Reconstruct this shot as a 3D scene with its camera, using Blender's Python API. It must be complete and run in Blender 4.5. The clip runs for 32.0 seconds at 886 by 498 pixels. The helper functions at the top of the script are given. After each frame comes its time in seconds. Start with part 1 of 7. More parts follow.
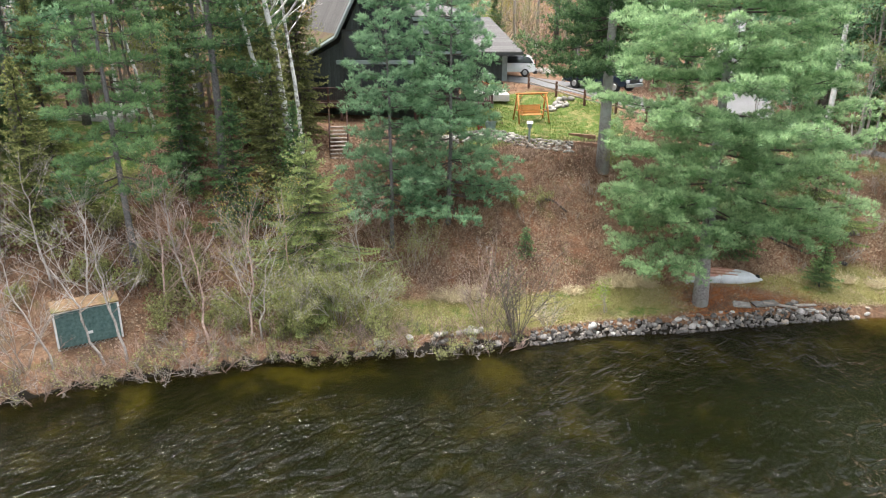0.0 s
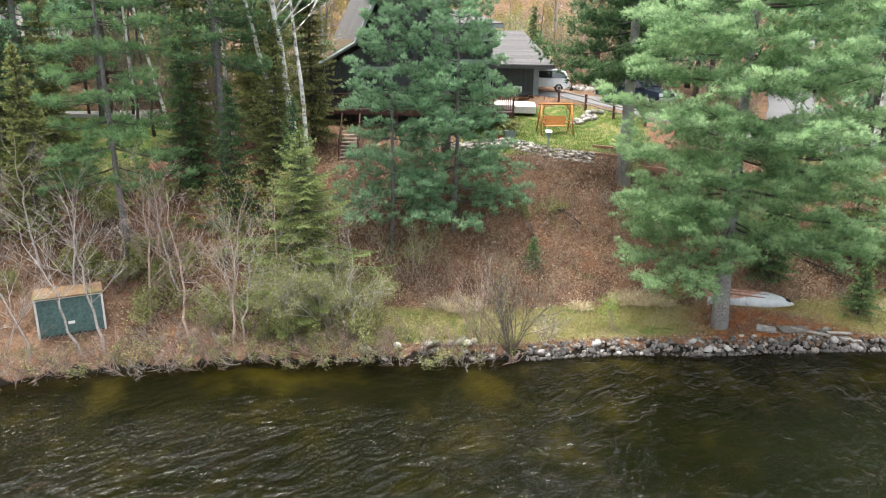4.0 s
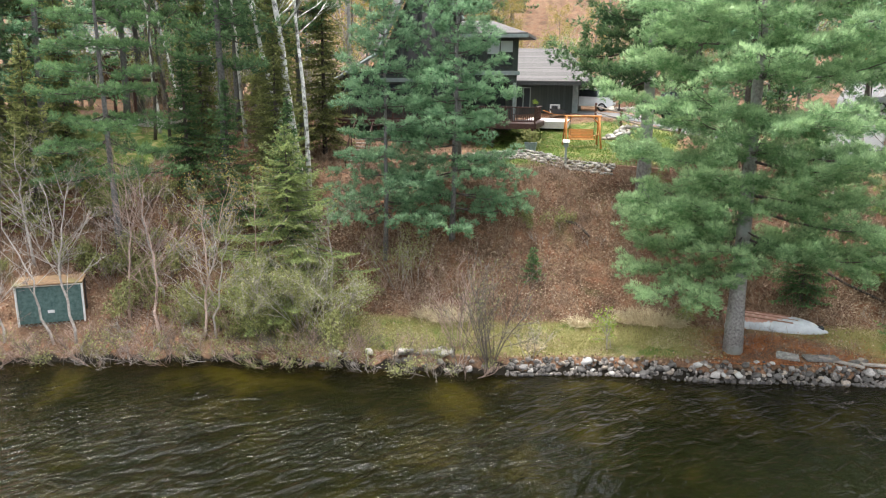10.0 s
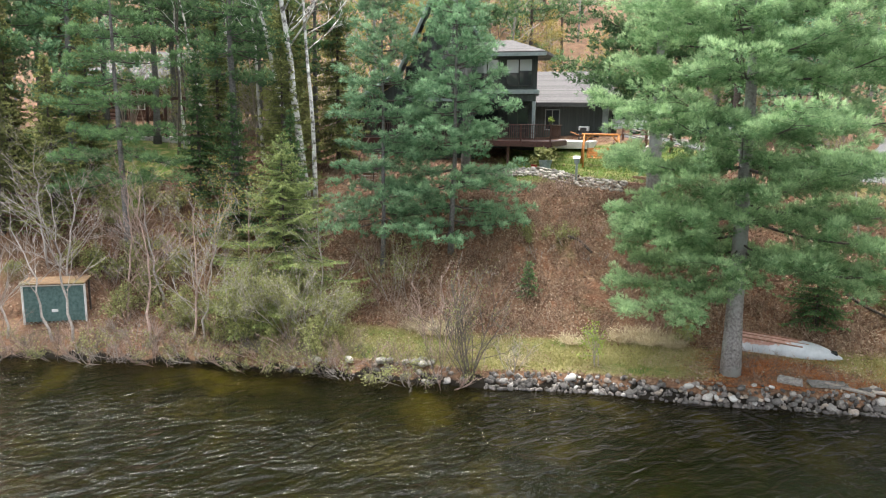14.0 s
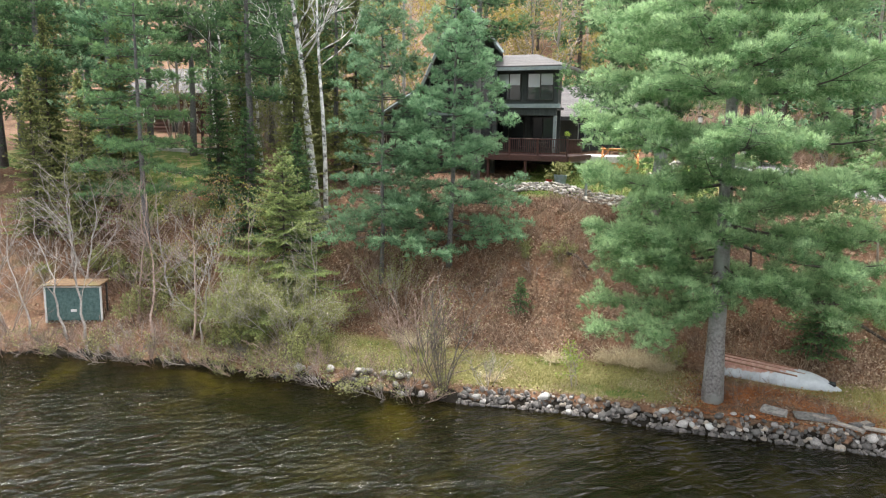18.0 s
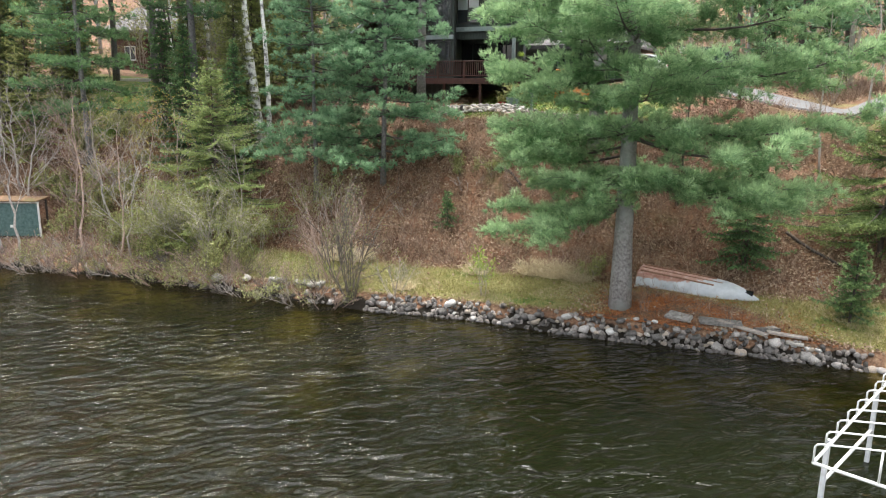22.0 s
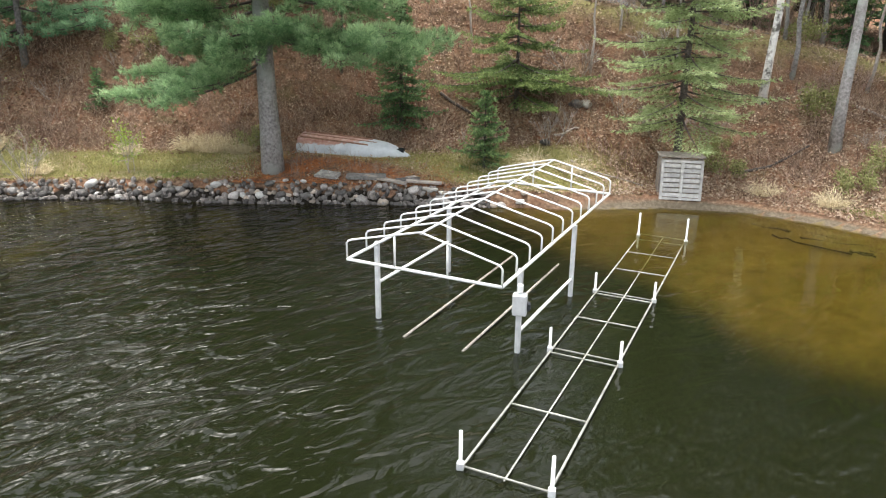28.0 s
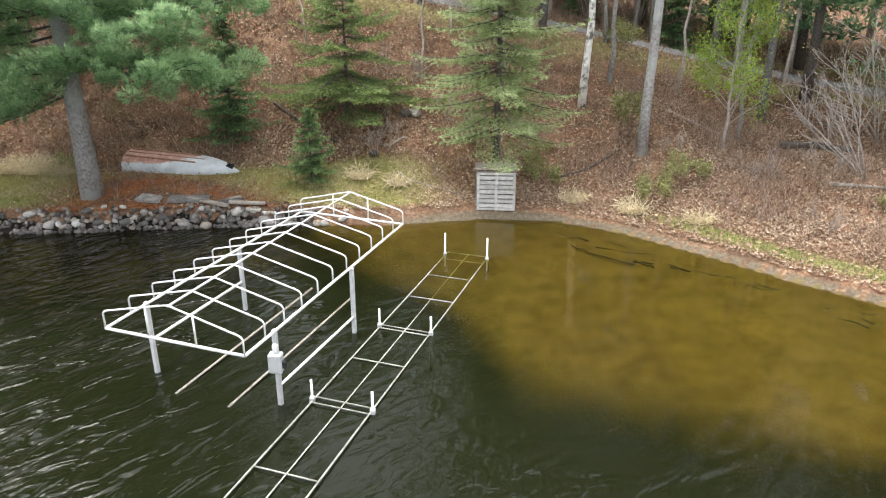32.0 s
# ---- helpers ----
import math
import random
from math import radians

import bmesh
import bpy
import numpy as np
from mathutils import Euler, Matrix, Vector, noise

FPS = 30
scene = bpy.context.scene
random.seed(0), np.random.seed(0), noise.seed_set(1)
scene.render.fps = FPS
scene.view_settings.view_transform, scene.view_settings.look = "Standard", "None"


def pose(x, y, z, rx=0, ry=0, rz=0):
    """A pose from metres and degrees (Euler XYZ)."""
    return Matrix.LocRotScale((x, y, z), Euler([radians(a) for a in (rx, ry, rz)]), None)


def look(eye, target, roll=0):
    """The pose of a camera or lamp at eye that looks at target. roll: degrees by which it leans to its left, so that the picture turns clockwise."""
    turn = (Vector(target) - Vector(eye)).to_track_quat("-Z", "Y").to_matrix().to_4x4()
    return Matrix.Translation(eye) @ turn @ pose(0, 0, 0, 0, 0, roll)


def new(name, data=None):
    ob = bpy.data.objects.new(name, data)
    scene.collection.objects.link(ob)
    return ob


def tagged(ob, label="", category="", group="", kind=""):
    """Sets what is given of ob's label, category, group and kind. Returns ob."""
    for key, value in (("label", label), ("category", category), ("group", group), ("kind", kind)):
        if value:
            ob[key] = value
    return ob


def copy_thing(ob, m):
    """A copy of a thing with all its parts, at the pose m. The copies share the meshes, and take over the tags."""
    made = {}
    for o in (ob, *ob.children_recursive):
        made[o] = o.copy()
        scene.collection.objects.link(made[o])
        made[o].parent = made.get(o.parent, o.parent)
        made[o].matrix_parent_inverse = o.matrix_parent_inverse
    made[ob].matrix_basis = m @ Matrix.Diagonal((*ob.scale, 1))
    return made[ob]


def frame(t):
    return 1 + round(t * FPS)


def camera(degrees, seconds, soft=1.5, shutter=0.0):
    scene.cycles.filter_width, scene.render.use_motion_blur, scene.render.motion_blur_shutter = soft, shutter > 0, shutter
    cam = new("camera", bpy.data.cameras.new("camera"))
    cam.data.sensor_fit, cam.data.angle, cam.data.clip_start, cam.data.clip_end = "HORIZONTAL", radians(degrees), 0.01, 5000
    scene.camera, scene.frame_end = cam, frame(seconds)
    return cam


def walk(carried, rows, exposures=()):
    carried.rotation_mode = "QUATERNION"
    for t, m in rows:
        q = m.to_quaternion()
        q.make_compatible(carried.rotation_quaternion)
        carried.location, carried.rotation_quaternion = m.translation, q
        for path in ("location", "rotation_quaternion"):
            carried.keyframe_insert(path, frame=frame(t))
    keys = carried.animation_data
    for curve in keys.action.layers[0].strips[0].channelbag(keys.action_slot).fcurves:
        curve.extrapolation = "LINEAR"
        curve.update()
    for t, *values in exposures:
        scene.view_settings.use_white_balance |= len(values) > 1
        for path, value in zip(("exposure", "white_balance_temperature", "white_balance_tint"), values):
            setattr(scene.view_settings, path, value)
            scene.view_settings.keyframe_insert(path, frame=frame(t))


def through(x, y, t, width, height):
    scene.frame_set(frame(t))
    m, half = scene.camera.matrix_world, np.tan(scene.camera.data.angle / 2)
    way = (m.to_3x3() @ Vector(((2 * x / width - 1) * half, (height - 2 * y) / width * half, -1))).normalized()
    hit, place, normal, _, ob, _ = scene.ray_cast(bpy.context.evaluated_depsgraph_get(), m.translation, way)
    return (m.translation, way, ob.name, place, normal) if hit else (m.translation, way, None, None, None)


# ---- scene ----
cam = camera(64.1, 32.0, 1.1)
METRES, EYE, TILT, LEAN, TURN = 33.0, 10.0, -16.0, 0.0, 0.0
PATH = [
    (0, (0.163, -0.174, 15.055), (0.153, 1.714, 14.396), 0.0),
    (0.5, (0.545, 0.213, 14.716), (0.529, 2.104, 14.066), 0.0),
    (1, (0.831, 0.544, 14.402), (0.8, 2.438, 13.762), 0.0),
    (1.5, (1.187, 0.767, 14.067), (1.139, 2.666, 13.444), 0.1),
    (2, (1.571, 0.9, 13.864), (1.433, 2.8, 13.255), 0.2),
    (2.5, (1.962, 0.87, 13.74), (1.821, 2.773, 13.138), 0.3),
    (3, (2.488, 0.895, 13.562), (2.334, 2.801, 12.975), 0.2),
    (3.5, (2.823, 1.001, 13.422), (2.662, 2.908, 12.843), 0.4),
    (5.5, (4.205, 2.057, 13.095), (3.913, 3.957, 12.541), 0.7),
    (6, (4.638, 2.143, 12.917), (4.335, 4.042, 12.369), 0.6),
    (6.5, (5.06, 2.185, 12.701), (4.74, 4.083, 12.16), 0.7),
    (7, (5.45, 2.256, 12.519), (5.113, 4.154, 11.986), 0.7),
    (7.5, (5.81, 2.324, 12.301), (5.457, 4.223, 11.78), 0.7),
    (8, (6.149, 2.399, 12.087), (5.785, 4.297, 11.575), 0.7),
    (8.5, (6.57, 2.585, 11.791), (6.171, 4.479, 11.288), 0.7),
    (9, (6.924, 2.792, 11.493), (6.512, 4.687, 11.004), 0.7),
    (9.5, (7.219, 3.019, 11.296), (6.79, 4.915, 10.825), 0.7),
    (10, (7.595, 3.379, 11.232), (7.147, 5.274, 10.775), 0.7),
    (10.5, (7.957, 3.759, 11.146), (7.492, 5.652, 10.702), 0.7),
    (11, (8.329, 4.129, 11.085), (7.829, 6.016, 10.647), 0.7),
    (11.5, (8.779, 4.336, 10.952), (8.245, 6.213, 10.511), 0.7),
    (12, (9.309, 4.385, 10.733), (8.742, 6.25, 10.287), 0.7),
    (12.5, (9.738, 4.345, 10.367), (9.159, 6.209, 9.933), 0.7),
    (13, (10.224, 4.343, 10.08), (9.63, 6.209, 9.671), 0.8),
    (13.5, (10.675, 4.407, 9.99), (10.05, 6.268, 9.61), 0.8),
    (14, (11.08, 4.632, 10.045), (10.423, 6.487, 9.689), 0.8),
    (14.5, (11.588, 4.913, 10.078), (10.905, 6.762, 9.741), 0.8),
    (16.5, (13.755, 5.635, 10.502), (12.944, 7.433, 10.17), 0.7),
    (17, (14.114, 5.7, 10.438), (13.281, 7.488, 10.108), 0.9),
    (17.5, (14.542, 5.889, 10.344), (13.683, 7.664, 10.014), 1.0),
    (18, (14.99, 6.15, 10.179), (14.108, 7.915, 9.854), 1.0),
    (18.5, (15.453, 6.444, 9.945), (14.526, 8.188, 9.63), 1.0),
    (19, (15.902, 6.82, 9.618), (14.943, 8.548, 9.304), 1.0),
    (19.5, (16.39, 7.175, 9.212), (15.419, 8.892, 8.886), 0.9),
    (20, (16.871, 7.486, 8.903), (15.891, 9.196, 8.558), 0.9),
    (20.5, (17.375, 7.742, 8.587), (16.399, 9.449, 8.223), 0.8),
    (21, (17.884, 7.975, 8.329), (16.914, 9.681, 7.945), 0.8),
    (21.5, (18.592, 8.342, 8.116), (17.618, 10.042, 7.711), 0.8),
    (22, (19.199, 8.645, 7.886), (18.236, 10.348, 7.465), 0.8),
    (22.5, (19.742, 8.801, 7.797), (18.815, 10.518, 7.356), 0.7),
    (23, (20.204, 8.916, 7.698), (19.32, 10.651, 7.24), 0.8),
    (23.5, (20.621, 8.89, 7.702), (19.784, 10.642, 7.223), 0.8),
    (24, (20.967, 8.893, 7.64), (20.176, 10.661, 7.144), 0.8),
    (24.5, (21.217, 8.925, 7.522), (20.476, 10.711, 7.01), 0.8),
    (25, (21.504, 9.045, 7.375), (20.825, 10.85, 6.849), 0.7),
    (25.5, (21.763, 9.206, 7.197), (21.149, 11.03, 6.655), 0.8),
    (26, (22.079, 9.453, 7.015), (21.519, 11.29, 6.458), 0.8),
    (26.5, (22.447, 9.637, 6.856), (21.966, 11.491, 6.281), 0.9),
    (28.5, (23.892, 10.285, 5.844), (23.519, 12.141, 5.199), 0.4),
    (29, (24.27, 10.487, 5.901), (23.915, 12.341, 5.241), 0.4),
    (29.5, (24.641, 10.647, 6.111), (24.308, 12.5, 5.437), 0.3),
    (30, (25.012, 10.743, 6.435), (24.706, 12.596, 5.748), 0.2),
    (30.5, (25.392, 10.779, 6.816), (25.12, 12.633, 6.115), 0.2),
    (31, (25.778, 10.781, 7.226), (25.542, 12.635, 6.515), 0.2),
    (31.5, (26.205, 10.675, 7.642), (26.006, 12.53, 6.922), 0.2),
    (32, (26.619, 10.482, 8.027), (26.469, 12.335, 7.289), 0.2),
]
walk(cam, [(t, look(eye, target, roll)) for t, eye, target, roll in PATH])

# ---- sky and sun: a bright, thinly clouded day ----
world = bpy.data.worlds.new("sky")
scene.world = world
world.use_nodes = True
wn = world.node_tree
SUN_UP, SUN_ROUND = 80.0, 300.0
sky = wn.nodes.new("ShaderNodeTexSky")
sky.sky_type, sky.sun_disc = "NISHITA", False
sky.sun_elevation, sky.sun_rotation = radians(SUN_UP), radians(SUN_ROUND)
sky.air_density, sky.dust_density, sky.ozone_density = 1.6, 6.0, 1.0
soft_sky = wn.nodes.new("ShaderNodeHueSaturation")
soft_sky.inputs["Saturation"].default_value = 0.35
wn.links.new(sky.outputs[0], soft_sky.inputs["Color"])
wn.links.new(soft_sky.outputs[0], wn.nodes["Background"].inputs["Color"])
wn.nodes["Background"].inputs["Strength"].default_value = 0.15
sun = new("sun", bpy.data.lights.new("sun", "SUN"))
sun.data.energy, sun.data.angle, sun.data.color = 0.6, radians(22), (1.0, 0.985, 0.94)
a, b = radians(SUN_ROUND), radians(SUN_UP)
sun.matrix_world = look((0, 0, 60), (-math.sin(a) * math.cos(b), -math.cos(a) * math.cos(b), 60 - math.sin(b)))
scene.view_settings.exposure = 1.74


# ---- materials ----
def blank(name):
    m = bpy.data.materials.new(name)
    m.use_nodes = True
    t = m.node_tree
    return m, t, t.nodes["Principled BSDF"], t.links.new


def noise_node(t, scale, detail=4, rough=0.6, warp=0.0, where="Object"):
    n = t.nodes.new("ShaderNodeTexNoise")
    n.inputs["Scale"].default_value, n.inputs["Detail"].default_value = scale, detail
    n.inputs["Roughness"].default_value, n.inputs["Distortion"].default_value = rough, warp
    c = t.nodes.new("ShaderNodeTexCoord")
    t.links.new(c.outputs[where], n.inputs["Vector"])
    return n


def ramp_node(t, src, stops):
    r = t.nodes.new("ShaderNodeValToRGB")
    e = r.color_ramp.elements
    for k, (at, col) in enumerate(stops):
        el = e[k] if k < 2 else e.new(at)
        el.position, el.color = at, (*col, 1)
    t.links.new(src, r.inputs["Fac"])
    return r


def mixed(t, kind, fac, one, two):
    m = t.nodes.new("ShaderNodeMix")
    m.data_type, m.blend_type = "RGBA", kind
    for sock, v in ((m.inputs["Factor"], fac), (m.inputs["A"], one), (m.inputs["B"], two)):
        if isinstance(v, (int, float)):
            sock.default_value = v
        elif isinstance(v, tuple):
            sock.default_value = (*v, 1)
        else:
            t.links.new(v, sock)
    return m.outputs["Result"]


def math_node(t, op, a, b=0.5, c=0.5):
    m = t.nodes.new("ShaderNodeMath")
    m.operation = op
    for k, v in enumerate((a, b, c)):
        if isinstance(v, (int, float)):
            m.inputs[k].default_value = v
        else:
            t.links.new(v, m.inputs[k])
    return m.outputs[0]


def bumped(t, bsdf, src, strength, distance=0.02):
    b = t.nodes.new("ShaderNodeBump")
    b.inputs["Strength"].default_value, b.inputs["Distance"].default_value = strength, distance
    t.links.new(src, b.inputs["Height"])
    t.links.new(b.outputs[0], bsdf.inputs["Normal"])


def surface(name, dark, light, scale=8.0, rough=0.8, bump=0.3, metal=0.0, vary=0.25, big=0.7, stain=None, where="Object", island=False):
    """A worn surface: two colours by a fine noise, a broad noise over it, and a change from object to object."""
    m, t, p, link = blank(name)
    fine = noise_node(t, scale, 6, 0.65, where=where)
    col = ramp_node(t, fine.outputs["Fac"], ((0.32, dark), (0.68, light))).outputs[0]
    broad = noise_node(t, big, 3, where=where)
    if stain:
        patch = ramp_node(t, broad.outputs["Fac"], ((0.48, (0, 0, 0)), (0.62, (1, 1, 1)))).outputs[0]
        col = mixed(t, "MIX", patch, col, stain)
    info = t.nodes.new("ShaderNodeNewGeometry" if island else "ShaderNodeObjectInfo")
    tone = math_node(t, "MULTIPLY_ADD", info.outputs["Random Per Island" if island else "Random"], vary, 1 - vary / 2)
    tone = math_node(t, "MULTIPLY", tone, math_node(t, "MULTIPLY_ADD", broad.outputs["Fac"], 0.5, 0.75))
    col = mixed(t, "MULTIPLY", 1.0, col, tone)
    link(col, p.inputs["Base Color"])
    p.inputs["Roughness"].default_value, p.inputs["Metallic"].default_value = rough, metal
    if bump:
        bumped(t, p, fine.outputs["Fac"], bump)
    return m


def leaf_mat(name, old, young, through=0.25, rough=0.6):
    """Leaves or needles: from the old colour inside to the young one at the tips, some light passing through. In pine
    crowns the same value also paints lit tops and shaded undersides.
    """
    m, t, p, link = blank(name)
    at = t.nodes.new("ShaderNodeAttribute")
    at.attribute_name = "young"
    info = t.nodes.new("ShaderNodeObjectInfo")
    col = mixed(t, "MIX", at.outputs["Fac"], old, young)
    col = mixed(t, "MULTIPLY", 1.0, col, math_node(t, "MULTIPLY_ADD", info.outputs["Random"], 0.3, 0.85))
    link(col, p.inputs["Base Color"])
    p.inputs["Roughness"].default_value = rough
    p.inputs["Specular IOR Level"].default_value = 0.25
    tr = t.nodes.new("ShaderNodeBsdfTranslucent")
    link(col, tr.inputs["Color"])
    mx = t.nodes.new("ShaderNodeMixShader")
    mx.inputs[0].default_value = through
    link(p.outputs[0], mx.inputs[1])
    link(tr.outputs[0], mx.inputs[2])
    link(mx.outputs[0], t.nodes["Material Output"].inputs["Surface"])
    return m


def ground_mat():
    """Leaf litter, moss, lawn, sand, gravel and lake bed, by where each of them lies."""
    m, t, p, link = blank("ground")
    fine, mid, broad = noise_node(t, 9, 8, 0.7), noise_node(t, 1.6, 5, 0.6), noise_node(t, 0.28, 3)
    litter = ramp_node(t, fine.outputs["Fac"], ((0.3, (0.065, 0.040, 0.026)), (0.5, (0.22, 0.135, 0.085)), (0.72, (0.46, 0.32, 0.21)))).outputs[0]
    rust = ramp_node(t, mid.outputs["Fac"], ((0.45, (0.0, 0, 0)), (0.7, (1, 1, 1)))).outputs[0]
    litter = mixed(t, "MIX", math_node(t, "MULTIPLY", rust, 0.5), litter, (0.27, 0.105, 0.052))
    soil = ramp_node(t, noise_node(t, 0.75, 6, 0.65, 0.6).outputs["Fac"], ((0.40, (1, 1, 1)), (0.56, (0, 0, 0)))).outputs[0]
    litter = mixed(t, "MIX", math_node(t, "MULTIPLY", soil, 0.5), litter, (0.055, 0.036, 0.024))
    moss = ramp_node(t, noise_node(t, 0.55, 5, 0.6, 0.4).outputs["Fac"], ((0.60, (0, 0, 0)), (0.70, (1, 1, 1)))).outputs[0]
    litter = mixed(t, "MIX", math_node(t, "MULTIPLY", moss, 0.55), litter, (0.11, 0.115, 0.04))
    turf = ramp_node(t, fine.outputs["Fac"], ((0.3, (0.10, 0.10, 0.035)), (0.5, (0.22, 0.205, 0.08)), (0.72, (0.40, 0.32, 0.17)))).outputs[0]
    lush = ramp_node(t, fine.outputs["Fac"], ((0.3, (0.05, 0.09, 0.018)), (0.7, (0.14, 0.20, 0.045)))).outputs[0]
    lush = mixed(t, "MIX", ramp_node(t, mid.outputs["Fac"], ((0.48, (0, 0, 0)), (0.62, (1, 1, 1)))).outputs[0], lush, (0.27, 0.24, 0.10))
    sand = ramp_node(t, fine.outputs["Fac"], ((0.3, (0.085, 0.068, 0.045)), (0.7, (0.20, 0.165, 0.12)))).outputs[0]
    # Dark tones serve bed plants and the dimming of deeper water alike.
    weed_depth = ramp_node(t, noise_node(t, 0.42, 7, 0.6, 0.15).outputs["Fac"], ((0.42, (0.007, 0.008, 0.003)), (0.52, (0.024, 0.023, 0.007)), (0.66, (0.10, 0.088, 0.021)))).outputs[0]
    bed = ramp_node(t, mid.outputs["Fac"], ((0.3, (0.11, 0.083, 0.034)), (0.7, (0.185, 0.145, 0.066)))).outputs[0]

    def mask(name, low=0.3, high=0.6):
        at = t.nodes.new("ShaderNodeAttribute")
        at.attribute_name = name
        v = math_node(t, "ADD", at.outputs["Fac"], math_node(t, "MULTIPLY_ADD", mid.outputs["Fac"], 0.6, -0.3))
        return ramp_node(t, v, ((low, (0, 0, 0)), (high, (1, 1, 1)))).outputs[0]

    col = mixed(t, "MIX", mask("turf"), litter, turf)
    col = mixed(t, "MIX", mask("lush"), col, lush)
    col = mixed(t, "MIX", mask("sand"), col, sand)
    col = mixed(t, "MIX", mask("bed"), col, bed)
    col = mixed(t, "MIX", mask("weed_depth", 0.35, 0.65), col, weed_depth)
    # Damp bank edge, with the shade under its overhang put into the colour.
    col = mixed(t, "MIX", mask("wet_shade", 0.4, 0.6), col, (0.016, 0.013, 0.009))
    col = mixed(t, "MULTIPLY", 0.6, col, ramp_node(t, broad.outputs["Fac"], ((0.3, (0.6, 0.6, 0.6)), (0.7, (1, 1, 1)))).outputs[0])
    link(col, p.inputs["Base Color"])
    p.inputs["Roughness"].default_value = 0.95
    p.inputs["Specular IOR Level"].default_value = 0.2
    bumped(t, p, fine.outputs["Fac"], 0.8, 0.06)
    return m


def water_mat():
    """Brown lake water with wind ripples: sky gloss over a body that grows murky with its depth."""
    m, t, p, link = blank("water")
    c = t.nodes.new("ShaderNodeTexCoord")
    hs = []
    for scale, turn, size, detail, warp in ((1.0, 50, (1.1, 0.55, 1), 2, 0.8), (1.0, 62, (0.3, 0.2, 1), 3, 0.6), (1.0, 20, (7.5, 5.0, 1), 3, 0.4)):
        mp = t.nodes.new("ShaderNodeMapping")
        mp.vector_type = "TEXTURE"
        mp.inputs["Scale"].default_value = size
        mp.inputs["Rotation"].default_value = (0, 0, radians(turn))
        link(c.outputs["Object"], mp.inputs["Vector"])
        n = t.nodes.new("ShaderNodeTexNoise")
        n.inputs["Scale"].default_value, n.inputs["Detail"].default_value, n.inputs["Distortion"].default_value = scale, detail, warp
        link(mp.outputs[0], n.inputs["Vector"])
        hs.append(n.outputs["Fac"])
    wind, murk = t.nodes.new("ShaderNodeAttribute"), t.nodes.new("ShaderNodeAttribute")
    wind.attribute_name, murk.attribute_name = "wind", "murk"
    height = math_node(t, "ADD", hs[0], math_node(t, "MULTIPLY", hs[1], 0.2))
    gust = math_node(t, "MULTIPLY", ramp_node(t, hs[2], ((0.40, (0.5, 0.5, 0.5)), (0.60, (1.3, 1.3, 1.3)))).outputs[0], wind.outputs["Fac"])
    height = math_node(t, "MULTIPLY", math_node(t, "SUBTRACT", height, 0.63), gust)
    b = t.nodes.new("ShaderNodeBump")
    b.inputs["Strength"].default_value, b.inputs["Distance"].default_value = 1.0, WAVE
    link(height, b.inputs["Height"])
    fr = t.nodes.new("ShaderNodeFresnel")
    fr.inputs["IOR"].default_value = 1.29
    link(b.outputs[0], fr.inputs["Normal"])
    gl = t.nodes.new("ShaderNodeBsdfGlossy")
    gl.inputs["Roughness"].default_value = 0.03
    link(b.outputs[0], gl.inputs["Normal"])
    clear = t.nodes.new("ShaderNodeBsdfTransparent")
    clear.inputs["Color"].default_value = (0.68, 0.65, 0.36, 1)
    silt = t.nodes.new("ShaderNodeBsdfDiffuse")
    silt.inputs["Color"].default_value = (0.007, 0.0085, 0.003, 1)
    body = t.nodes.new("ShaderNodeMixShader")
    link(murk.outputs["Fac"], body.inputs[0])
    link(clear.outputs[0], body.inputs[1])
    link(silt.outputs[0], body.inputs[2])
    mx = t.nodes.new("ShaderNodeMixShader")
    link(fr.outputs[0], mx.inputs[0])
    link(body.outputs[0], mx.inputs[1])
    link(gl.outputs[0], mx.inputs[2])
    link(mx.outputs[0], t.nodes["Material Output"].inputs["Surface"])
    return m


WAVE = 0.44


def glass_mat(name, tint, rough=0.03):
    m, t, p, link = blank(name)
    p.inputs["Base Color"].default_value = (*tint, 1)
    p.inputs["Roughness"].default_value = rough
    p.inputs["Specular IOR Level"].default_value = 0.9
    p.inputs["Coat Weight"].default_value = 0.6
    return m


def striped(name, dark, light, gap, wide, axis=0, rough=0.8):
    """Boards or shingles too far off to be built one by one: grooves at every gap metres along an axis, over a grained colour."""
    m, t, p, link = blank(name)
    fine = noise_node(t, 14, 5)
    c = t.nodes.new("ShaderNodeTexCoord")
    sx = t.nodes.new("ShaderNodeSeparateXYZ")
    link(c.outputs["Object"], sx.inputs[0])
    u = math_node(t, "DIVIDE", sx.outputs[axis], gap)
    groove = math_node(t, "LESS_THAN", math_node(t, "FRACT", u), wide)
    cell = t.nodes.new("ShaderNodeTexWhiteNoise")
    cell.noise_dimensions = "1D"
    link(math_node(t, "FLOOR", u), cell.inputs["W"])
    col = ramp_node(t, fine.outputs["Fac"], ((0.3, dark), (0.7, light))).outputs[0]
    col = mixed(t, "MULTIPLY", 1.0, col, math_node(t, "MULTIPLY_ADD", cell.outputs["Value"], 0.3, 0.8))
    col = mixed(t, "MULTIPLY", math_node(t, "MULTIPLY", groove, 0.55), col, (0.1, 0.1, 0.1))
    link(col, p.inputs["Base Color"])
    p.inputs["Roughness"].default_value = rough
    bumped(t, p, math_node(t, "SUBTRACT", fine.outputs["Fac"], groove), 0.5, 0.02)
    return m


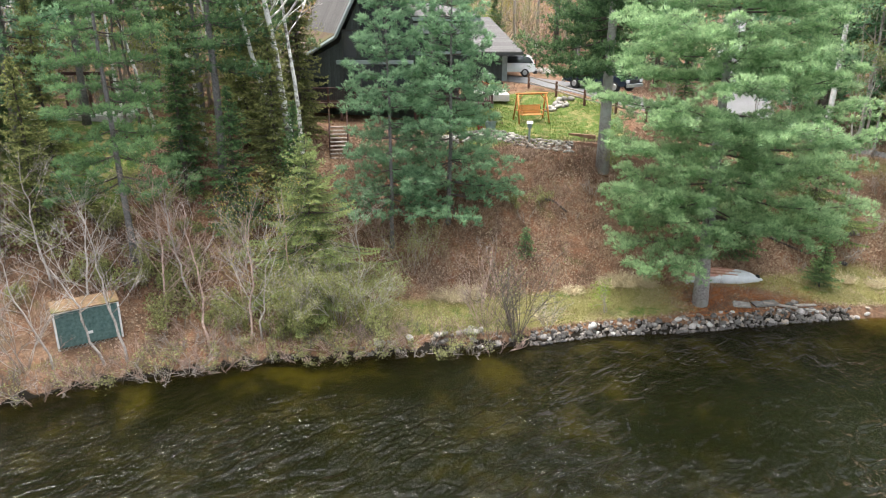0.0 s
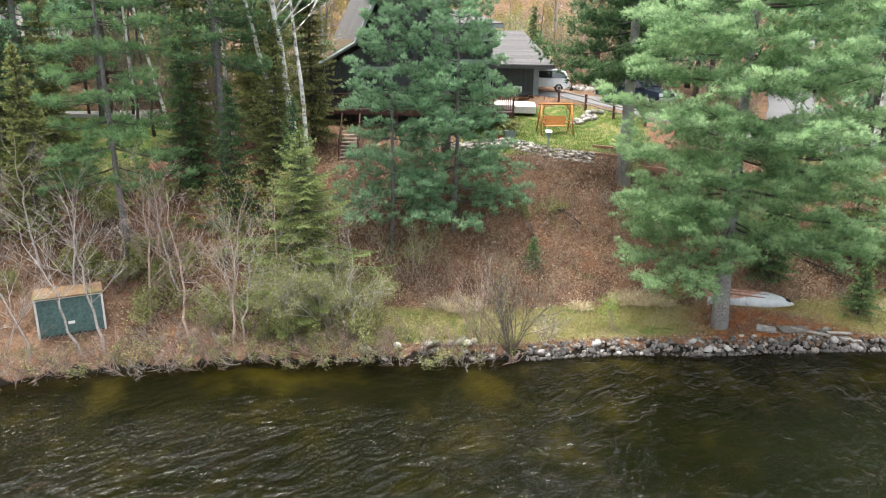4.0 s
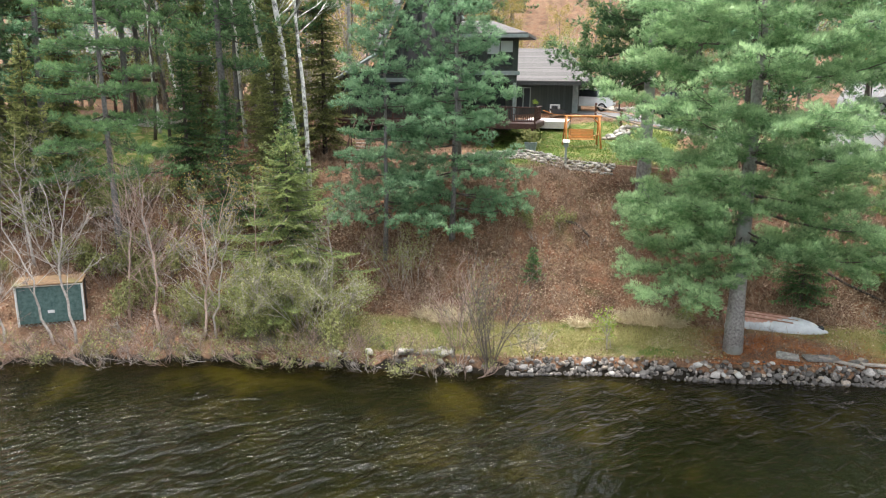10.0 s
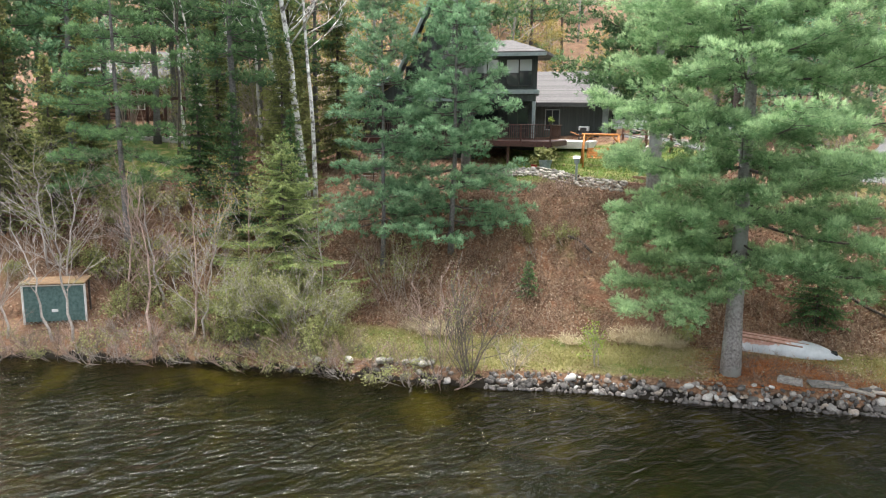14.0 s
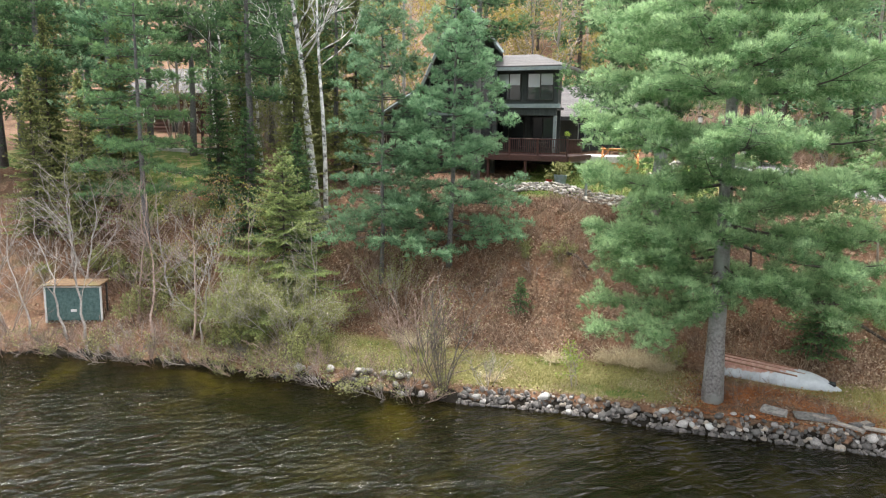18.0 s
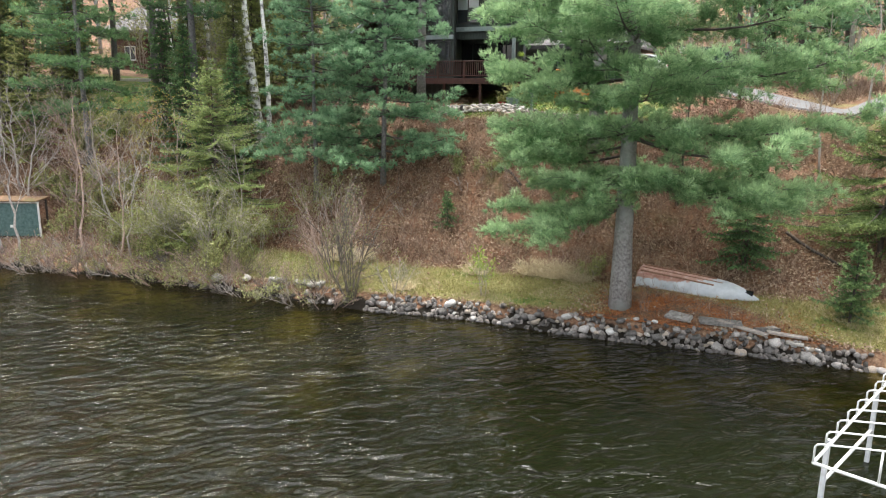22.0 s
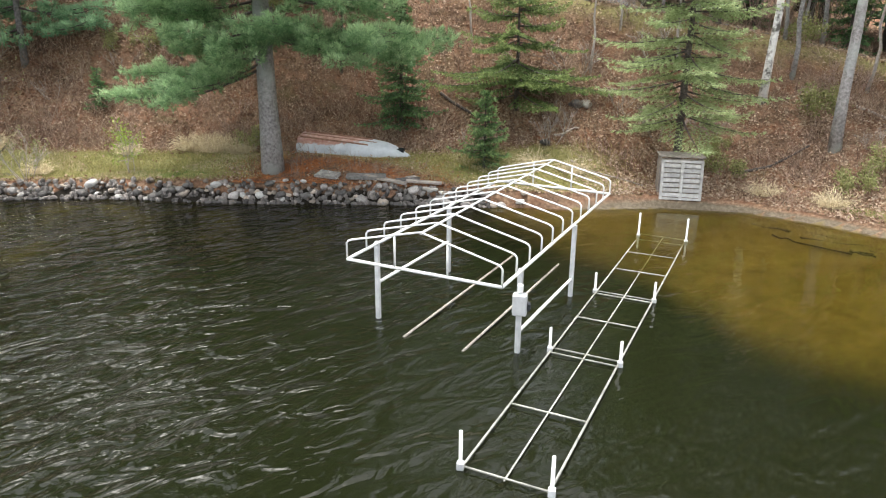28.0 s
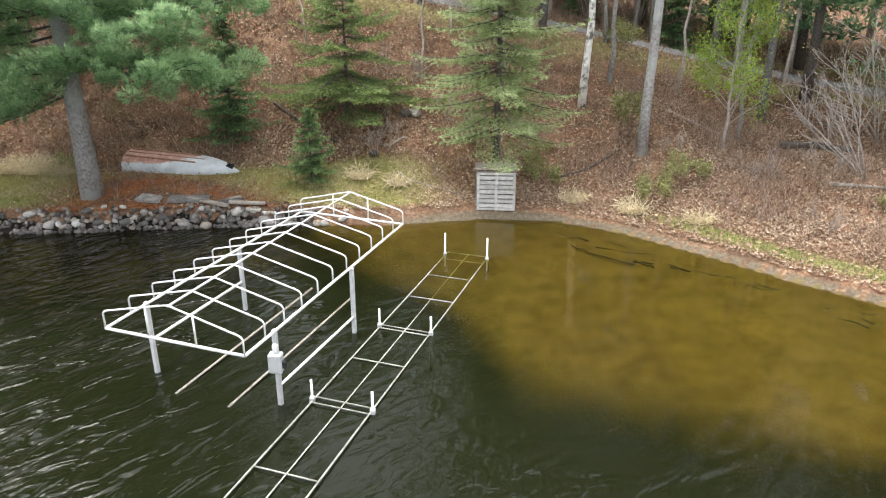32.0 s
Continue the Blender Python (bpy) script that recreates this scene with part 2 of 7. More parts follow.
M_GROUND, M_WATER = ground_mat(), water_mat()
M_BARK = surface("pine_bark", (0.13, 0.12, 0.115), (0.40, 0.38, 0.37), 11, 0.9, 0.9, stain=(0.33, 0.345, 0.33))
M_BARK_DARK = surface("dark_bark", (0.035, 0.028, 0.024), (0.13, 0.11, 0.095), 12, 0.9, 0.8)
M_BIRCH = surface("birch_bark", (0.55, 0.53, 0.51), (0.86, 0.85, 0.82), 5, 0.7, 0.4, big=3.2, stain=(0.10, 0.09, 0.08))
M_TWIG_DARK = surface("dark_brush", (0.075, 0.062, 0.052), (0.22, 0.185, 0.155), 9, 0.9, 0.3)
# Bark darkened so limbs inside the crowns carry their shade in the colour.
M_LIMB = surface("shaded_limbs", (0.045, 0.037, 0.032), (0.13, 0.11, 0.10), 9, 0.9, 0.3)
M_BARK_MID = surface("grey_bark", (0.075, 0.07, 0.07), (0.22, 0.21, 0.205), 12, 0.9, 0.8)
M_TWIG = surface("bare_twigs", (0.24, 0.21, 0.19), (0.50, 0.45, 0.41), 9, 0.9, 0.3)
M_TWIG_RED = surface("budding_twigs", (0.24, 0.165, 0.135), (0.50, 0.37, 0.31), 9, 0.9, 0.3)
M_PINE = leaf_mat("white_pine_needles", (0.12, 0.24, 0.105), (0.58, 0.75, 0.43), 0.56)
M_PINE_BLUE = leaf_mat("shaded_pine_needles", (0.10, 0.21, 0.115), (0.42, 0.63, 0.37), 0.5)
M_PINE_DARK = leaf_mat("old_pine_needles", (0.065, 0.13, 0.06), (0.24, 0.38, 0.17), 0.4)
M_SPRUCE = leaf_mat("spruce_needles", (0.05, 0.11, 0.045), (0.20, 0.33, 0.13), 0.35)
M_SPRUCE_LIGHT = leaf_mat("light_spruce_needles", (0.12, 0.165, 0.06), (0.37, 0.44, 0.17), 0.4)
M_CEDAR = leaf_mat("cedar_sprays", (0.12, 0.145, 0.05), (0.37, 0.39, 0.15), 0.4)
M_HEMLOCK = leaf_mat("hemlock_sprays", (0.23, 0.30, 0.13), (0.52, 0.62, 0.33), 0.6)
M_HEMLOCK_DEEP = leaf_mat("deep_hemlock_sprays", (0.09, 0.14, 0.05), (0.34, 0.43, 0.16), 0.42)
M_SPRUCE_MID = leaf_mat("bright_spruce_needles", (0.09, 0.17, 0.07), (0.34, 0.49, 0.20), 0.42)
M_LEAF_NEW = leaf_mat("new_leaves", (0.18, 0.28, 0.045), (0.40, 0.53, 0.10), 0.4)
M_LEAF_OLIVE = leaf_mat("opening_leaves", (0.15, 0.165, 0.06), (0.42, 0.43, 0.19), 0.38)
M_LEAF_GOLD = leaf_mat("catkin_leaves", (0.22, 0.18, 0.04), (0.52, 0.44, 0.14), 0.4)
M_LITTER = leaf_mat("fallen_leaves", (0.165, 0.080, 0.046), (0.46, 0.36, 0.265), 0.1, 0.8)
M_FALLEN = leaf_mat("fallen_needles", (0.28, 0.095, 0.035), (0.52, 0.22, 0.09), 0.1, 0.85)
M_STRAW = leaf_mat("dry_grass", (0.40, 0.32, 0.18), (0.72, 0.63, 0.44), 0.2, 0.8)
M_BLADES = leaf_mat("grass_blades", (0.15, 0.155, 0.045), (0.42, 0.38, 0.16), 0.3, 0.7)
M_BLADES_LUSH = leaf_mat("lawn_blades", (0.06, 0.12, 0.02), (0.24, 0.30, 0.07), 0.3, 0.7)
M_STONE = surface("shore_stone", (0.13, 0.12, 0.112), (0.38, 0.355, 0.33), 9, 0.85, 0.7, vary=1.3)
M_STONE_BUFF = surface("buff_stone", (0.17, 0.14, 0.11), (0.40, 0.34, 0.28), 9, 0.85, 0.7, vary=0.8)
M_STONE_WHITE = surface("white_stone", (0.34, 0.33, 0.31), (0.60, 0.58, 0.55), 9, 0.8, 0.6, vary=0.5)
M_STONE_DARK = surface("wet_dark_stone", (0.035, 0.032, 0.03), (0.12, 0.11, 0.10), 9, 0.6, 0.7, vary=0.8)
M_PEBBLE = surface("small_shore_stones", (0.07, 0.062, 0.056), (0.22, 0.195, 0.175), 9, 0.85, 0.7, vary=1.4, island=True)
M_PALE = surface("pale_rock", (0.20, 0.185, 0.16), (0.42, 0.40, 0.36), 6, 0.85, 0.6, vary=0.8)
M_ASPHALT = surface("worn_drive", (0.13, 0.13, 0.134), (0.22, 0.218, 0.222), 30, 0.9, 0.3, big=0.4)
M_CONCRETE = surface("concrete", (0.44, 0.42, 0.40), (0.62, 0.60, 0.57), 12, 0.9, 0.2)
M_SIDING = striped("green_grey_siding", (0.035, 0.045, 0.042), (0.066, 0.08, 0.075), 0.2, 0.08)
M_TRIM = surface("dark_trim", (0.02, 0.022, 0.022), (0.045, 0.048, 0.046), 8, 0.7, 0.2)
M_GREYTRIM = surface("pale_trim", (0.20, 0.25, 0.25), (0.30, 0.35, 0.35), 6, 0.6, 0.1)
M_SHINGLE = striped("weathered_shingles", (0.10, 0.094, 0.092), (0.215, 0.205, 0.20), 0.16, 0.12, 1, 0.95)
M_WINGROOF = surface("needle_covered_shingles", (0.06, 0.04, 0.026), (0.15, 0.095, 0.055), 7, 0.95, 0.5, stain=(0.10, 0.10, 0.04))
M_MOSSROOF = surface("mossy_roof", (0.13, 0.085, 0.05), (0.30, 0.19, 0.105), 7, 0.95, 0.5, stain=(0.15, 0.15, 0.05))
M_DECK = surface("red_brown_stain", (0.042, 0.017, 0.014), (0.09, 0.036, 0.029), 9, 0.6, 0.3)
M_GLASS = glass_mat("window_glass", (0.03, 0.035, 0.04))
# Pale base colour stands in for bright sky mirrored in glass.
M_SKY_PANE = glass_mat("glass_with_painted_sky", (0.50, 0.54, 0.58))
M_PANEL = surface("grey_panel", (0.30, 0.29, 0.28), (0.50, 0.49, 0.47), 6, 0.6, 0.2, vary=0.3, big=2.5)
M_WHITE = surface("white_paint", (0.66, 0.66, 0.65), (0.82, 0.82, 0.80), 5, 0.45, 0.05, vary=0.1, big=1.5)
M_ALU = surface("dull_aluminium", (0.48, 0.49, 0.50), (0.66, 0.67, 0.68), 7, 0.5, 0.1, metal=0.25, big=1.2)
M_DOCK = surface("weathered_white_metal", (0.19, 0.185, 0.165), (0.44, 0.43, 0.39), 6, 0.5, 0.1, vary=0.3, big=2.5)
M_RUST = surface("rusty_timber", (0.20, 0.10, 0.065), (0.36, 0.21, 0.15), 10, 0.85, 0.4)
M_CEDARWOOD = surface("orange_cedar", (0.42, 0.155, 0.035), (0.60, 0.25, 0.07), 7, 0.55, 0.3)
M_GREYWOOD = surface("weathered_wood", (0.20, 0.17, 0.145), (0.40, 0.355, 0.31), 9, 0.9, 0.5)
M_NET = surface("green_tarp", (0.03, 0.075, 0.075), (0.11, 0.18, 0.165), 7, 0.4, 0.2)
M_BLACK = surface("black_paint", (0.012, 0.014, 0.018), (0.022, 0.025, 0.03), 4, 0.25, 0.0)
M_TYRE = surface("tyre_rubber", (0.015, 0.015, 0.015), (0.03, 0.03, 0.03), 10, 0.9, 0.2)
M_LOG = surface("brown_logs", (0.07, 0.03, 0.02), (0.15, 0.07, 0.045), 6, 0.7, 0.4)


# ---- mesh helpers ----
def part(name, bm, material, parent=None, label="", smooth=False):
    """Link a bmesh (or a ready mesh) as one mesh object under a thing or a part."""
    if isinstance(bm, bpy.types.Mesh):
        me = bm
    else:
        me = bpy.data.meshes.new(name)
        bm.to_mesh(me)
        bm.free()
    if material and not me.materials:
        me.materials.append(material)
    if smooth:
        for f in me.polygons:
            f.use_smooth = True
    ob = new(name, me)
    ob.parent = parent
    if label:
        ob["label"] = label
    return ob


def thing(name, place, label, category, group="", kind="", turn=0.0):
    ob = new(name)
    ob.empty_display_size = 0.2
    ob.matrix_world = pose(*place, 0, 0, turn)
    return tagged(ob, label, category, group, kind)


def box(bm, lo, hi, bevel=0.0, m=None):
    r = bmesh.ops.create_cube(bm, size=1)
    vs = r["verts"]
    c = [(a + b) / 2 for a, b in zip(lo, hi)]
    s = [b - a for a, b in zip(lo, hi)]
    bmesh.ops.transform(bm, verts=vs, matrix=Matrix.Translation(c) @ Matrix.Diagonal((*s, 1)))
    if bevel:
        es = list({e for v in vs for e in v.link_edges})
        out = bmesh.ops.bevel(bm, geom=es, offset=bevel, segments=1, affect="EDGES")
        vs = list({v for f in out["faces"] for v in f.verts} | {v for v in vs if v.is_valid})
    if m is not None:
        bmesh.ops.transform(bm, verts=[v for v in vs if v.is_valid], matrix=m)
    return bm


def one_box(lo, hi, bevel=0.01, m=None):
    return box(bmesh.new(), lo, hi, bevel, m)


def tube_into(verts, faces, pts, radii, sides=6, cap=True):
    """Add a tube along pts to vertex and face lists."""
    pts = np.asarray(pts, float)
    n = len(pts)
    tang = np.gradient(pts, axis=0)
    tang /= np.linalg.norm(tang, axis=1)[:, None] + 1e-9
    ref = np.array((0, 0, 1.0)) if abs(tang[0][2]) < 0.9 else np.array((1.0, 0, 0))
    u = np.cross(tang, ref)
    u /= np.linalg.norm(u, axis=1)[:, None] + 1e-9
    v = np.cross(tang, u)
    ang = np.linspace(0, 2 * math.pi, sides, endpoint=False)
    start = len(verts)
    for k in range(n):
        for w in ang:
            verts.append(tuple(pts[k] + radii[k] * (math.cos(w) * u[k] + math.sin(w) * v[k])))
    for k in range(n - 1):
        for s in range(sides):
            p, q = start + k * sides + s, start + k * sides + (s + 1) % sides
            faces.append((p, q, q + sides, p + sides))
    if cap:
        faces.append(tuple(start + s for s in range(sides))[::-1])
        faces.append(tuple(start + (n - 1) * sides + s for s in range(sides)))


def tube_mesh(name, runs, sides=8, smooth=True):
    """One mesh from tubes: each run is (points, radius or radii)."""
    verts, faces = [], []
    for pts, r in runs:
        tube_into(verts, faces, pts, [r] * len(pts) if isinstance(r, (int, float)) else r, sides)
    me = bpy.data.meshes.new(name)
    me.from_pydata(verts, [], faces)
    if smooth:
        me.polygons.foreach_set("use_smooth", [True] * len(me.polygons))
    return me


def shard_mesh(name, corners, young):
    """A mesh of loose triangles; corners (n, 3, 3), young (n,) from 0 to 1."""
    n = len(corners)
    me = bpy.data.meshes.new(name)
    me.vertices.add(n * 3)
    me.vertices.foreach_set("co", np.ascontiguousarray(corners, np.float32).ravel())
    me.loops.add(n * 3)
    me.loops.foreach_set("vertex_index", np.arange(n * 3, dtype=np.int32))
    me.polygons.add(n)
    me.polygons.foreach_set("loop_start", np.arange(0, n * 3, 3, dtype=np.int32))
    me.update(calc_edges=True)
    at = me.attributes.new("young", "FLOAT", "POINT")
    at.data.foreach_set("value", np.repeat(np.clip(young, 0, 1), 3).astype(np.float32))
    return me


def unit(v):
    return v / (np.linalg.norm(v, axis=-1, keepdims=True) + 1e-9)


def tufts(rng, P, D, young, count, length, width, spread):
    """Sprays of needles: at each place P, along D, count thin triangles."""
    n = len(P)
    d = unit(np.repeat(D, count, 0) + rng.normal(0, spread, (n * count, 3)))
    p = np.repeat(P, count, 0) + rng.normal(0, length * 0.16, (n * count, 3))
    L = length * rng.uniform(0.6, 1.15, (n * count, 1))
    side = unit(np.cross(d, rng.normal(0, 1, (n * count, 3)))) * width
    tri = np.stack((p - side, p + side, p + d * L), 1)
    return tri, np.clip(np.repeat(young, count) + rng.normal(0, 0.12, n * count), 0, 1)


def pine_crown(rng, height, low, radius, whorl=0.9, per=5, tuft=14, needle=0.17, wide=0.016, density=1.0, top=0.12, shape=0.65, puff=5, clump=0.2, skip=0.12, rich=99.0, inner=0.2, bias=(0.0, 0.0), bare=None):
    """Tiers of limbs with fans of twigs that end in soft rounded needle plumes. Above the height rich the crown is sparser."""
    runs, P, D, Y = [], [], [], []

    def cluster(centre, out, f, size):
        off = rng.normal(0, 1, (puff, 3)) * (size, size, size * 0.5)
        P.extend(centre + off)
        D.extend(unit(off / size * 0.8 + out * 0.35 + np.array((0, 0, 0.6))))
        # Tone rises with f towards the tips; the z term paints lit tops, shaded undersides.
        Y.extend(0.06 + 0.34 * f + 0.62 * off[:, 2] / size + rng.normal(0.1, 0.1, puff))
    z = low
    while z < height - 0.3:
        u = (z - low) / (height - low)
        reach = radius * ((1 - u) ** shape * (0.6 + 0.4 * min(1, u / 0.12 + 0.35)) + top * (1 - u)) * rng.uniform(0.8, 1.1)
        spin = rng.uniform(0, 6.28)
        sparse = 0.45 if z > rich else 1.0
        for k in range(per):
            w = spin + k * 6.283 / per + rng.normal(0, 0.3)
            L = reach * rng.uniform(0.55, 1.15) * (1 + bias[0] * math.cos(w - bias[1]))
            if bare and z < bare[2] and abs((w - bare[0] + math.pi) % (2 * math.pi) - math.pi) < bare[1]:
                continue
            if L < 0.25 or rng.uniform(0, 1) < skip:
                continue
            out = np.array((math.cos(w), math.sin(w), 0))
            s = np.linspace(0, 1, 6)[:, None]
            lift = rng.uniform(-0.22, 0.05) + 0.6 * u
            pts = np.array((0, 0, z + rng.normal(0, 0.2))) + out * L * s + np.array((0, 0, 1)) * L * (lift * s + 0.14 * s ** 3 - 0.08 * np.sin(s * 3.1))
            runs.append((pts, list(np.linspace(0.014 + 0.009 * L, 0.005, 6))))
            many = max(2, int(L * 3.0 * density * sparse))
            for q in range(many):
                f = inner + (1 - inner) * (q + rng.uniform(0, 1)) / many
                idx = min(4, int(f * 5))
                base = pts[idx] + (pts[idx + 1] - pts[idx]) * (f * 5 - idx)
                sw = w + (1 if q % 2 else -1) * rng.uniform(0.4, 1.1)
                sl = (0.22 + 0.36 * L * (1.05 - f)) * rng.uniform(0.5, 1.15)
                so = np.array((math.cos(sw), math.sin(sw), rng.uniform(0.0, 0.3)))
                for g in np.linspace(0.45, 1, max(1, int(sl / 0.36))):
                    cluster(base + so * sl * g, so, f * g, clump * rng.uniform(0.7, 1.3))
            cluster(pts[-1], out, 1, clump)
        z += whorl * rng.uniform(0.6, 1.4) * (1 - 0.35 * u)
    cluster(np.array((0, 0, height)), np.array((0, 0, 1.0)), 1, clump * 0.7)
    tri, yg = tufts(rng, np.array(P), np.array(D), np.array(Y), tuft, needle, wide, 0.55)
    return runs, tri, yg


def plume_crown(rng, limbs, step=0.33, apart=0.5, brush=22, count=9, needle=0.17, wide=0.013, fan=0.42, start=0.16, size=0.34, top=None):
    """Long limbs that carry broad pads of rounded lobes: every twig is set with domes of needle brushes that stand
    outward, pale above and deep green below to paint each dome's shading.
    """
    runs, P, D, Y = [], [], [], []
    up = np.array((0, 0, 1.0))

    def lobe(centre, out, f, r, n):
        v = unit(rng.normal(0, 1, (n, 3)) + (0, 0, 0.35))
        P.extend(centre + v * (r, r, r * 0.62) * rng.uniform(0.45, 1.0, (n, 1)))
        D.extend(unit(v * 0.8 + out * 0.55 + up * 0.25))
        # Height on the dome sets the tone: lit top, shaded underside in the colour.
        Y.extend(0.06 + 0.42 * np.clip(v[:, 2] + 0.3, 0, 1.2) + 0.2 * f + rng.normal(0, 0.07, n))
    for z, w, L, rise in limbs:
        out = np.array((math.cos(w), math.sin(w), 0))
        across = np.array((-out[1], out[0], 0))
        s = np.linspace(0, 1, 8)[:, None]
        pts = up * z + out * L * s + across * rng.normal(0, 0.1) * L * s ** 2 + up * L * (rise * s - 0.06 * np.sin(s * math.pi) + 0.08 * s ** 4)
        runs.append((pts, list(np.linspace(0.016 + 0.008 * L, 0.006, 8))))
        f, side = start + 0.5 * step / L, 1
        while f < 1:
            k = min(6, int(f * 7))
            base = pts[k] + (pts[k + 1] - pts[k]) * (f * 7 - k)
            prof = math.sin(math.pi * min(1.0, 0.2 + 0.74 * (f - start) / (1 - start))) ** 0.7
            sl = (0.2 + fan * min(L, 4.4) * prof) * rng.uniform(0.45, 1.2)
            a = rng.uniform(0.55, 1.25) * side
            so = unit(out * math.cos(a) + across * math.sin(a) + up * rng.normal(0.14, 0.16))
            n = max(1, int(sl / apart + 0.6))
            sag = rng.uniform(0.0, 0.2)
            end = base + so * sl - up * sag * sl
            runs.append((np.stack((base, base + so * sl * 0.5, end)), [0.009, 0.006, 0.003]))
            for q in range(n):
                g = 1 - (q + rng.uniform(0, 0.35)) / n * 0.85
                c = base + so * sl * g - up * sag * sl * g * g + rng.normal(0, 1, 3) * (0.05, 0.05, 0.08)
                r = size * rng.uniform(0.65, 1.2) * (0.75 + 0.25 * g)
                lobe(c, so, f * g, r, int(brush * (0.5 + 0.5 * r / size)))
            side = -side
            f += step / L * rng.uniform(0.6, 1.35)
        lobe(pts[-1], out, 1.0, size * 0.9, brush)
    if top:
        lobe(np.array((0, 0, top)), up, 1.0, size, brush)
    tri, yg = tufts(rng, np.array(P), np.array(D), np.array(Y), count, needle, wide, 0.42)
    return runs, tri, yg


def tiers(rng, low, high, gap, per, reach, form=0.6, rise=(-0.08, 0.5), skip=0.12, lean=0.0):
    """Limbs in whorls up a trunk: (height, bearing, length, rise), shorter and steeper towards the top."""
    out, z = [], low
    while z < high - 0.25:
        u = (z - low) / (high - low)
        spin = rng.uniform(0, 6.28)
        for k in range(per):
            w = spin + k * 6.283 / per + rng.normal(0, 0.22)
            L = reach * (1 - u) ** form * rng.uniform(0.7, 1.12) * (1 + lean * math.cos(w)) + 0.15
            if rng.uniform(0, 1) > skip:
                out.append((z + rng.normal(0, 0.12), w, L, rise[0] + (rise[1] - rise[0]) * u ** 1.5 + rng.normal(0, 0.05)))
        z += gap * rng.uniform(0.75, 1.25) * (1 - 0.3 * u)
    return out


def spruce_crown(rng, height, low, radius, whorl=0.28, per=7, count=9, needle=0.11, wide=0.012, droop=0.28, gap=0.2, form=0.85):
    runs, P, D, Y = [], [], [], []
    z = low
    while z < height - 0.12:
        u = (z - low) / (height - low)
        reach = radius * ((1 - u) ** form + 0.03)
        spin = rng.uniform(0, 6.28)
        for k in range(per):
            w = spin + k * 6.283 / per + rng.normal(0, 0.2)
            L = reach * rng.uniform(0.45, 1.15)
            out = np.array((math.cos(w), math.sin(w), 0))
            across = np.array((-math.sin(w), math.cos(w), 0))
            s = np.linspace(0, 1, 5)[:, None]
            dr = droop * (1 - 1.5 * u) + rng.normal(0, 0.07)
            pts = np.array((0, 0, z + rng.normal(0, whorl * 0.45))) + out * L * s + np.array((0, 0, 1)) * L * (-dr * s + 0.14 * s ** 3)
            runs.append((pts, list(np.linspace(0.008 + 0.008 * L, 0.003, 5))))
            for f in np.arange(0.15, 1.0, gap / max(L, 0.3)):
                idx = min(3, int(f * 4))
                base = pts[idx] + (pts[idx + 1] - pts[idx]) * (f * 4 - idx)
                for sgn in (-1, 1):
                    sl = (0.1 + 0.42 * L * (1.0 - f)) * rng.uniform(0.7, 1.1)
                    so = unit(out * 0.75 + across * sgn * 0.8 + np.array((0, 0, -0.18)))
                    for g in np.arange(0.1, 1.01, 0.11 / max(sl, 0.11)):
                        P.append(base + so * sl * g + np.array((0, 0, -0.08 * sl * g)))
                        D.append(so)
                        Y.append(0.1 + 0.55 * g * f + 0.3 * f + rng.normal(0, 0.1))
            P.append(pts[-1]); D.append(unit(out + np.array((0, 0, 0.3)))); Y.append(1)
        z += whorl * rng.uniform(0.75, 1.25) * (1 - 0.4 * u)
    P.append(np.array((0, 0, height - 0.08))); D.append(np.array((0, 0, 1.0))); Y.append(1)
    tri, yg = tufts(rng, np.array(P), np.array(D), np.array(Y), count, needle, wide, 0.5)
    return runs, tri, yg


def bare_branches(rng, start, way, length, radius, depth, runs, tips, bend=0.25, fan=0.6, kids=4):
    """Grow bare limbs: each run is a bent tube, its children leave it along its upper part."""
    n = 6 if depth > 2 else 5 if depth == 2 else 3 if depth == 1 else 2
    pts, d = [np.array(start, float)], unit(np.array(way, float))
    for k in range(n):
        d = unit(d + rng.normal(0, bend / n * 1.6, 3) + np.array((0, 0, 0.06)))
        pts.append(pts[-1] + d * length / n)
    runs.append((pts, list(np.linspace(radius, radius * 0.45 if depth else radius * 0.3, n + 1))))
    if depth == 0:
        for f in (1, 2, n):
            tips.append((pts[f], d))
        return
    for k in range(kids + (1 if depth > 1 else 0)):
        f = 0.3 + 0.68 * (k + rng.uniform(0, 1)) / (kids + 1)
        i = min(n - 1, int(f * n))
        p = pts[i] + (pts[i + 1] - pts[i]) * (f * n - i)
        off = rng.normal(0, 1, 3)
        off -= d * (off @ d)
        cd = unit(d + unit(off) * fan * rng.uniform(0.7, 1.3))
        bare_branches(rng, p, cd, length * rng.uniform(0.38, 0.6) * (1.1 - 0.4 * f), radius * 0.56, depth - 1, runs, tips, bend, fan, kids)


def leaf_tris(rng, P, count, size, scatter, young=0.5):
    n = len(P) * count
    p = np.repeat(P, count, 0) + rng.normal(0, scatter, (n, 3))
    a, b = unit(rng.normal(0, 1, (n, 3))), rng.normal(0, 1, (n, 3))
    b = unit(np.cross(a, b))
    s = size * rng.uniform(0.6, 1.3, (n, 1))
    tri = np.concatenate((np.stack((p, p + a * s + b * s * 0.45, p + a * s - b * s * 0.45), 1), np.stack((p + a * s * 1.7, p + a * s - b * s * 0.45, p + a * s + b * s * 0.45), 1)))
    y = np.clip(rng.normal(young, 0.28, n), 0, 1)
    return tri, np.concatenate((y, y))


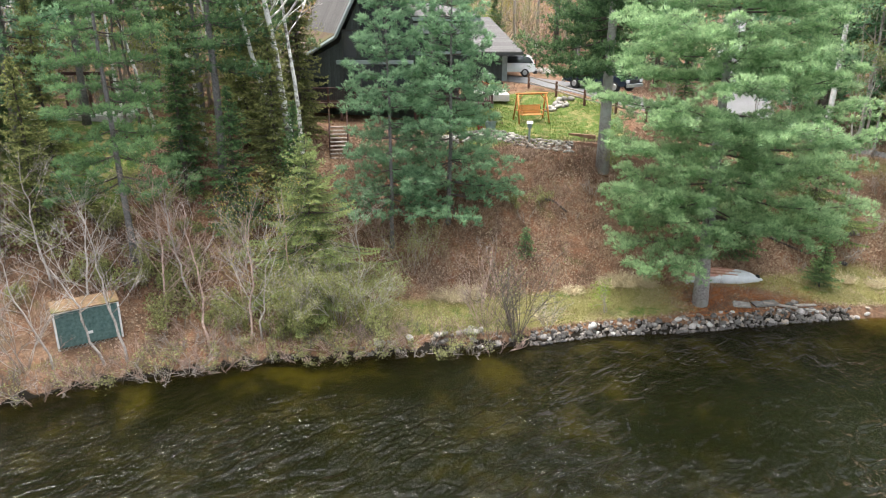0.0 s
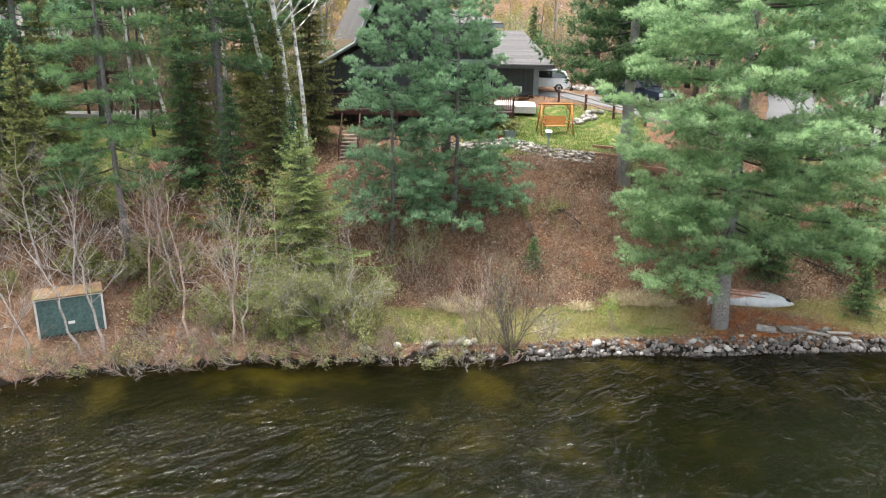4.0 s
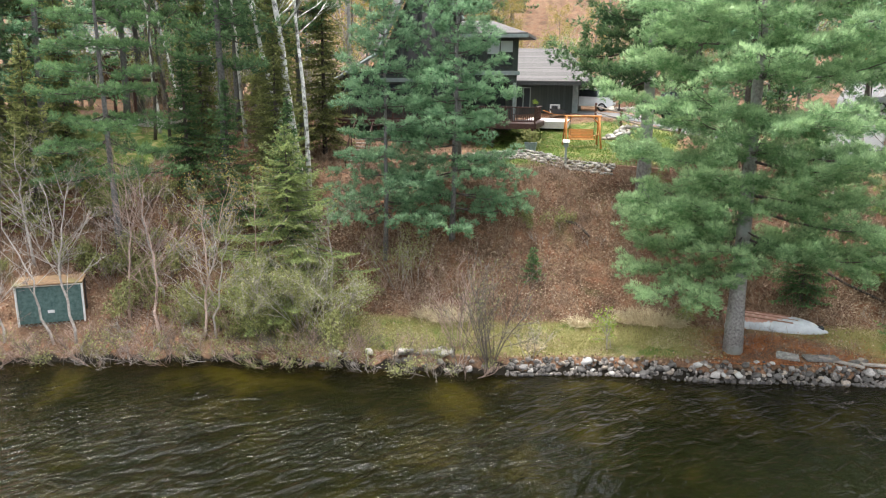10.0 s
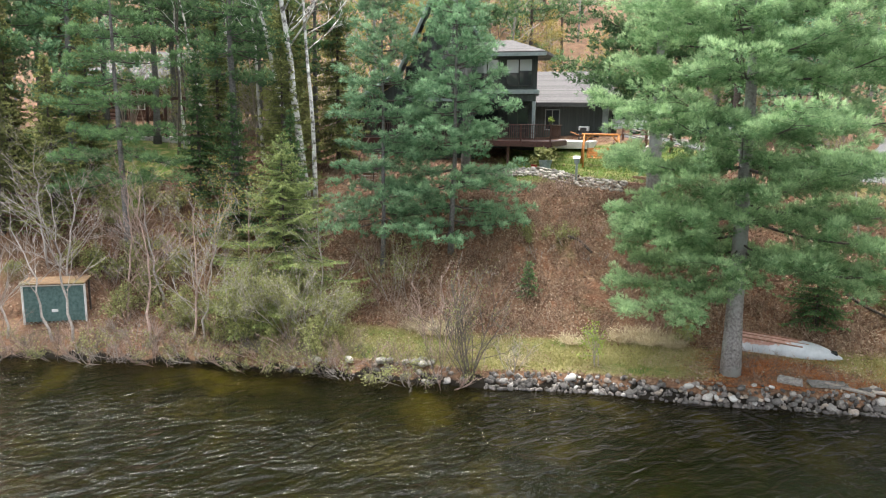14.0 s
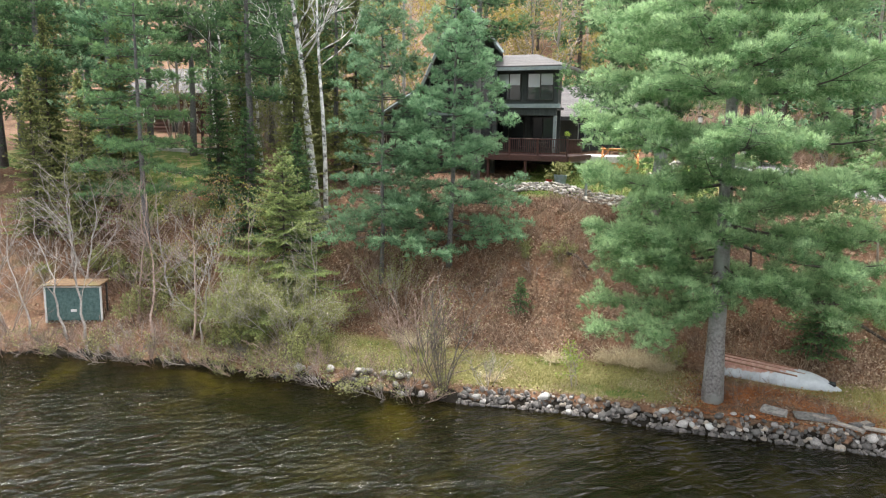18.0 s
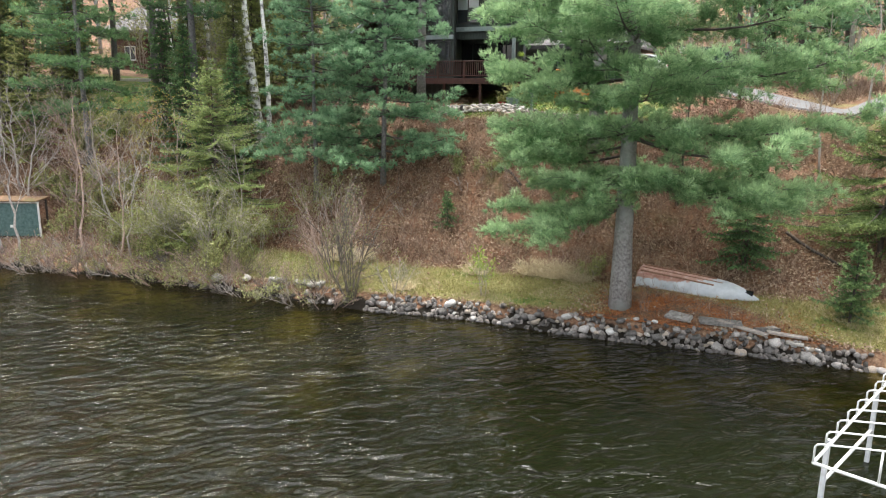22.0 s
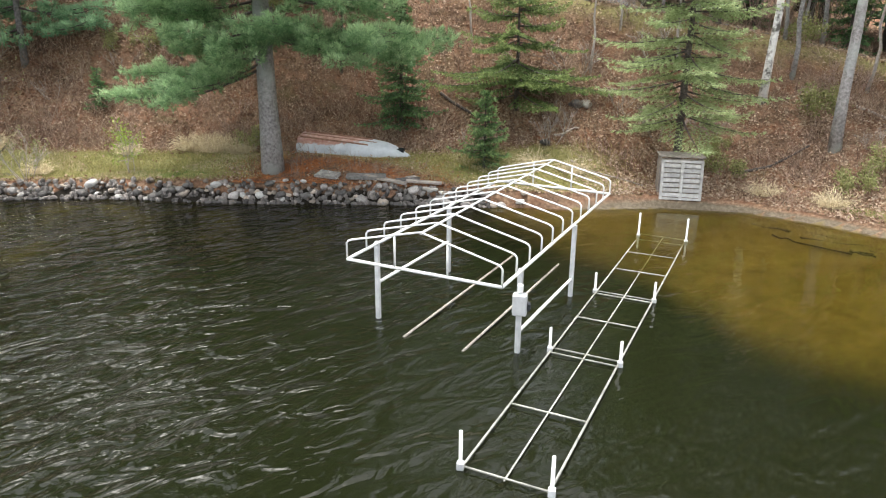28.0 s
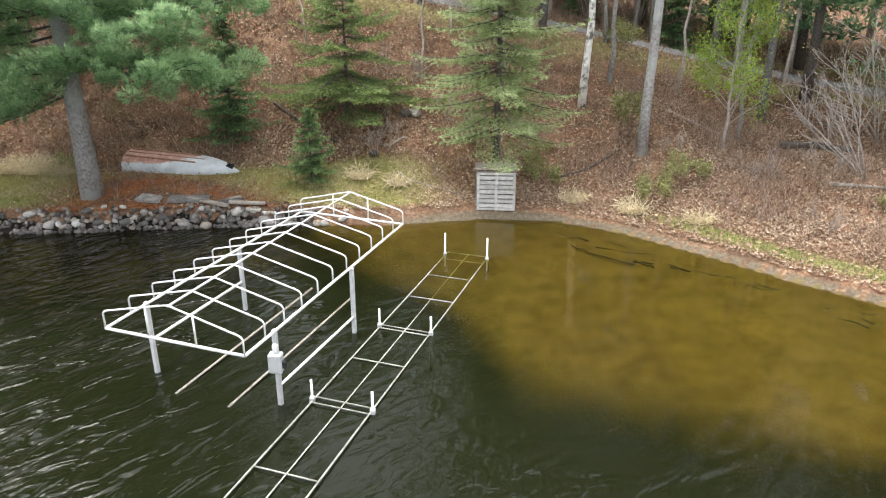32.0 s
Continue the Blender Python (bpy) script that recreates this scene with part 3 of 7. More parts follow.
def trunk_run(height, radius, lean=(0, 0), bend=0.0, rng=None, n=10, flare=1.18, tip=0.12):
    s = np.linspace(0, 1, n)
    wob = np.cumsum(rng.normal(0, bend, (n, 2)), 0) if rng is not None and bend else np.zeros((n, 2))
    pts = np.stack((lean[0] * s + wob[:, 0], lean[1] * s + wob[:, 1], height * s - 0.25 * (s == 0)), 1)
    r = radius * (1 - (1 - tip) * s)
    r[0] *= flare
    return pts, list(r)


def bent_to(pts_run, tri, runs):
    """Carry limbs and needles along a leaning trunk."""
    pts = np.array(pts_run[0])

    def shift(p):
        return np.stack((np.interp(p[..., 2], pts[:, 2], pts[:, 0]), np.interp(p[..., 2], pts[:, 2], pts[:, 1]), np.zeros(p.shape[:-1])), -1)
    mid = tri.mean(1)
    tri = tri + shift(mid)[:, None, :]
    runs = [(np.asarray(p) + shift(np.asarray(p)[:1])[0], r) for p, r in runs]
    return tri, runs


def conifer(name, place, label, run, crown, bark, needles, category="tree", group="", turn=0.0):
    ob = thing(name, place, label, category, group, turn=turn)
    tri, runs = bent_to(run, crown[1], crown[0])
    part("trunk", tube_mesh("trunk", [run], 10), bark, ob)
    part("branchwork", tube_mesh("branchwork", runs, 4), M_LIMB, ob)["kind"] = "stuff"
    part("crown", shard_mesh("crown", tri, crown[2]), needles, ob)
    return ob
SHORE_X = (-300, -60, -40, -24, -17, -15.4, -12.5, -8, -3.4, 0, 3.6, 8, 11, 13, 15.5, 18.3, 19.5, 23, 26, 28.5, 30.7, 33, 34.8, 36.5, 40, 46, 60, 300)
SHORE_Y = (-60, 5, 14, 21.5, 24.4, 25.6, 26.4, 27.8, 28.4, 29.0, 29.4, 30.55, 30.85, 31.1, 31.65, 32.2, 32.35, 32.7, 33.6, 33.7, 32.7, 30.9, 29.2, 27.9, 25.6, 22, 14, -160)
# heights of the land at a few distances behind the shore line, for stations along the shore
STATION = (-60, -22, -14, -7, -3, 1, 8, 14, 19, 23, 27, 30, 33, 36, 42, 60)
AWAY = (0, 0.35, 2.5, 4.0, 6.0, 8.0, 10.5, 13.5, 17, 24)
RISE = (
    (0, .6, 1.2, 2.0, 3.6, 5.2, 6.6, 7.4, 8.2, 9.2),
    (0, .5, 1.0, 1.8, 3.5, 5.2, 6.8, 7.7, 8.4, 9.2),
    (0, .5, 1.0, 1.7, 3.4, 5.1, 6.8, 7.6, 8.2, 9.0),
    (0, .5, .9, 1.3, 2.8, 4.6, 6.4, 7.2, 7.7, 8.7),
    (0, .5, .8, 1.1, 2.6, 4.3, 6.2, 7.1, 7.5, 8.7),
    (0, .5, .75, 1.0, 2.7, 4.6, 6.2, 7.1, 7.5, 8.6),
    (0, .55, .8, 1.0, 2.7, 4.8, 6.6, 7.1, 7.6, 8.6),
    (0, .62, 1.0, 1.1, 2.4, 4.3, 6.0, 7.2, 8.2, 8.9),
    (0, .5, .85, 1.12, 2.5, 4.3, 6.0, 7.6, 8.2, 8.6),
    (0, .4, .8, 1.8, 3.3, 4.9, 6.4, 7.3, 7.6, 8.0),
    (0, .3, .5, 1.3, 2.9, 4.2, 5.5, 6.1, 6.4, 7.0),
    (0, .2, .35, .9, 2.7, 3.8, 4.9, 5.4, 5.7, 6.3),
    (0, .2, .35, .6, 1.7, 2.8, 3.8, 4.6, 5.0, 5.8),
    (0, .2, .3, .4, .7, 1.1, 1.8, 2.7, 3.9, 5.0),
    (0, .2, .3, .4, .6, .9, 1.3, 1.9, 2.8, 4.2),
    (0, .2, .3, .4, .6, .9, 1.3, 1.8, 2.6, 4.0),
)
ROAD = ((2.5, 60.5, 9.25), (7.5, 57.2, 9.1), (10.8, 53.2, 8.85), (13.5, 49.5, 8.4), (17, 46.8, 7.7), (20.5, 45.6, 7.1), (24, 45.0, 6.5), (28, 44.9, 5.8), (32, 44.8, 5.0), (37, 44.6, 3.9), (43, 44.0, 2.9), (52, 42.5, 2.0))
ROAD_UP = ((20, 46.5, 7.35), (21.5, 50.5, 8.0), (24, 58, 9.0), (28, 72, 11.0), (36, 90, 14))


def on_road(x, y, lane):
    """Distance to the middle of a lane, and its height there."""
    best, high = 1e9, 0
    for (x0, y0, z0), (x1, y1, z1) in zip(lane, lane[1:]):
        u = max(0, min(1, ((x - x0) * (x1 - x0) + (y - y0) * (y1 - y0)) / ((x1 - x0) ** 2 + (y1 - y0) ** 2)))
        d = math.hypot(x - x0 - u * (x1 - x0), y - y0 - u * (y1 - y0))
        if d < best:
            best, high = d, z0 + u * (z1 - z0)
    return best, high


def land(x, y):
    """Height of the ground."""
    d = y - float(np.interp(x, SHORE_X, SHORE_Y))
    if d < 0:
        sand = max(0, min(1, (x - 19) / 9))
        d *= 1 / math.sqrt(1 + (0.9 if x > 30 or x < -15 else 0.25) ** 2)
        deep = max(d * (0.22 - 0.13 * sand), -1.6 + 0.7 * sand) if d > -14 else -1.6 + 0.7 * sand
        return deep - max(0, min(1.5, (-d - 14) * 0.05))
    k = max(0, min(len(STATION) - 2, int(np.searchsorted(STATION, x)) - 1))
    u = max(0, min(1, (x - STATION[k]) / (STATION[k + 1] - STATION[k])))
    z = (1 - u) * float(np.interp(d, AWAY, RISE[k])) + u * float(np.interp(d, AWAY, RISE[k + 1]))
    if d > 24:
        z += (d - 24) * 0.06 + max(0, min(90, d - 36)) * 0.16 + max(0, min(60, d - 66)) * 0.22
    for lane in (ROAD, ROAD_UP):
        away, high = on_road(x, y, lane)
        if away < 5:
            w = 1 if away < 2.4 else (1 - (away - 2.4) / 2.6)
            w = w * w * (3 - 2 * w)
            z += (high - z) * w
    return z


def sand_rim(x):
    """Where the clean sand gives way to a lake bed darkened by weeds and by depth."""
    return float(np.interp(x, (20.5, 23, 24.7, 26.3, 27.3, 29, 30.6, 32, 33.3, 37, 60), (31.6, 30.3, 28.6, 25.8, 24.4, 23.8, 23.3, 22.6, 21.8, 20.2, 8.6)))


def mask_at(x, y):
    """How much turf, lush lawn, sand, lake bed, dark of weeds and depth, and painted bank shade there is at a place."""
    d = y - float(np.interp(x, SHORE_X, SHORE_Y))
    bench = max(0, min(1, (d - 0.3) / 0.5)) * max(0, min(1, (4.1 - d) / 1.0)) * max(0, min(1, (x + 9) / 5)) * max(0, min(1, (26 - x) / 4))
    needles = math.exp(-((x - 13.8) ** 2 + (y - 32.6) ** 2) / 5.5) + 0.9 * math.exp(-((x - 16.5) ** 2 / 9 + (y - 33.2) ** 2 / 1.2))
    turf = max(0, bench - needles) * 0.95
    if x > 27 and d > 0:
        turf = max(turf, 0.75 * math.exp(-((d - 1.6) / 0.7) ** 2) * min(1, (x - 30) / 3 if x > 30 else 0))
    lawn = 0.0
    if -12 < x < 13 and 41 < y < 57:
        lawn = max(0, min(1, (d - 12.2) / 0.8)) * max(0, min(1, (12 - x) / 1.5)) * max(0, min(1, (x + 1) / 2)) * max(0, min(1, (54 - y) / 1.5))
        lawn *= 1 - max(0, min(1, (y - (56.5 - 0.95 * (x - 4)) + 1.5) / 1.5)) if x > 4 else 1
    lawn = max(lawn, bench * 0.8 * max(0, min(1, 2.2 * noise.noise((x * 0.4, y * 0.8, 5)))) * max(0, 1 - needles))
    if -32 < x < -16 and 33 < y < 43:
        lawn = 0.7
    if d > 19 or x < -6 and d > 0.6:
        turf = max(turf, 0.2 * min(1, max(d - 19, -6 - x) / 3))
    verge = max(0, 1 - abs(on_road(x, y, ROAD)[0] - 3.2) / 1.4) * 0.6
    turf = max(turf, verge if x > 16 else 0)
    sand = 0.0
    if d > -0.3:
        sand = max(0, min(1, (0.45 - d) / 0.5)) * max(0, min(1, (x - 21) / 4))
    bed = 1.0 if d < -0.2 else 0.0
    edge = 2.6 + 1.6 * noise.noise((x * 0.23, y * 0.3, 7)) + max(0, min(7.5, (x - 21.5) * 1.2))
    # Grows with distance from shore, so the bed's colour carries deep water's darkness.
    weed_depth = max(0.74 * max(0, min(1, (23 - x) / 3)), min(1, (-d - edge) / 3.0 + 0.3)) if d < 0 else 0
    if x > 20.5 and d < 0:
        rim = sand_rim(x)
        weed_depth = max(0, min(1, (rim - y + 2.2 * noise.noise((x * 0.35, y * 0.35, 3))) / 5.0 + 0.5))
    # Narrow waterline strip that paints the undercut bank's shade onto the soil.
    wet_shade = 1.0 if -0.45 < d < (0.2 if x > 3 else 0.1) and x < 20 else 0.0
    return turf, lawn, sand, bed, weed_depth, wet_shade


def spread(parts):
    out = []
    for a, b, step in parts:
        out += list(np.arange(a, b, step))
    return out


def make_ground():
    xs = spread(((-420, -120, 40), (-120, -50, 7), (-50, -24, 1.3), (-24, 42, 0.4), (42, 60, 1.5), (60, 130, 8), (130, 460, 40)))
    ys = spread(((-320, -60, 40), (-60, 10, 5), (10, 22, 1.0), (22, 46, 0.33), (46, 64, 0.7), (64, 110, 3), (110, 520, 30)))
    verts, marks = [], []
    for y in ys:
        for x in xs:
            z = land(x, y)
            d = y - float(np.interp(x, SHORE_X, SHORE_Y))
            lane = min(on_road(x, y, ROAD)[0], on_road(x, y, ROAD_UP)[0])
            if d > 0.4 and lane > 2.6:
                rough = 0.10 if 4 < d < 12 else 0.03
                z += rough * (noise.noise((x * 0.9, y * 0.9, 0)) + 0.6 * noise.noise((x * 2.3, y * 2.3, 4)))
            verts.append((x, y, z))
            marks.append(mask_at(x, y))
    w = len(xs)
    faces = [(j * w + i, j * w + i + 1, j * w + i + w + 1, j * w + i + w) for j in range(len(ys) - 1) for i in range(w - 1)]
    me = bpy.data.meshes.new("ground")
    me.from_pydata(verts, [], faces)
    me.polygons.foreach_set("use_smooth", [True] * len(faces))
    marks = np.array(marks, np.float32)
    for k, name in enumerate(("turf", "lush", "sand", "bed", "weed_depth", "wet_shade")):
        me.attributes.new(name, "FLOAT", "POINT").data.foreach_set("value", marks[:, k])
    return tagged(part("ground", me, M_GROUND), "wooded lake bank with leaf litter, grass bench and sandy bed", "ground", kind="structure")


make_ground()


def make_water():
    xs = spread(((-420, -60, 30), (-60, 60, 1.0), (60, 460, 30)))
    ys = spread(((-320, -20, 20), (-20, 37, 0.75)))
    verts, wind, murk = [], [], []
    for y in ys:
        for x in xs:
            d = float(np.interp(x, SHORE_X, SHORE_Y)) - y
            verts.append((x, y, 0.0))
            near = 0.14 + 0.38 * max(0, min(1, x / 6))
            calm = max(0, min(1, (x - 22) / 5)) * max(0, min(1, (y - sand_rim(x)) / 4 + 0.5))
            wind.append((near + (1 - near) * max(0, min(1, d / 6))) * (1 - 0.9 * calm) * (1 - 0.8 * max(0, min(1, (x - 16) / 5))))
            murk.append(min(1, (1 - math.exp(min(0, land(x, y)) * 0.36)) * (1 + 2.6 * max(0, min(1, (x - 10) / 11)) * max(0, min(1, ((sand_rim(x) if x > 20.5 else 28.5) - y) / 3)))) * (1 - 0.75 * max(0, min(1, (x - 23) / 4)) * max(0, min(1, (y - sand_rim(x)) / 2 + 0.8))))
    w = len(xs)
    me = bpy.data.meshes.new("water")
    me.from_pydata(verts, [], [(j * w + i, j * w + i + 1, j * w + i + w + 1, j * w + i + w) for j in range(len(ys) - 1) for i in range(w - 1)])
    me.attributes.new("wind", "FLOAT", "POINT").data.foreach_set("value", np.array(wind, np.float32))
    me.attributes.new("murk", "FLOAT", "POINT").data.foreach_set("value", np.array(murk, np.float32))
    return tagged(part("water", me, M_WATER), "clear brown lake water rippled by wind", "lake", kind="structure")


make_water()


def lane_mesh(lane, half):
    pts = []
    for (x0, y0, z0), (x1, y1, z1) in zip(lane, lane[1:]):
        for u in np.linspace(0, 1, 6, endpoint=False):
            pts.append(Vector((x0 + u * (x1 - x0), y0 + u * (y1 - y0), z0 + u * (z1 - z0))))
    pts.append(Vector(lane[-1]))
    for _ in range(4):
        pts = [pts[0]] + [(a + b * 2 + c) / 4 for a, b, c in zip(pts, pts[1:], pts[2:])] + [pts[-1]]
    verts, faces = [], []
    for k, p in enumerate(pts):
        d = (pts[min(k + 1, len(pts) - 1)] - pts[max(k - 1, 0)]).normalized()
        side = Vector((-d.y, d.x, 0))
        for e, dz in ((-1, -0.05), (-0.96, 0.05), (0, 0.09), (0.96, 0.05), (1, -0.05)):
            q = p + side * half * (e + 0.03 * math.sin(k * 1.7) * e)
            verts.append((q.x, q.y, max(p.z, land(q.x, q.y)) + dz))
    for k in range(len(pts) - 1):
        for s in range(4):
            faces.append((k * 5 + s, k * 5 + s + 1, k * 5 + s + 6, k * 5 + s + 5))
    me = bpy.data.meshes.new("road")
    me.from_pydata(verts, [], faces)
    return me


tagged(part("road", lane_mesh(ROAD, 1.8), M_ASPHALT), "worn grey asphalt driveway running down past the trees", "driveway", kind="structure")
tagged(part("road_upper", lane_mesh(ROAD_UP, 1.7), M_ASPHALT), "worn grey asphalt lane climbing behind the house", "driveway", kind="structure")


def ground_at(x, y):
    return land(x, y)


# ---- the house ----
def gable_roof(x0, x1, y0, y1, eave, ridge, thick=0.18, hip=0.0, hip_left=None):
    """A roof with its ridge along x: two slopes, hipped at the ends by hip metres."""
    bm = bmesh.new()
    ym = (y0 + y1) / 2
    hl = hip if hip_left is None else hip_left
    lo = [bm.verts.new(p) for p in ((x0, y0, eave), (x1, y0, eave), (x1, y1, eave), (x0, y1, eave))]
    ri = [bm.verts.new(p) for p in ((x0 + hl, ym, ridge), (x1 - hip, ym, ridge))]
    fs = [bm.faces.new(f) for f in ((lo[0], lo[1], ri[1], ri[0]), (lo[1], lo[2], ri[1]), (lo[2], lo[3], ri[0], ri[1]), (lo[3], lo[0], ri[0]))]
    out = bmesh.ops.extrude_face_region(bm, geom=fs)
    bmesh.ops.translate(bm, verts=[v for v in out["geom"] if isinstance(v, bmesh.types.BMVert)], vec=(0, 0, thick))
    bmesh.ops.recalc_face_normals(bm, faces=bm.faces)
    return bm


def window(parent, x0, x1, z0, z1, y, panes=1, frame_mat=None, fr=0.07, glass=None):
    """A window in a wall that faces the lake: frame bars, mullions and panes."""
    w = part("window", one_box((x0, y - 0.05, z0), (x1, y + 0.02, z0 + fr), 0), frame_mat or M_TRIM, parent)
    bm = bmesh.new()
    box(bm, (x0, y - 0.05, z1 - fr), (x1, y + 0.02, z1))
    for k in range(panes + 1):
        xm = x0 + (x1 - x0 - fr) * k / panes
        box(bm, (xm, y - 0.045, z0 + fr), (xm + fr, y + 0.02, z1 - fr))
    part("frame", bm, frame_mat or M_TRIM, w)
    for k in range(panes):
        a = x0 + (x1 - x0 - fr) * k / panes + fr
        b = x0 + (x1 - x0 - fr) * (k + 1) / panes
        part("pane", one_box((a, y - 0.02, z0 + fr), (b, y - 0.005, z1 - fr), 0), glass or M_GLASS, w)
    return w


def swept(x0, x1, x2, y0, y1, z0, z1):
    """A block whose eastern side draws in from x1 at its front to x2 at its back."""
    bm = bmesh.new()
    a = ((x0, y0), (x1, y0), (x2, y1), (x0, y1))
    lo = [bm.verts.new((x, y, z0)) for x, y in a]
    hi = [bm.verts.new((x, y, z1)) for x, y in a]
    bm.faces.new(lo[::-1]); bm.faces.new(hi)
    for k in range(4):
        bm.faces.new((lo[k], lo[(k + 1) % 4], hi[(k + 1) % 4], hi[k]))
    bmesh.ops.recalc_face_normals(bm, faces=bm.faces)
    return bm


def make_house():
    h = thing("house", (0, 0, 0), "dark green-grey lake house with steep prow roof and shingles", "house")
    F = 9.0
    part("wall", one_box((-12.6, 50.6, 7.4), (-4.2, 58.5, 11.9), 0), M_SIDING, h)
    part("porch_wall", swept(-4.196, 1.0, 0.6, 50.6, 51.9, 7.6, 11.7), M_SIDING, h)
    part("upper_wall", swept(-4.2, 1.62, 0.6, 48.0, 51.9, 11.9, 14.15), M_SIDING, h)
    part("floor_band", one_box((-4.3, 47.9, 11.75), (1.75, 48.2, 12.0), 0.01), M_GREYTRIM, h, "pale grey fascia under the upper storey")
    part("porch_ceiling", one_box((-4.2, 48.2, 11.7), (1.2, 50.6, 11.85), 0), M_TRIM, h)
    part("porch_beam", one_box((-4.1, 48.05, 11.3), (1.55, 48.22, 11.745), 0.01), M_SIDING, h)
    part("roof", gable_roof(-4.9, 2.25, 47.2, 52.0, 14.05, 14.95, 0.16, hip=2.6, hip_left=0.3), M_SHINGLE, h)
    part("fascia", one_box((-4.9, 47.13, 13.93), (2.3, 47.22, 14.14), 0), M_GREYTRIM, h)
    for x0, x1, n in ((-0.35, 1.35, 2), (-2.3, -0.75, 2)):
        w = window(h, x0, x1, 12.2, 13.85, 47.99, n)
        # A pale slab over each upper pane paints the sky's reflection.
        for k in range(n):
            a = x0 + (x1 - x0 - 0.07) * k / n + 0.07
            b = x0 + (x1 - x0 - 0.07) * (k + 1) / n
            part("blind", one_box((a, 47.963, 13.0 + 0.12 * (k % 2)), (b, 47.968, 13.78), 0), M_SKY_PANE, w, "pale upper half of the pane, sky reflection painted in")
    for x, y in ((1.45, 48.15), (-4.0, 48.15)):
        part("post", one_box((x - 0.09, y - 0.09, 9.0), (x + 0.09, y + 0.09, 11.75), 0.01), M_GREYTRIM, h)
    part("bracket", one_box((0.9, 48.1, 11.35), (1.4, 48.2, 11.75), 0.02), M_GREYTRIM, h)
    window(h, -3.6, -1.4, 9.1, 11.3, 50.58, 2)
    window(h, -0.9, 0.6, 9.1, 11.3, 50.58, 2)
    # prow-front gable to the west of the tower: a steep roof that flares into a low mossy skirt
    foot, knee, apex, back = Vector((-9.9, 46.5, 11.2)), Vector((-6.9, 46.5, 12.9)), Vector((-4.1, 46.2, 18.2)), Vector((-3.6, 8.6, 0.0))
    bm = bmesh.new()
    outline = ((foot.x + 0.5, 7.6), (-2.0, 7.6), (-2.0, 14.0), (apex.x, apex.z - 0.35), (knee.x + 0.15, knee.z - 0.3), (foot.x + 0.5, foot.z - 0.05))
    vs = [bm.verts.new((x + dx, y, z)) for y, dx in ((47.1, 0.0), (55.0, -3.0)) for x, z in outline]
    n = len(outline)
    bm.faces.new(vs[:n]); bm.faces.new(vs[n:][::-1])
    for k in range(n):
        bm.faces.new((vs[k], vs[(k + 1) % n], vs[n + (k + 1) % n], vs[n + k]))
    bmesh.ops.recalc_face_normals(bm, faces=bm.faces)
    part("gable_wall", bm, M_SIDING, h)
    east = Vector((-1.6, 47.0, 14.9))
    for name, a, b, mat, lab in (("roof", knee, apex, M_SHINGLE, ""), ("roof", apex, east, M_SHINGLE, ""), ("skirt_roof", foot, knee, M_WINGROOF, "moss and needle covered low roof")):
        bm = bmesh.new()
        quad = [a, b, b + back, a + back]
        lo = [bm.verts.new(p) for p in quad]
        hi = [bm.verts.new(p + Vector((0, 0, 0.26))) for p in quad]
        bm.faces.new(lo); bm.faces.new(hi[::-1])
        for k in range(4):
            bm.faces.new((lo[k], lo[(k + 1) % 4], hi[(k + 1) % 4], hi[k]))
        bmesh.ops.recalc_face_normals(bm, faces=bm.faces)
        part(name, bm, mat, h, lab)
        part("rake_board", tube_mesh("rake_board", [([tuple(a + Vector((0, -0.06, 0.06))), tuple(b + Vector((0, -0.06, 0.06)))], 0.12)], 4, False), M_GREYTRIM, h)
    for k in range(4):
        x0 = -6.6 + k * 1.15
        window(h, x0, x0 + 1.0, 9.2, 11.2, 47.08, 1)
        zt = apex.z - 1.3 - abs(x0 + 0.5 - apex.x) * 1.75
        window(h, x0, x0 + 1.0, 11.6, max(12.4, zt), 47.08, 1)
    part("beam", one_box((-7.0, 46.95, 11.25), (-2.0, 47.09, 11.5), 0.01), M_GREYTRIM, h)
    window(h, -8.6, -7.6, 9.3, 10.5, 47.08, 1)
    # garage wing
    part("garage_wall", one_box((-3.0, 57.0, 8.6), (4.85, 63.5, 11.5), 0), M_SIDING, h)
    part("garage_roof", gable_roof(-4.0, 6.0, 56.0, 64.4, 11.3, 13.75, 0.16, hip=2.4, hip_left=0.2), M_SHINGLE, h)
    part("garage_fascia", one_box((-4.0, 55.93, 11.17), (6.05, 56.02, 11.4), 0), M_TRIM, h)
    window(h, 0.35, 1.45, 9.5, 11.0, 56.98, 2, M_GREYTRIM)
    part("garage_pillar", one_box((4.5, 56.95, 8.8), (4.9, 57.2, 11.4), 0.01), M_GREYTRIM, h)
    return h


make_house()


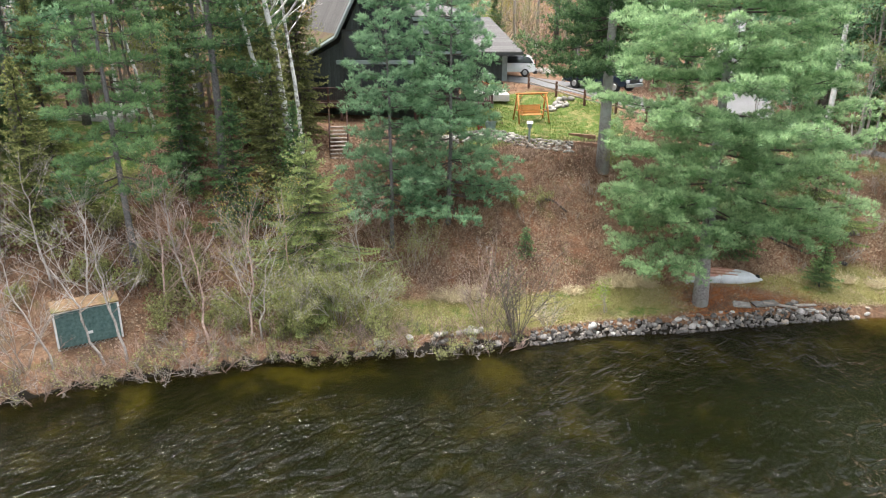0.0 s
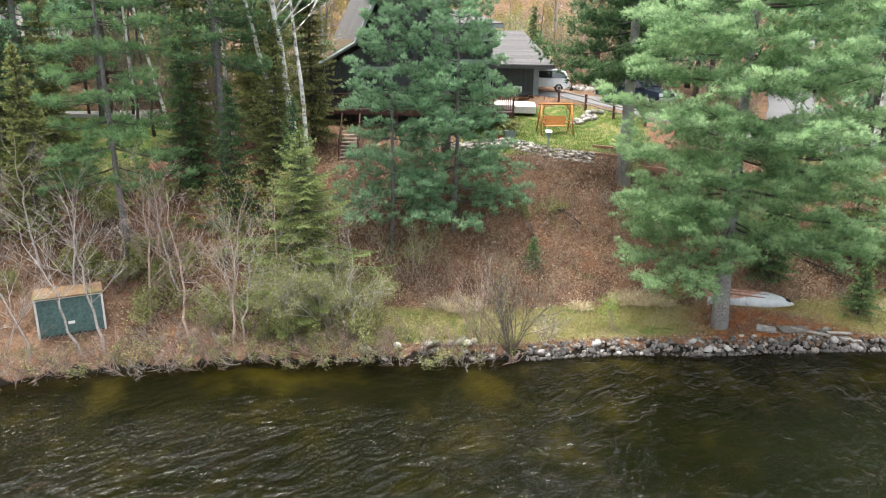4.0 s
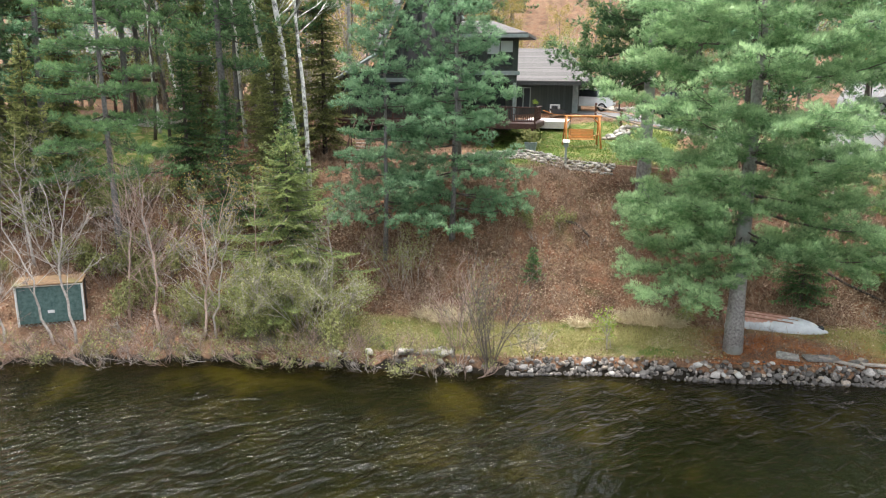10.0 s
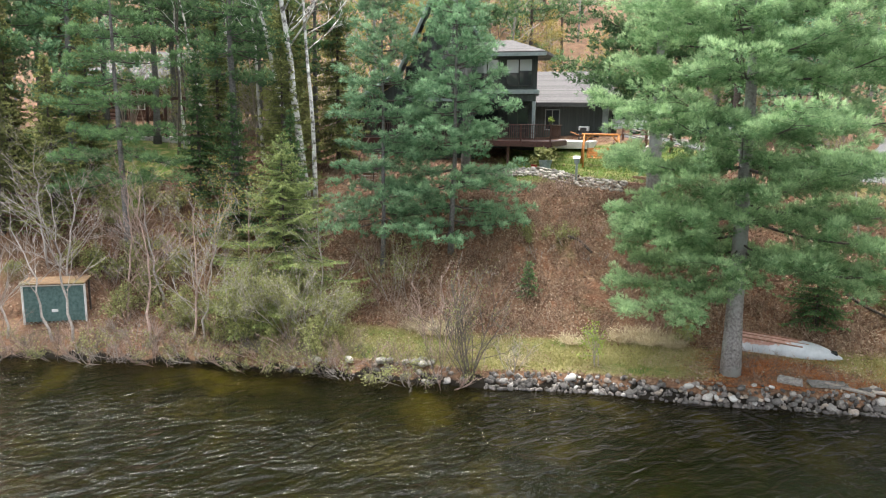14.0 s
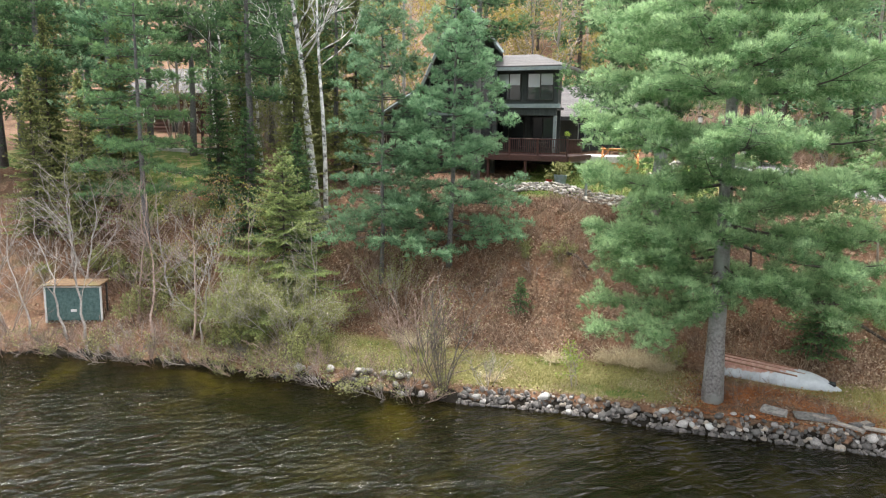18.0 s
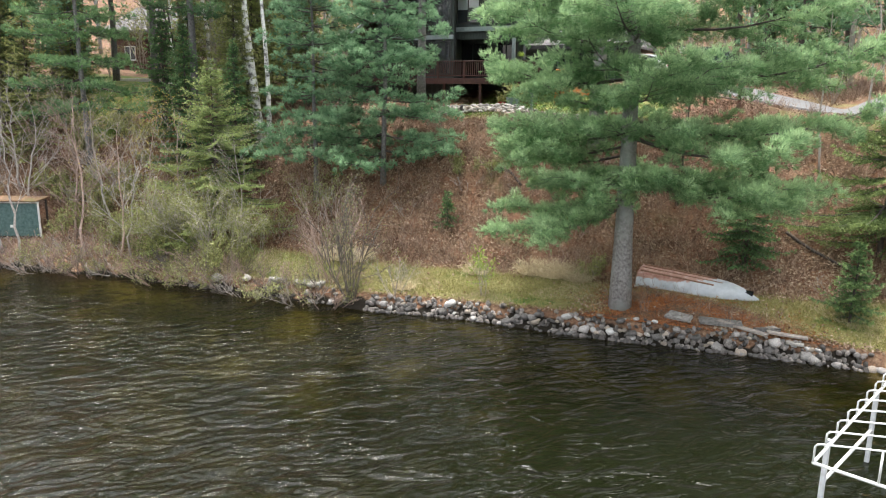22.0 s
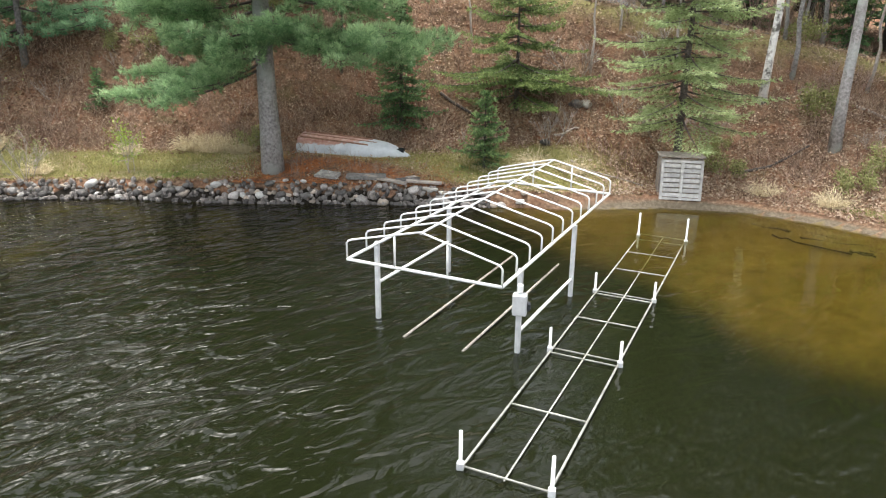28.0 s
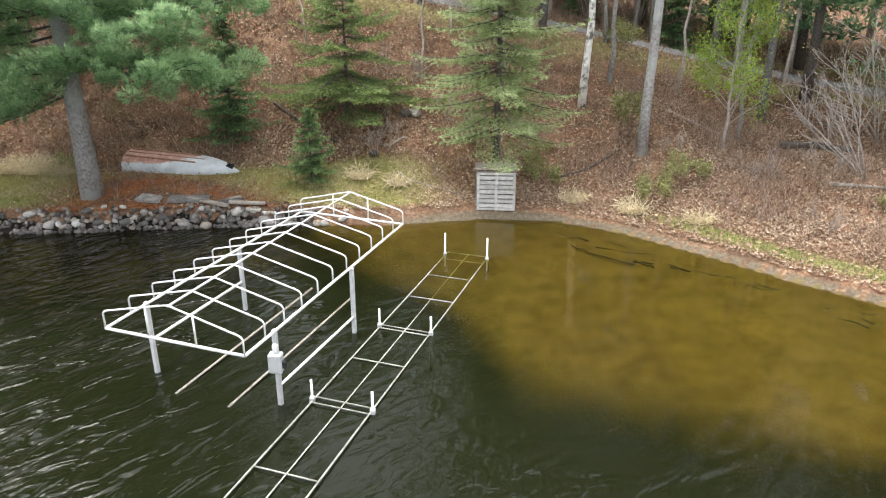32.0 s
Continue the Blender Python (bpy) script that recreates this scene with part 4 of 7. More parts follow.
def make_deck():
    d = thing("deck", (0, 0, 0), "red-brown stained timber deck with balustrade on posts", "deck")
    x0, x1, y0, y1, z = -9.2, 3.1, 45.6, 50.5, 8.95
    for k in range(28):
        y = y0 + (y1 - y0) * k / 28
        part("board", one_box((x0, y, z - 0.04), (x1, y + 0.165, z), 0), M_DECK, d)
    part("rim_joist", one_box((x0 - 0.03, y0 - 0.05, z - 0.32), (x1 + 0.03, y0 - 0.002, z - 0.005), 0.005), M_DECK, d)
    part("rim_joist", one_box((x1 + 0.002, y0, z - 0.32), (x1 + 0.05, y1, z - 0.005), 0.005), M_DECK, d)
    for k in range(6):
        x = x0 + 0.2 + (x1 - x0 - 0.4) * k / 5
        part("support_post", one_box((x - 0.07, y0 + 0.1, ground_at(x, y0) - 0.2), (x + 0.07, y0 + 0.24, z - 0.3), 0), M_DECK, d)
    for k in range(8):
        x = x0 + 0.05 + (x1 - x0 - 0.1) * k / 7
        part("rail_post", one_box((x - 0.05, y0 - 0.07, z - 0.25), (x + 0.05, y0 + 0.04, z + 0.98), 0.006), M_DECK, d)
    part("hand_rail", one_box((x0, y0 - 0.09, z + 0.92), (x1 + 0.08, y0 + 0.06, z + 0.97), 0.006), M_DECK, d)
    part("hand_rail", one_box((x1 - 0.06, y0, z + 0.92), (x1 + 0.08, y1 - 2.0, z + 0.97), 0.006), M_DECK, d)
    part("bottom_rail", one_box((x0, y0 - 0.05, z + 0.1), (x1, y0 - 0.01, z + 0.17), 0), M_DECK, d)
    bal = part("baluster", one_box((-0.018, -0.018, 0), (0.018, 0.018, 0.78), 0), M_DECK, d)
    bal.location = (x0 + 0.1, y0 - 0.03, z + 0.15)
    n = 96
    for k in range(1, n):
        o = part("baluster", bal.data, None, d)
        o.location = (x0 + 0.1 + (x1 - x0 - 0.2) * k / n, y0 - 0.03, z + 0.15)
    for k in range(20):
        o = part("baluster", bal.data, None, d)
        o.location = (x1, y0 + 0.1 + 2.8 * k / 20, z + 0.15)
    return d


make_deck()


# ---- trees ----
def on_ground(x, y, dz=0.0):
    return (x, y, ground_at(x, y) + dz)


def rng_of(seed):
    return np.random.default_rng(seed)


def pine(place, label, height, low, radius, girth, seed, needles=M_PINE, bark=M_BARK, lean=(0, 0), name="white_pine", **kw):
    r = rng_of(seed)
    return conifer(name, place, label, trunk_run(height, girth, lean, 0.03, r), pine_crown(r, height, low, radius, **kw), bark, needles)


def spruce(place, label, height, low, radius, girth, seed, needles=M_SPRUCE, bark=M_BARK_DARK, name="spruce", **kw):
    r = rng_of(seed)
    return conifer(name, place, label, trunk_run(height, girth, (0, 0), 0.005, r), spruce_crown(r, height, low, radius, **kw), bark, needles)


# the great pine on the grass by the shore
def great_pine():
    r = rng_of(11)
    low = ((3.5, -152, 4.4, -0.27), (3.7, -124, 3.4, -0.27), (3.9, 178, 4.4, -0.2), (4.2, -80, 2.2, -0.2), (4.7, -32, 5.2, -0.08), (4.5, 6, 5.8, -0.08), (5.0, -56, 3.4, -0.06), (4.5, 50, 4.6, -0.1), (4.7, 112, 4.2, -0.08), (4.4, 148, 4.2, -0.14),
           (6.0, -172, 4.3, -0.03), (6.2, -130, 3.8, -0.02), (6.1, -80, 3.0, 0.05), (5.9, -28, 6.2, -0.03), (6.4, 4, 7.0, 0.0), (6.1, 42, 5.8, -0.02), (6.3, 98, 4.6, 0.0), (6.2, 152, 4.3, -0.02),
           (7.8, -152, 4.4, 0.02), (8.0, -98, 3.8, 0.16), (7.7, -42, 5.2, 0.04), (8.1, -6, 7.4, 0.03), (7.9, 38, 6.0, 0.03), (8.0, 92, 4.8, 0.03), (7.8, 168, 4.8, 0.02),
           (4.8, -112, 3.0, -0.12), (5.6, -148, 4.0, -0.06), (7.0, -112, 3.6, 0.06), (7.2, -62, 4.2, 0.04), (5.3, 178, 4.4, -0.08), (8.9, -130, 4.4, 0.1), (9.0, -70, 4.0, 0.14))
    limbs = [(z, radians(w), L, g) for z, w, L, g in low]
    limbs += tiers(r, 9.6, 20.5, 1.2, 6, 5.8, 0.6, (0.04, 0.6), 0.1, 0.12)
    run = trunk_run(20.5, 0.35, (-0.4, -0.2), 0.03, r)
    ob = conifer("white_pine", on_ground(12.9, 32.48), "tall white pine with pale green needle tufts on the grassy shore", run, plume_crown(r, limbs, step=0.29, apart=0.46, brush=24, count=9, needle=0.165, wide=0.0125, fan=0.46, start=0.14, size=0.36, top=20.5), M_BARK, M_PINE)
    return ob


great_pine()


def soft_pine(place, label, height, low, reach, girth, seed, needles=M_PINE_BLUE, bark=M_BARK_MID, gap=0.85, per=6, form=0.55, lean=(0, 0), rise=(-0.06, 0.55), **kw):
    r = rng_of(seed)
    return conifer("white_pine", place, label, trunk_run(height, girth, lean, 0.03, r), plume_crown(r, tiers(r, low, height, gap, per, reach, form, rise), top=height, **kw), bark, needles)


# two young pines before the house
SOFT = dict(step=0.36, apart=0.5, brush=17, count=7, needle=0.18, wide=0.0165, fan=0.36, start=0.12, size=0.28)
soft_pine(on_ground(-2.7, 34.9), "slender young white pine with blue-green needles on the slope", 14.0, 2.6, 2.7, 0.12, 12, gap=0.8, **SOFT)
soft_pine(on_ground(0.2, 36.4), "bushy young white pine with blue-green needles on the slope", 13.0, 1.4, 3.2, 0.14, 13, gap=0.8, **SOFT)
# tall pines above the boulder wall
TALL = dict(whorl=0.9, per=6, tuft=7, needle=0.22, wide=0.029, shape=0.6, puff=6, clump=0.28, inner=0.16, density=1.1)
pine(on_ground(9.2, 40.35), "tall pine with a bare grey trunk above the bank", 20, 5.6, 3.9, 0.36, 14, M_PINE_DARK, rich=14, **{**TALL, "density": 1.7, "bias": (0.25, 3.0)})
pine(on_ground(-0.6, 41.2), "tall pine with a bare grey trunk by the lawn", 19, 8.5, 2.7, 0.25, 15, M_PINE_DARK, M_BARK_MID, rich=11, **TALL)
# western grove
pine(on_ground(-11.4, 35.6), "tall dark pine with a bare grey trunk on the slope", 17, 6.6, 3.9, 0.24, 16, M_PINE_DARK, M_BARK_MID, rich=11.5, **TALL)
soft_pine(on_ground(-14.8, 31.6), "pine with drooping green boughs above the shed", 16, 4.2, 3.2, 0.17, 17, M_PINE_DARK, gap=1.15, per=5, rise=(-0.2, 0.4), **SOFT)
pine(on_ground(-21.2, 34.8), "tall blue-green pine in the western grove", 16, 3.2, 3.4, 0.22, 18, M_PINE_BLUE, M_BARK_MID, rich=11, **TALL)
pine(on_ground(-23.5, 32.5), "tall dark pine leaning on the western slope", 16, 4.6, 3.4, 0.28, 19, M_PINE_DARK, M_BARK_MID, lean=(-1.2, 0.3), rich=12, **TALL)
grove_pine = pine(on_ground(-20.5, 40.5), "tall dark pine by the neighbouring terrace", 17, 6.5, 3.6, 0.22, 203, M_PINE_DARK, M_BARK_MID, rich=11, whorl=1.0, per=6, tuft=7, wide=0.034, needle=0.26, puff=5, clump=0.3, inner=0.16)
for k, (x, y, sc) in enumerate(((-26.5, 37.5, 1.0), (-28.5, 33.0, 1.0), (-32.0, 36.5, 1.1), (-26.0, 29.5, 0.9), (-31.0, 43.0, 1.0), (-24.5, 40.6, 1.0), (-14.6, 42.8, 0.9), (-9.9, 41.6, 0.85), (-22.4, 44.4, 0.95), (-18.0, 45.2, 0.85))):
    copy_thing(grove_pine, Matrix.Translation(on_ground(x, y)) @ Matrix.Rotation(k * 2.1, 4, "Z") @ Matrix.Diagonal((sc, sc, sc, 1)))
CEDAR = dict(count=6, droop=0.4, gap=0.28, wide=0.018, needle=0.12)
spruce(on_ground(-20.8, 29.8), "olive-green cedar near the western shore", 9, 0.5, 2.0, 0.12, 206, M_CEDAR, name="cedar", **CEDAR)
spruce(on_ground(-18.6, 31.0), "olive-green cedar at the edge of the grove", 8.5, 0.6, 1.9, 0.12, 23, M_CEDAR, name="cedar", **CEDAR)
spruce(on_ground(-8.7, 36.0), "tall olive-green cedar on the slope", 9.2, 0.6, 2.3, 0.12, 22, M_CEDAR, name="cedar", **CEDAR)
spruce(on_ground(-7.4, 34.6), "dark green hemlock behind the light spruce", 7.0, 0.6, 1.8, 0.1, 208, M_SPRUCE, name="hemlock", droop=0.25, per=6, gap=0.3, count=7, wide=0.017)
grove_spruce = spruce(on_ground(-13.2, 35.2), "dark green spruce in the western grove", 7.5, 0.6, 1.9, 0.12, 209, count=5, gap=0.3, wide=0.024, needle=0.14, whorl=0.34)
spruce(on_ground(-10.4, 34.2), "dark green spruce on the slope", 7.2, 0.5, 2.0, 0.1, 21, gap=0.26, count=8, wide=0.014)
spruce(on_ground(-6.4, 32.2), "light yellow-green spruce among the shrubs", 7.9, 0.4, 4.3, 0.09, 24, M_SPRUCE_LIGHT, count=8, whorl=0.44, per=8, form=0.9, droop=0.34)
spruce(on_ground(4.35, 35.25), "knee-high dark spruce seedling on the slope", 1.5, 0.1, 0.55, 0.03, 25, count=7)
for k, (x, y, sc) in enumerate(((-22.4, 36.4, 0.9), (-25.5, 34.0, 1.0), (-28.0, 31.0, 0.9))):
    copy_thing(grove_spruce, Matrix.Translation(on_ground(x, y)) @ Matrix.Rotation(k * 1.7, 4, "Z") @ Matrix.Diagonal((sc, sc, sc, 1)))
grove_cedar = spruce(on_ground(-9.6, 38.2), "tall olive-brown cedar in the dark of the grove", 12.5, 0.8, 2.0, 0.13, 2201, M_CEDAR, name="cedar", count=5, droop=0.4, gap=0.32, wide=0.024, needle=0.15, whorl=0.34)
grove_cedar["group"] = "grove cedars"
for k, (x, y, sc) in enumerate(((-8.3, 41.2, 1.0), (-11.2, 40.4, 1.05), (-13.6, 37.4, 0.9), (-19.2, 34.0, 0.8), (-24.2, 37.2, 1.05), (-13.0, 44.6, 1.1), (-27.0, 35.0, 1.0), (-22.0, 31.6, 0.8))):
    copy_thing(grove_cedar, Matrix.Translation(on_ground(x, y)) @ Matrix.Rotation(k * 1.3, 4, "Z") @ Matrix.Diagonal((sc, sc, sc, 1)))
# eastern bank
spruce(on_ground(19.9, 34.7), "small green spruce on the grassy bench", 2.7, 0.1, 1.25, 0.05, 26, M_SPRUCE_MID, count=10, droop=0.1)
spruce(on_ground(20.6, 38.0), "green hemlock with flat drooping boughs on the bank", 5.2, 0.8, 3.9, 0.1, 27, M_HEMLOCK_DEEP, name="hemlock", droop=0.26, per=6, whorl=0.5, wide=0.018, form=0.7)
spruce(on_ground(16.3, 36.9), "dark spruce behind the overturned boat", 5.0, 0.4, 1.7, 0.09, 28, gap=0.24, count=8, wide=0.016)
spruce(on_ground(26.5, 35.5), "pale green hemlock with drooping boughs by the beach", 11.5, 2.3, 3.2, 0.15, 29, M_HEMLOCK, name="hemlock", form=0.5, droop=0.3, per=6, whorl=0.4, gap=0.27, count=6, needle=0.14, wide=0.0155)


def birch(place, label, height, girth, seed, lean, bark=M_BIRCH, leaf=None, name="birch", depth=1, low=0.45, kids=9, leaves=7, leaf_size=0.05, reach=0.30):
    """A bare-stemmed hardwood: pale trunk, thin limbs in its upper part and, if leaf is given, small opening leaves."""
    r = rng_of(seed)
    ob = thing(name, place, label, "tree")
    run = trunk_run(height, girth, lean, 0.09 if name == "sapling" else 0.05, r, 12)
    part("trunk", tube_mesh("trunk", [run], 9), bark, ob)
    runs, tips = [], []
    pts = np.array(run[0])
    for k in range(kids):
        f = low + (0.97 - low) * (k + r.uniform(0, 1)) / kids
        p = np.array([np.interp(f * height, pts[:, 2], pts[:, i]) for i in (0, 1)] + [f * height])
        w = r.uniform(0, 6.28)
        bare_branches(r, p, (math.cos(w), math.sin(w), 0.75), height * (reach - 0.17 * f), girth * 0.38 * (1.2 - f), depth + 1, runs, tips, 0.3, 0.7, 3)
    part("branchwork", tube_mesh("branchwork", runs, 3), bark if leaf is None else M_TWIG, ob)["kind"] = "stuff"
    if leaf:
        tri, yg = leaf_tris(r, np.array([t[0] for t in tips]), leaves, leaf_size, leaf_size * 3.4)
        part("crown", shard_mesh("crown", tri, yg), leaf, ob)
    return ob


birch(on_ground(-7.6, 36.6), "white-barked birch with a leaning trunk beside the house", 17, 0.25, 31, (-2.4, -0.2), kids=8)
birch(on_ground(-7.95, 36.9), "second white stem of the birch beside the house", 16, 0.18, 316, (-3.5, 0.1), kids=7)
birch(on_ground(-7.4, 37.0), "slim third stem of the birch beside the house", 16, 0.14, 317, (-1.2, 0.3), kids=7)
birch(on_ground(-12.6, 40.0), "slim white birch in the western grove", 15, 0.11, 311, (-1.2, 0.3), kids=8)
birch(on_ground(-16.6, 40.5), "slim white birch leaning by the terrace", 14, 0.11, 312, (-3.4, 0.3), kids=7)
birch(on_ground(-18.2, 40.2), "slim white birch by the terrace", 14, 0.11, 313, (-0.6, 0.3), kids=7)
birch(on_ground(-17.6, 39.0), "thin dark trunk by the terrace", 12, 0.09, 314, (0.2, 0.3), M_BARK_DARK, None, "sapling", kids=6)
birch(on_ground(-16.9, 39.2), "thin dark trunk by the terrace", 11, 0.09, 315, (-0.5, 0.3), M_BARK_DARK, None, "sapling", kids=6)
birch(on_ground(-13.1, 38.5), "slim white birch in the western grove", 15, 0.13, 32, (-1.6, 0.5), kids=8)
birch(on_ground(-12.0, 42.0), "slim white birch behind the dark pine", 16, 0.12, 33, (-0.4, 0.5), kids=8)
# Leaves on the next three crowns are unseen additions that shade bank and water.
birch(on_ground(22.9, 42.6), "white birch at the edge of the driveway", 20, 0.19, 34, (0.1, 0), M_BIRCH, M_LEAF_GOLD, kids=20, low=0.45, leaves=12, leaf_size=0.11)
birch(on_ground(29.9, 39.4), "white birch with dark scarred foot on the bank", 18, 0.16, 35, (0.2, 0.2), M_BIRCH, M_LEAF_GOLD, kids=18, leaves=12, leaf_size=0.11)
birch(on_ground(32.0, 37.1), "straight grey-barked trunk on the bank", 20, 0.2, 36, (0.1, 0.4), M_BARK, M_LEAF_OLIVE, "maple", kids=20, leaves=14, leaf_size=0.12)
birch(on_ground(34.9, 37.2), "young tree with bright yellow-green new leaves", 6.2, 0.06, 37, (0.3, 0), M_TWIG, M_LEAF_NEW, "young_maple", low=0.12, kids=24, leaves=9, leaf_size=0.06)
birch(on_ground(23.2, 39.5), "thin bare sapling on the leafy bank", 7.5, 0.05, 38, (0.2, 0), M_TWIG, None, "sapling", kids=8, low=0.4)
birch(on_ground(24.4, 41.2), "thin bare sapling by the driveway", 7, 0.05, 39, (0.1, 0), M_TWIG, M_LEAF_OLIVE, "sapling", kids=8, low=0.4)
birch(on_ground(21.0, 42.4), "thin forked bare sapling by the driveway", 5.5, 0.05, 40, (-0.2, 0), M_TWIG, None, "sapling", kids=9, low=0.25)
birch(on_ground(26.8, 40.6), "thin bare sapling by the driveway", 8, 0.06, 41, (0.3, 0), M_TWIG, M_LEAF_OLIVE, "sapling", kids=8)
birch(on_ground(31.0, 40.6), "slim grey trunk on the leafy bank", 11, 0.1, 42, (0.3, 0), M_BARK, None, "sapling", kids=8)
birch(on_ground(35.8, 38.5), "slim grey trunk on the leafy bank", 10, 0.08, 43, (0.9, 0), M_BARK, None, "sapling", kids=8)
birch(on_ground(13.2, 38.4), "thin trunk behind the great pine", 7, 0.06, 44, (0.1, 0), M_BARK_DARK, None, "sapling", kids=6)


def shrub(place, label, stems, height, seed, twig=M_TWIG, leaf=None, leaves=4, spread=0.45, girth=0.03, depth=2, kids=4, leaf_size=0.05, name="shrub", scatter=0.08):
    r = rng_of(seed)
    ob = thing(name, place, label, "shrub")
    runs, tips = [], []
    for k in range(stems):
        w = r.uniform(0, 6.28)
        s = spread * r.uniform(0.3, 1.2)
        bare_branches(r, (0.25 * spread * math.cos(w), 0.25 * spread * math.sin(w), -0.08), (s * math.cos(w), s * math.sin(w), 1), height * r.uniform(0.6, 1.05), girth * 1.1 * r.uniform(0.7, 1.2), depth, runs, tips, 0.35, 0.55, kids)
    part("branchwork", tube_mesh("branchwork", runs, 3), twig, ob)["kind"] = "stuff"
    if leaf:
        tri, yg = leaf_tris(r, np.array([t[0] for t in tips]), leaves, leaf_size, scatter)
        part("foliage", shard_mesh("leaves", tri, yg), leaf, ob)
    return ob


birch(on_ground(-13.4, 26.75), "slender bare grey sapling leaning over the water", 6.6, 0.065, 51, (-1.0, 0.2), M_TWIG, None, "sapling", low=0.25, kids=14, depth=1, reach=0.44)
birch(on_ground(-14.2, 26.5), "slender bare grey sapling leaning over the water", 5.8, 0.06, 511, (-2.3, 0.1), M_TWIG, None, "sapling", low=0.3, kids=11, depth=1, reach=0.44)
birch(on_ground(-16.2, 25.9), "bare grey alder stem at the water's edge", 5.6, 0.055, 512, (-1.2, 0.3), M_TWIG, None, "sapling", low=0.25, kids=12, depth=1, reach=0.44)
birch(on_ground(-10.3, 27.9), "bare reddish sapling with spreading twigs on the shore", 6.6, 0.065, 53, (-0.9, 0.4), M_TWIG_RED, None, "sapling", low=0.2, kids=18, depth=1, reach=0.44)
birch(on_ground(-11.7, 30.2), "bare grey sapling on the slope", 6.2, 0.06, 530, (-0.3, 0.2), M_TWIG, None, "sapling", low=0.25, kids=14, depth=1, reach=0.44)
birch(on_ground(-8.6, 28.4), "budding sapling on the shore", 6.0, 0.06, 54, (0.2, 0.2), M_TWIG_RED, M_LEAF_GOLD, "sapling", low=0.2, kids=15, depth=1, reach=0.44, leaves=1, leaf_size=0.04)
birch(on_ground(-8.0, 28.7), "budding sapling on the shore", 5.4, 0.05, 541, (0.9, 0.2), M_TWIG, M_LEAF_GOLD, "sapling", low=0.2, kids=13, depth=1, reach=0.44, leaves=1, leaf_size=0.04)
birch(on_ground(-9.4, 30.4), "budding sapling on the slope", 6.0, 0.05, 540, (0.2, 0.2), M_TWIG_RED, M_LEAF_GOLD, "sapling", low=0.25, kids=14, depth=1, reach=0.44, leaves=2, leaf_size=0.04)
birch(on_ground(-15.6, 28.6), "bare grey sapling with a spreading crown on the slope", 6.4, 0.06, 531, (-0.4, 0.2), M_TWIG, None, "sapling", low=0.2, kids=16, depth=1, reach=0.46)
birch(on_ground(-12.6, 28.9), "bare reddish sapling with a spreading crown on the slope", 6.8, 0.06, 532, (0.3, 0.2), M_TWIG_RED, None, "sapling", low=0.2, kids=18, depth=1, reach=0.46)
birch(on_ground(-7.0, 30.6), "budding sapling on the slope", 6.2, 0.05, 533, (-0.3, 0.2), M_TWIG_RED, M_LEAF_GOLD, "sapling", low=0.2, kids=16, depth=1, leaves=2, leaf_size=0.04, reach=0.44)
birch(on_ground(-4.6, 31.4), "thin bare sapling on the slope", 5.2, 0.045, 534, (0.2, 0.1), M_TWIG, None, "sapling", low=0.2, kids=14, depth=1, reach=0.44)
birch(on_ground(-17.6, 29.6), "bare grey sapling with a spreading crown on the slope", 6.0, 0.06, 535, (-0.8, 0.1), M_TWIG, None, "sapling", low=0.2, kids=16, depth=1, reach=0.46)
shrub(on_ground(-17.2, 25.6), "bare grey alder clump at the water's edge", 8, 4.2, 52, spread=0.5, girth=0.022, depth=2, kids=6)
shrub(on_ground(-19.2, 25.2), "bare grey alder clump at the water's edge", 8, 4.6, 520, spread=0.5, girth=0.022, depth=2, kids=6)
shrub(on_ground(-4.9, 30.2), "olive leafing bush on the shore", 12, 3.4, 55, M_TWIG, M_LEAF_OLIVE, 4, spread=0.7, girth=0.025, kids=6)
shrub(on_ground(-6.6, 29.5), "olive leafing bush on the shore", 10, 2.7, 56, M_TWIG, M_LEAF_OLIVE, 4, spread=0.7, girth=0.025, kids=6)
shrub(on_ground(-3.6, 29.9), "olive leafing bush on the shore", 10, 3.0, 57, M_TWIG, M_LEAF_OLIVE, 3, spread=0.7, girth=0.02, kids=6)
shrub(on_ground(3.4, 29.55), "bare brown alder bush at the stones", 14, 4.0, 58, M_TWIG_DARK, M_LEAF_OLIVE, 1, spread=0.5, girth=0.026, kids=4)
shrub(on_ground(2.0, 30.2), "bare brown alder bush at the stones", 10, 3.4, 59, M_TWIG_RED, None, spread=0.55, girth=0.024, kids=4)
shrub(on_ground(4.9, 30.3), "low bare bush at the stones", 8, 1.5, 60, M_TWIG, M_LEAF_OLIVE, 1, spread=0.8, girth=0.015, kids=4)
shrub(on_ground(39.5, 35.2), "pale bare fallen brush on the bank", 12, 4.2, 61, M_TWIG, None, spread=1.3, girth=0.035, kids=5)
shrub(on_ground(41.0, 38.0), "tangle of bare brush on the bank", 12, 4.5, 62, M_TWIG, M_LEAF_OLIVE, 1, spread=0.9, girth=0.03, kids=5)
shrub(on_ground(8.0, 31.6), "slim leafing sapling by the stones", 4, 1.6, 63, M_TWIG, M_LEAF_NEW, 4, spread=0.3, girth=0.015, kids=3)
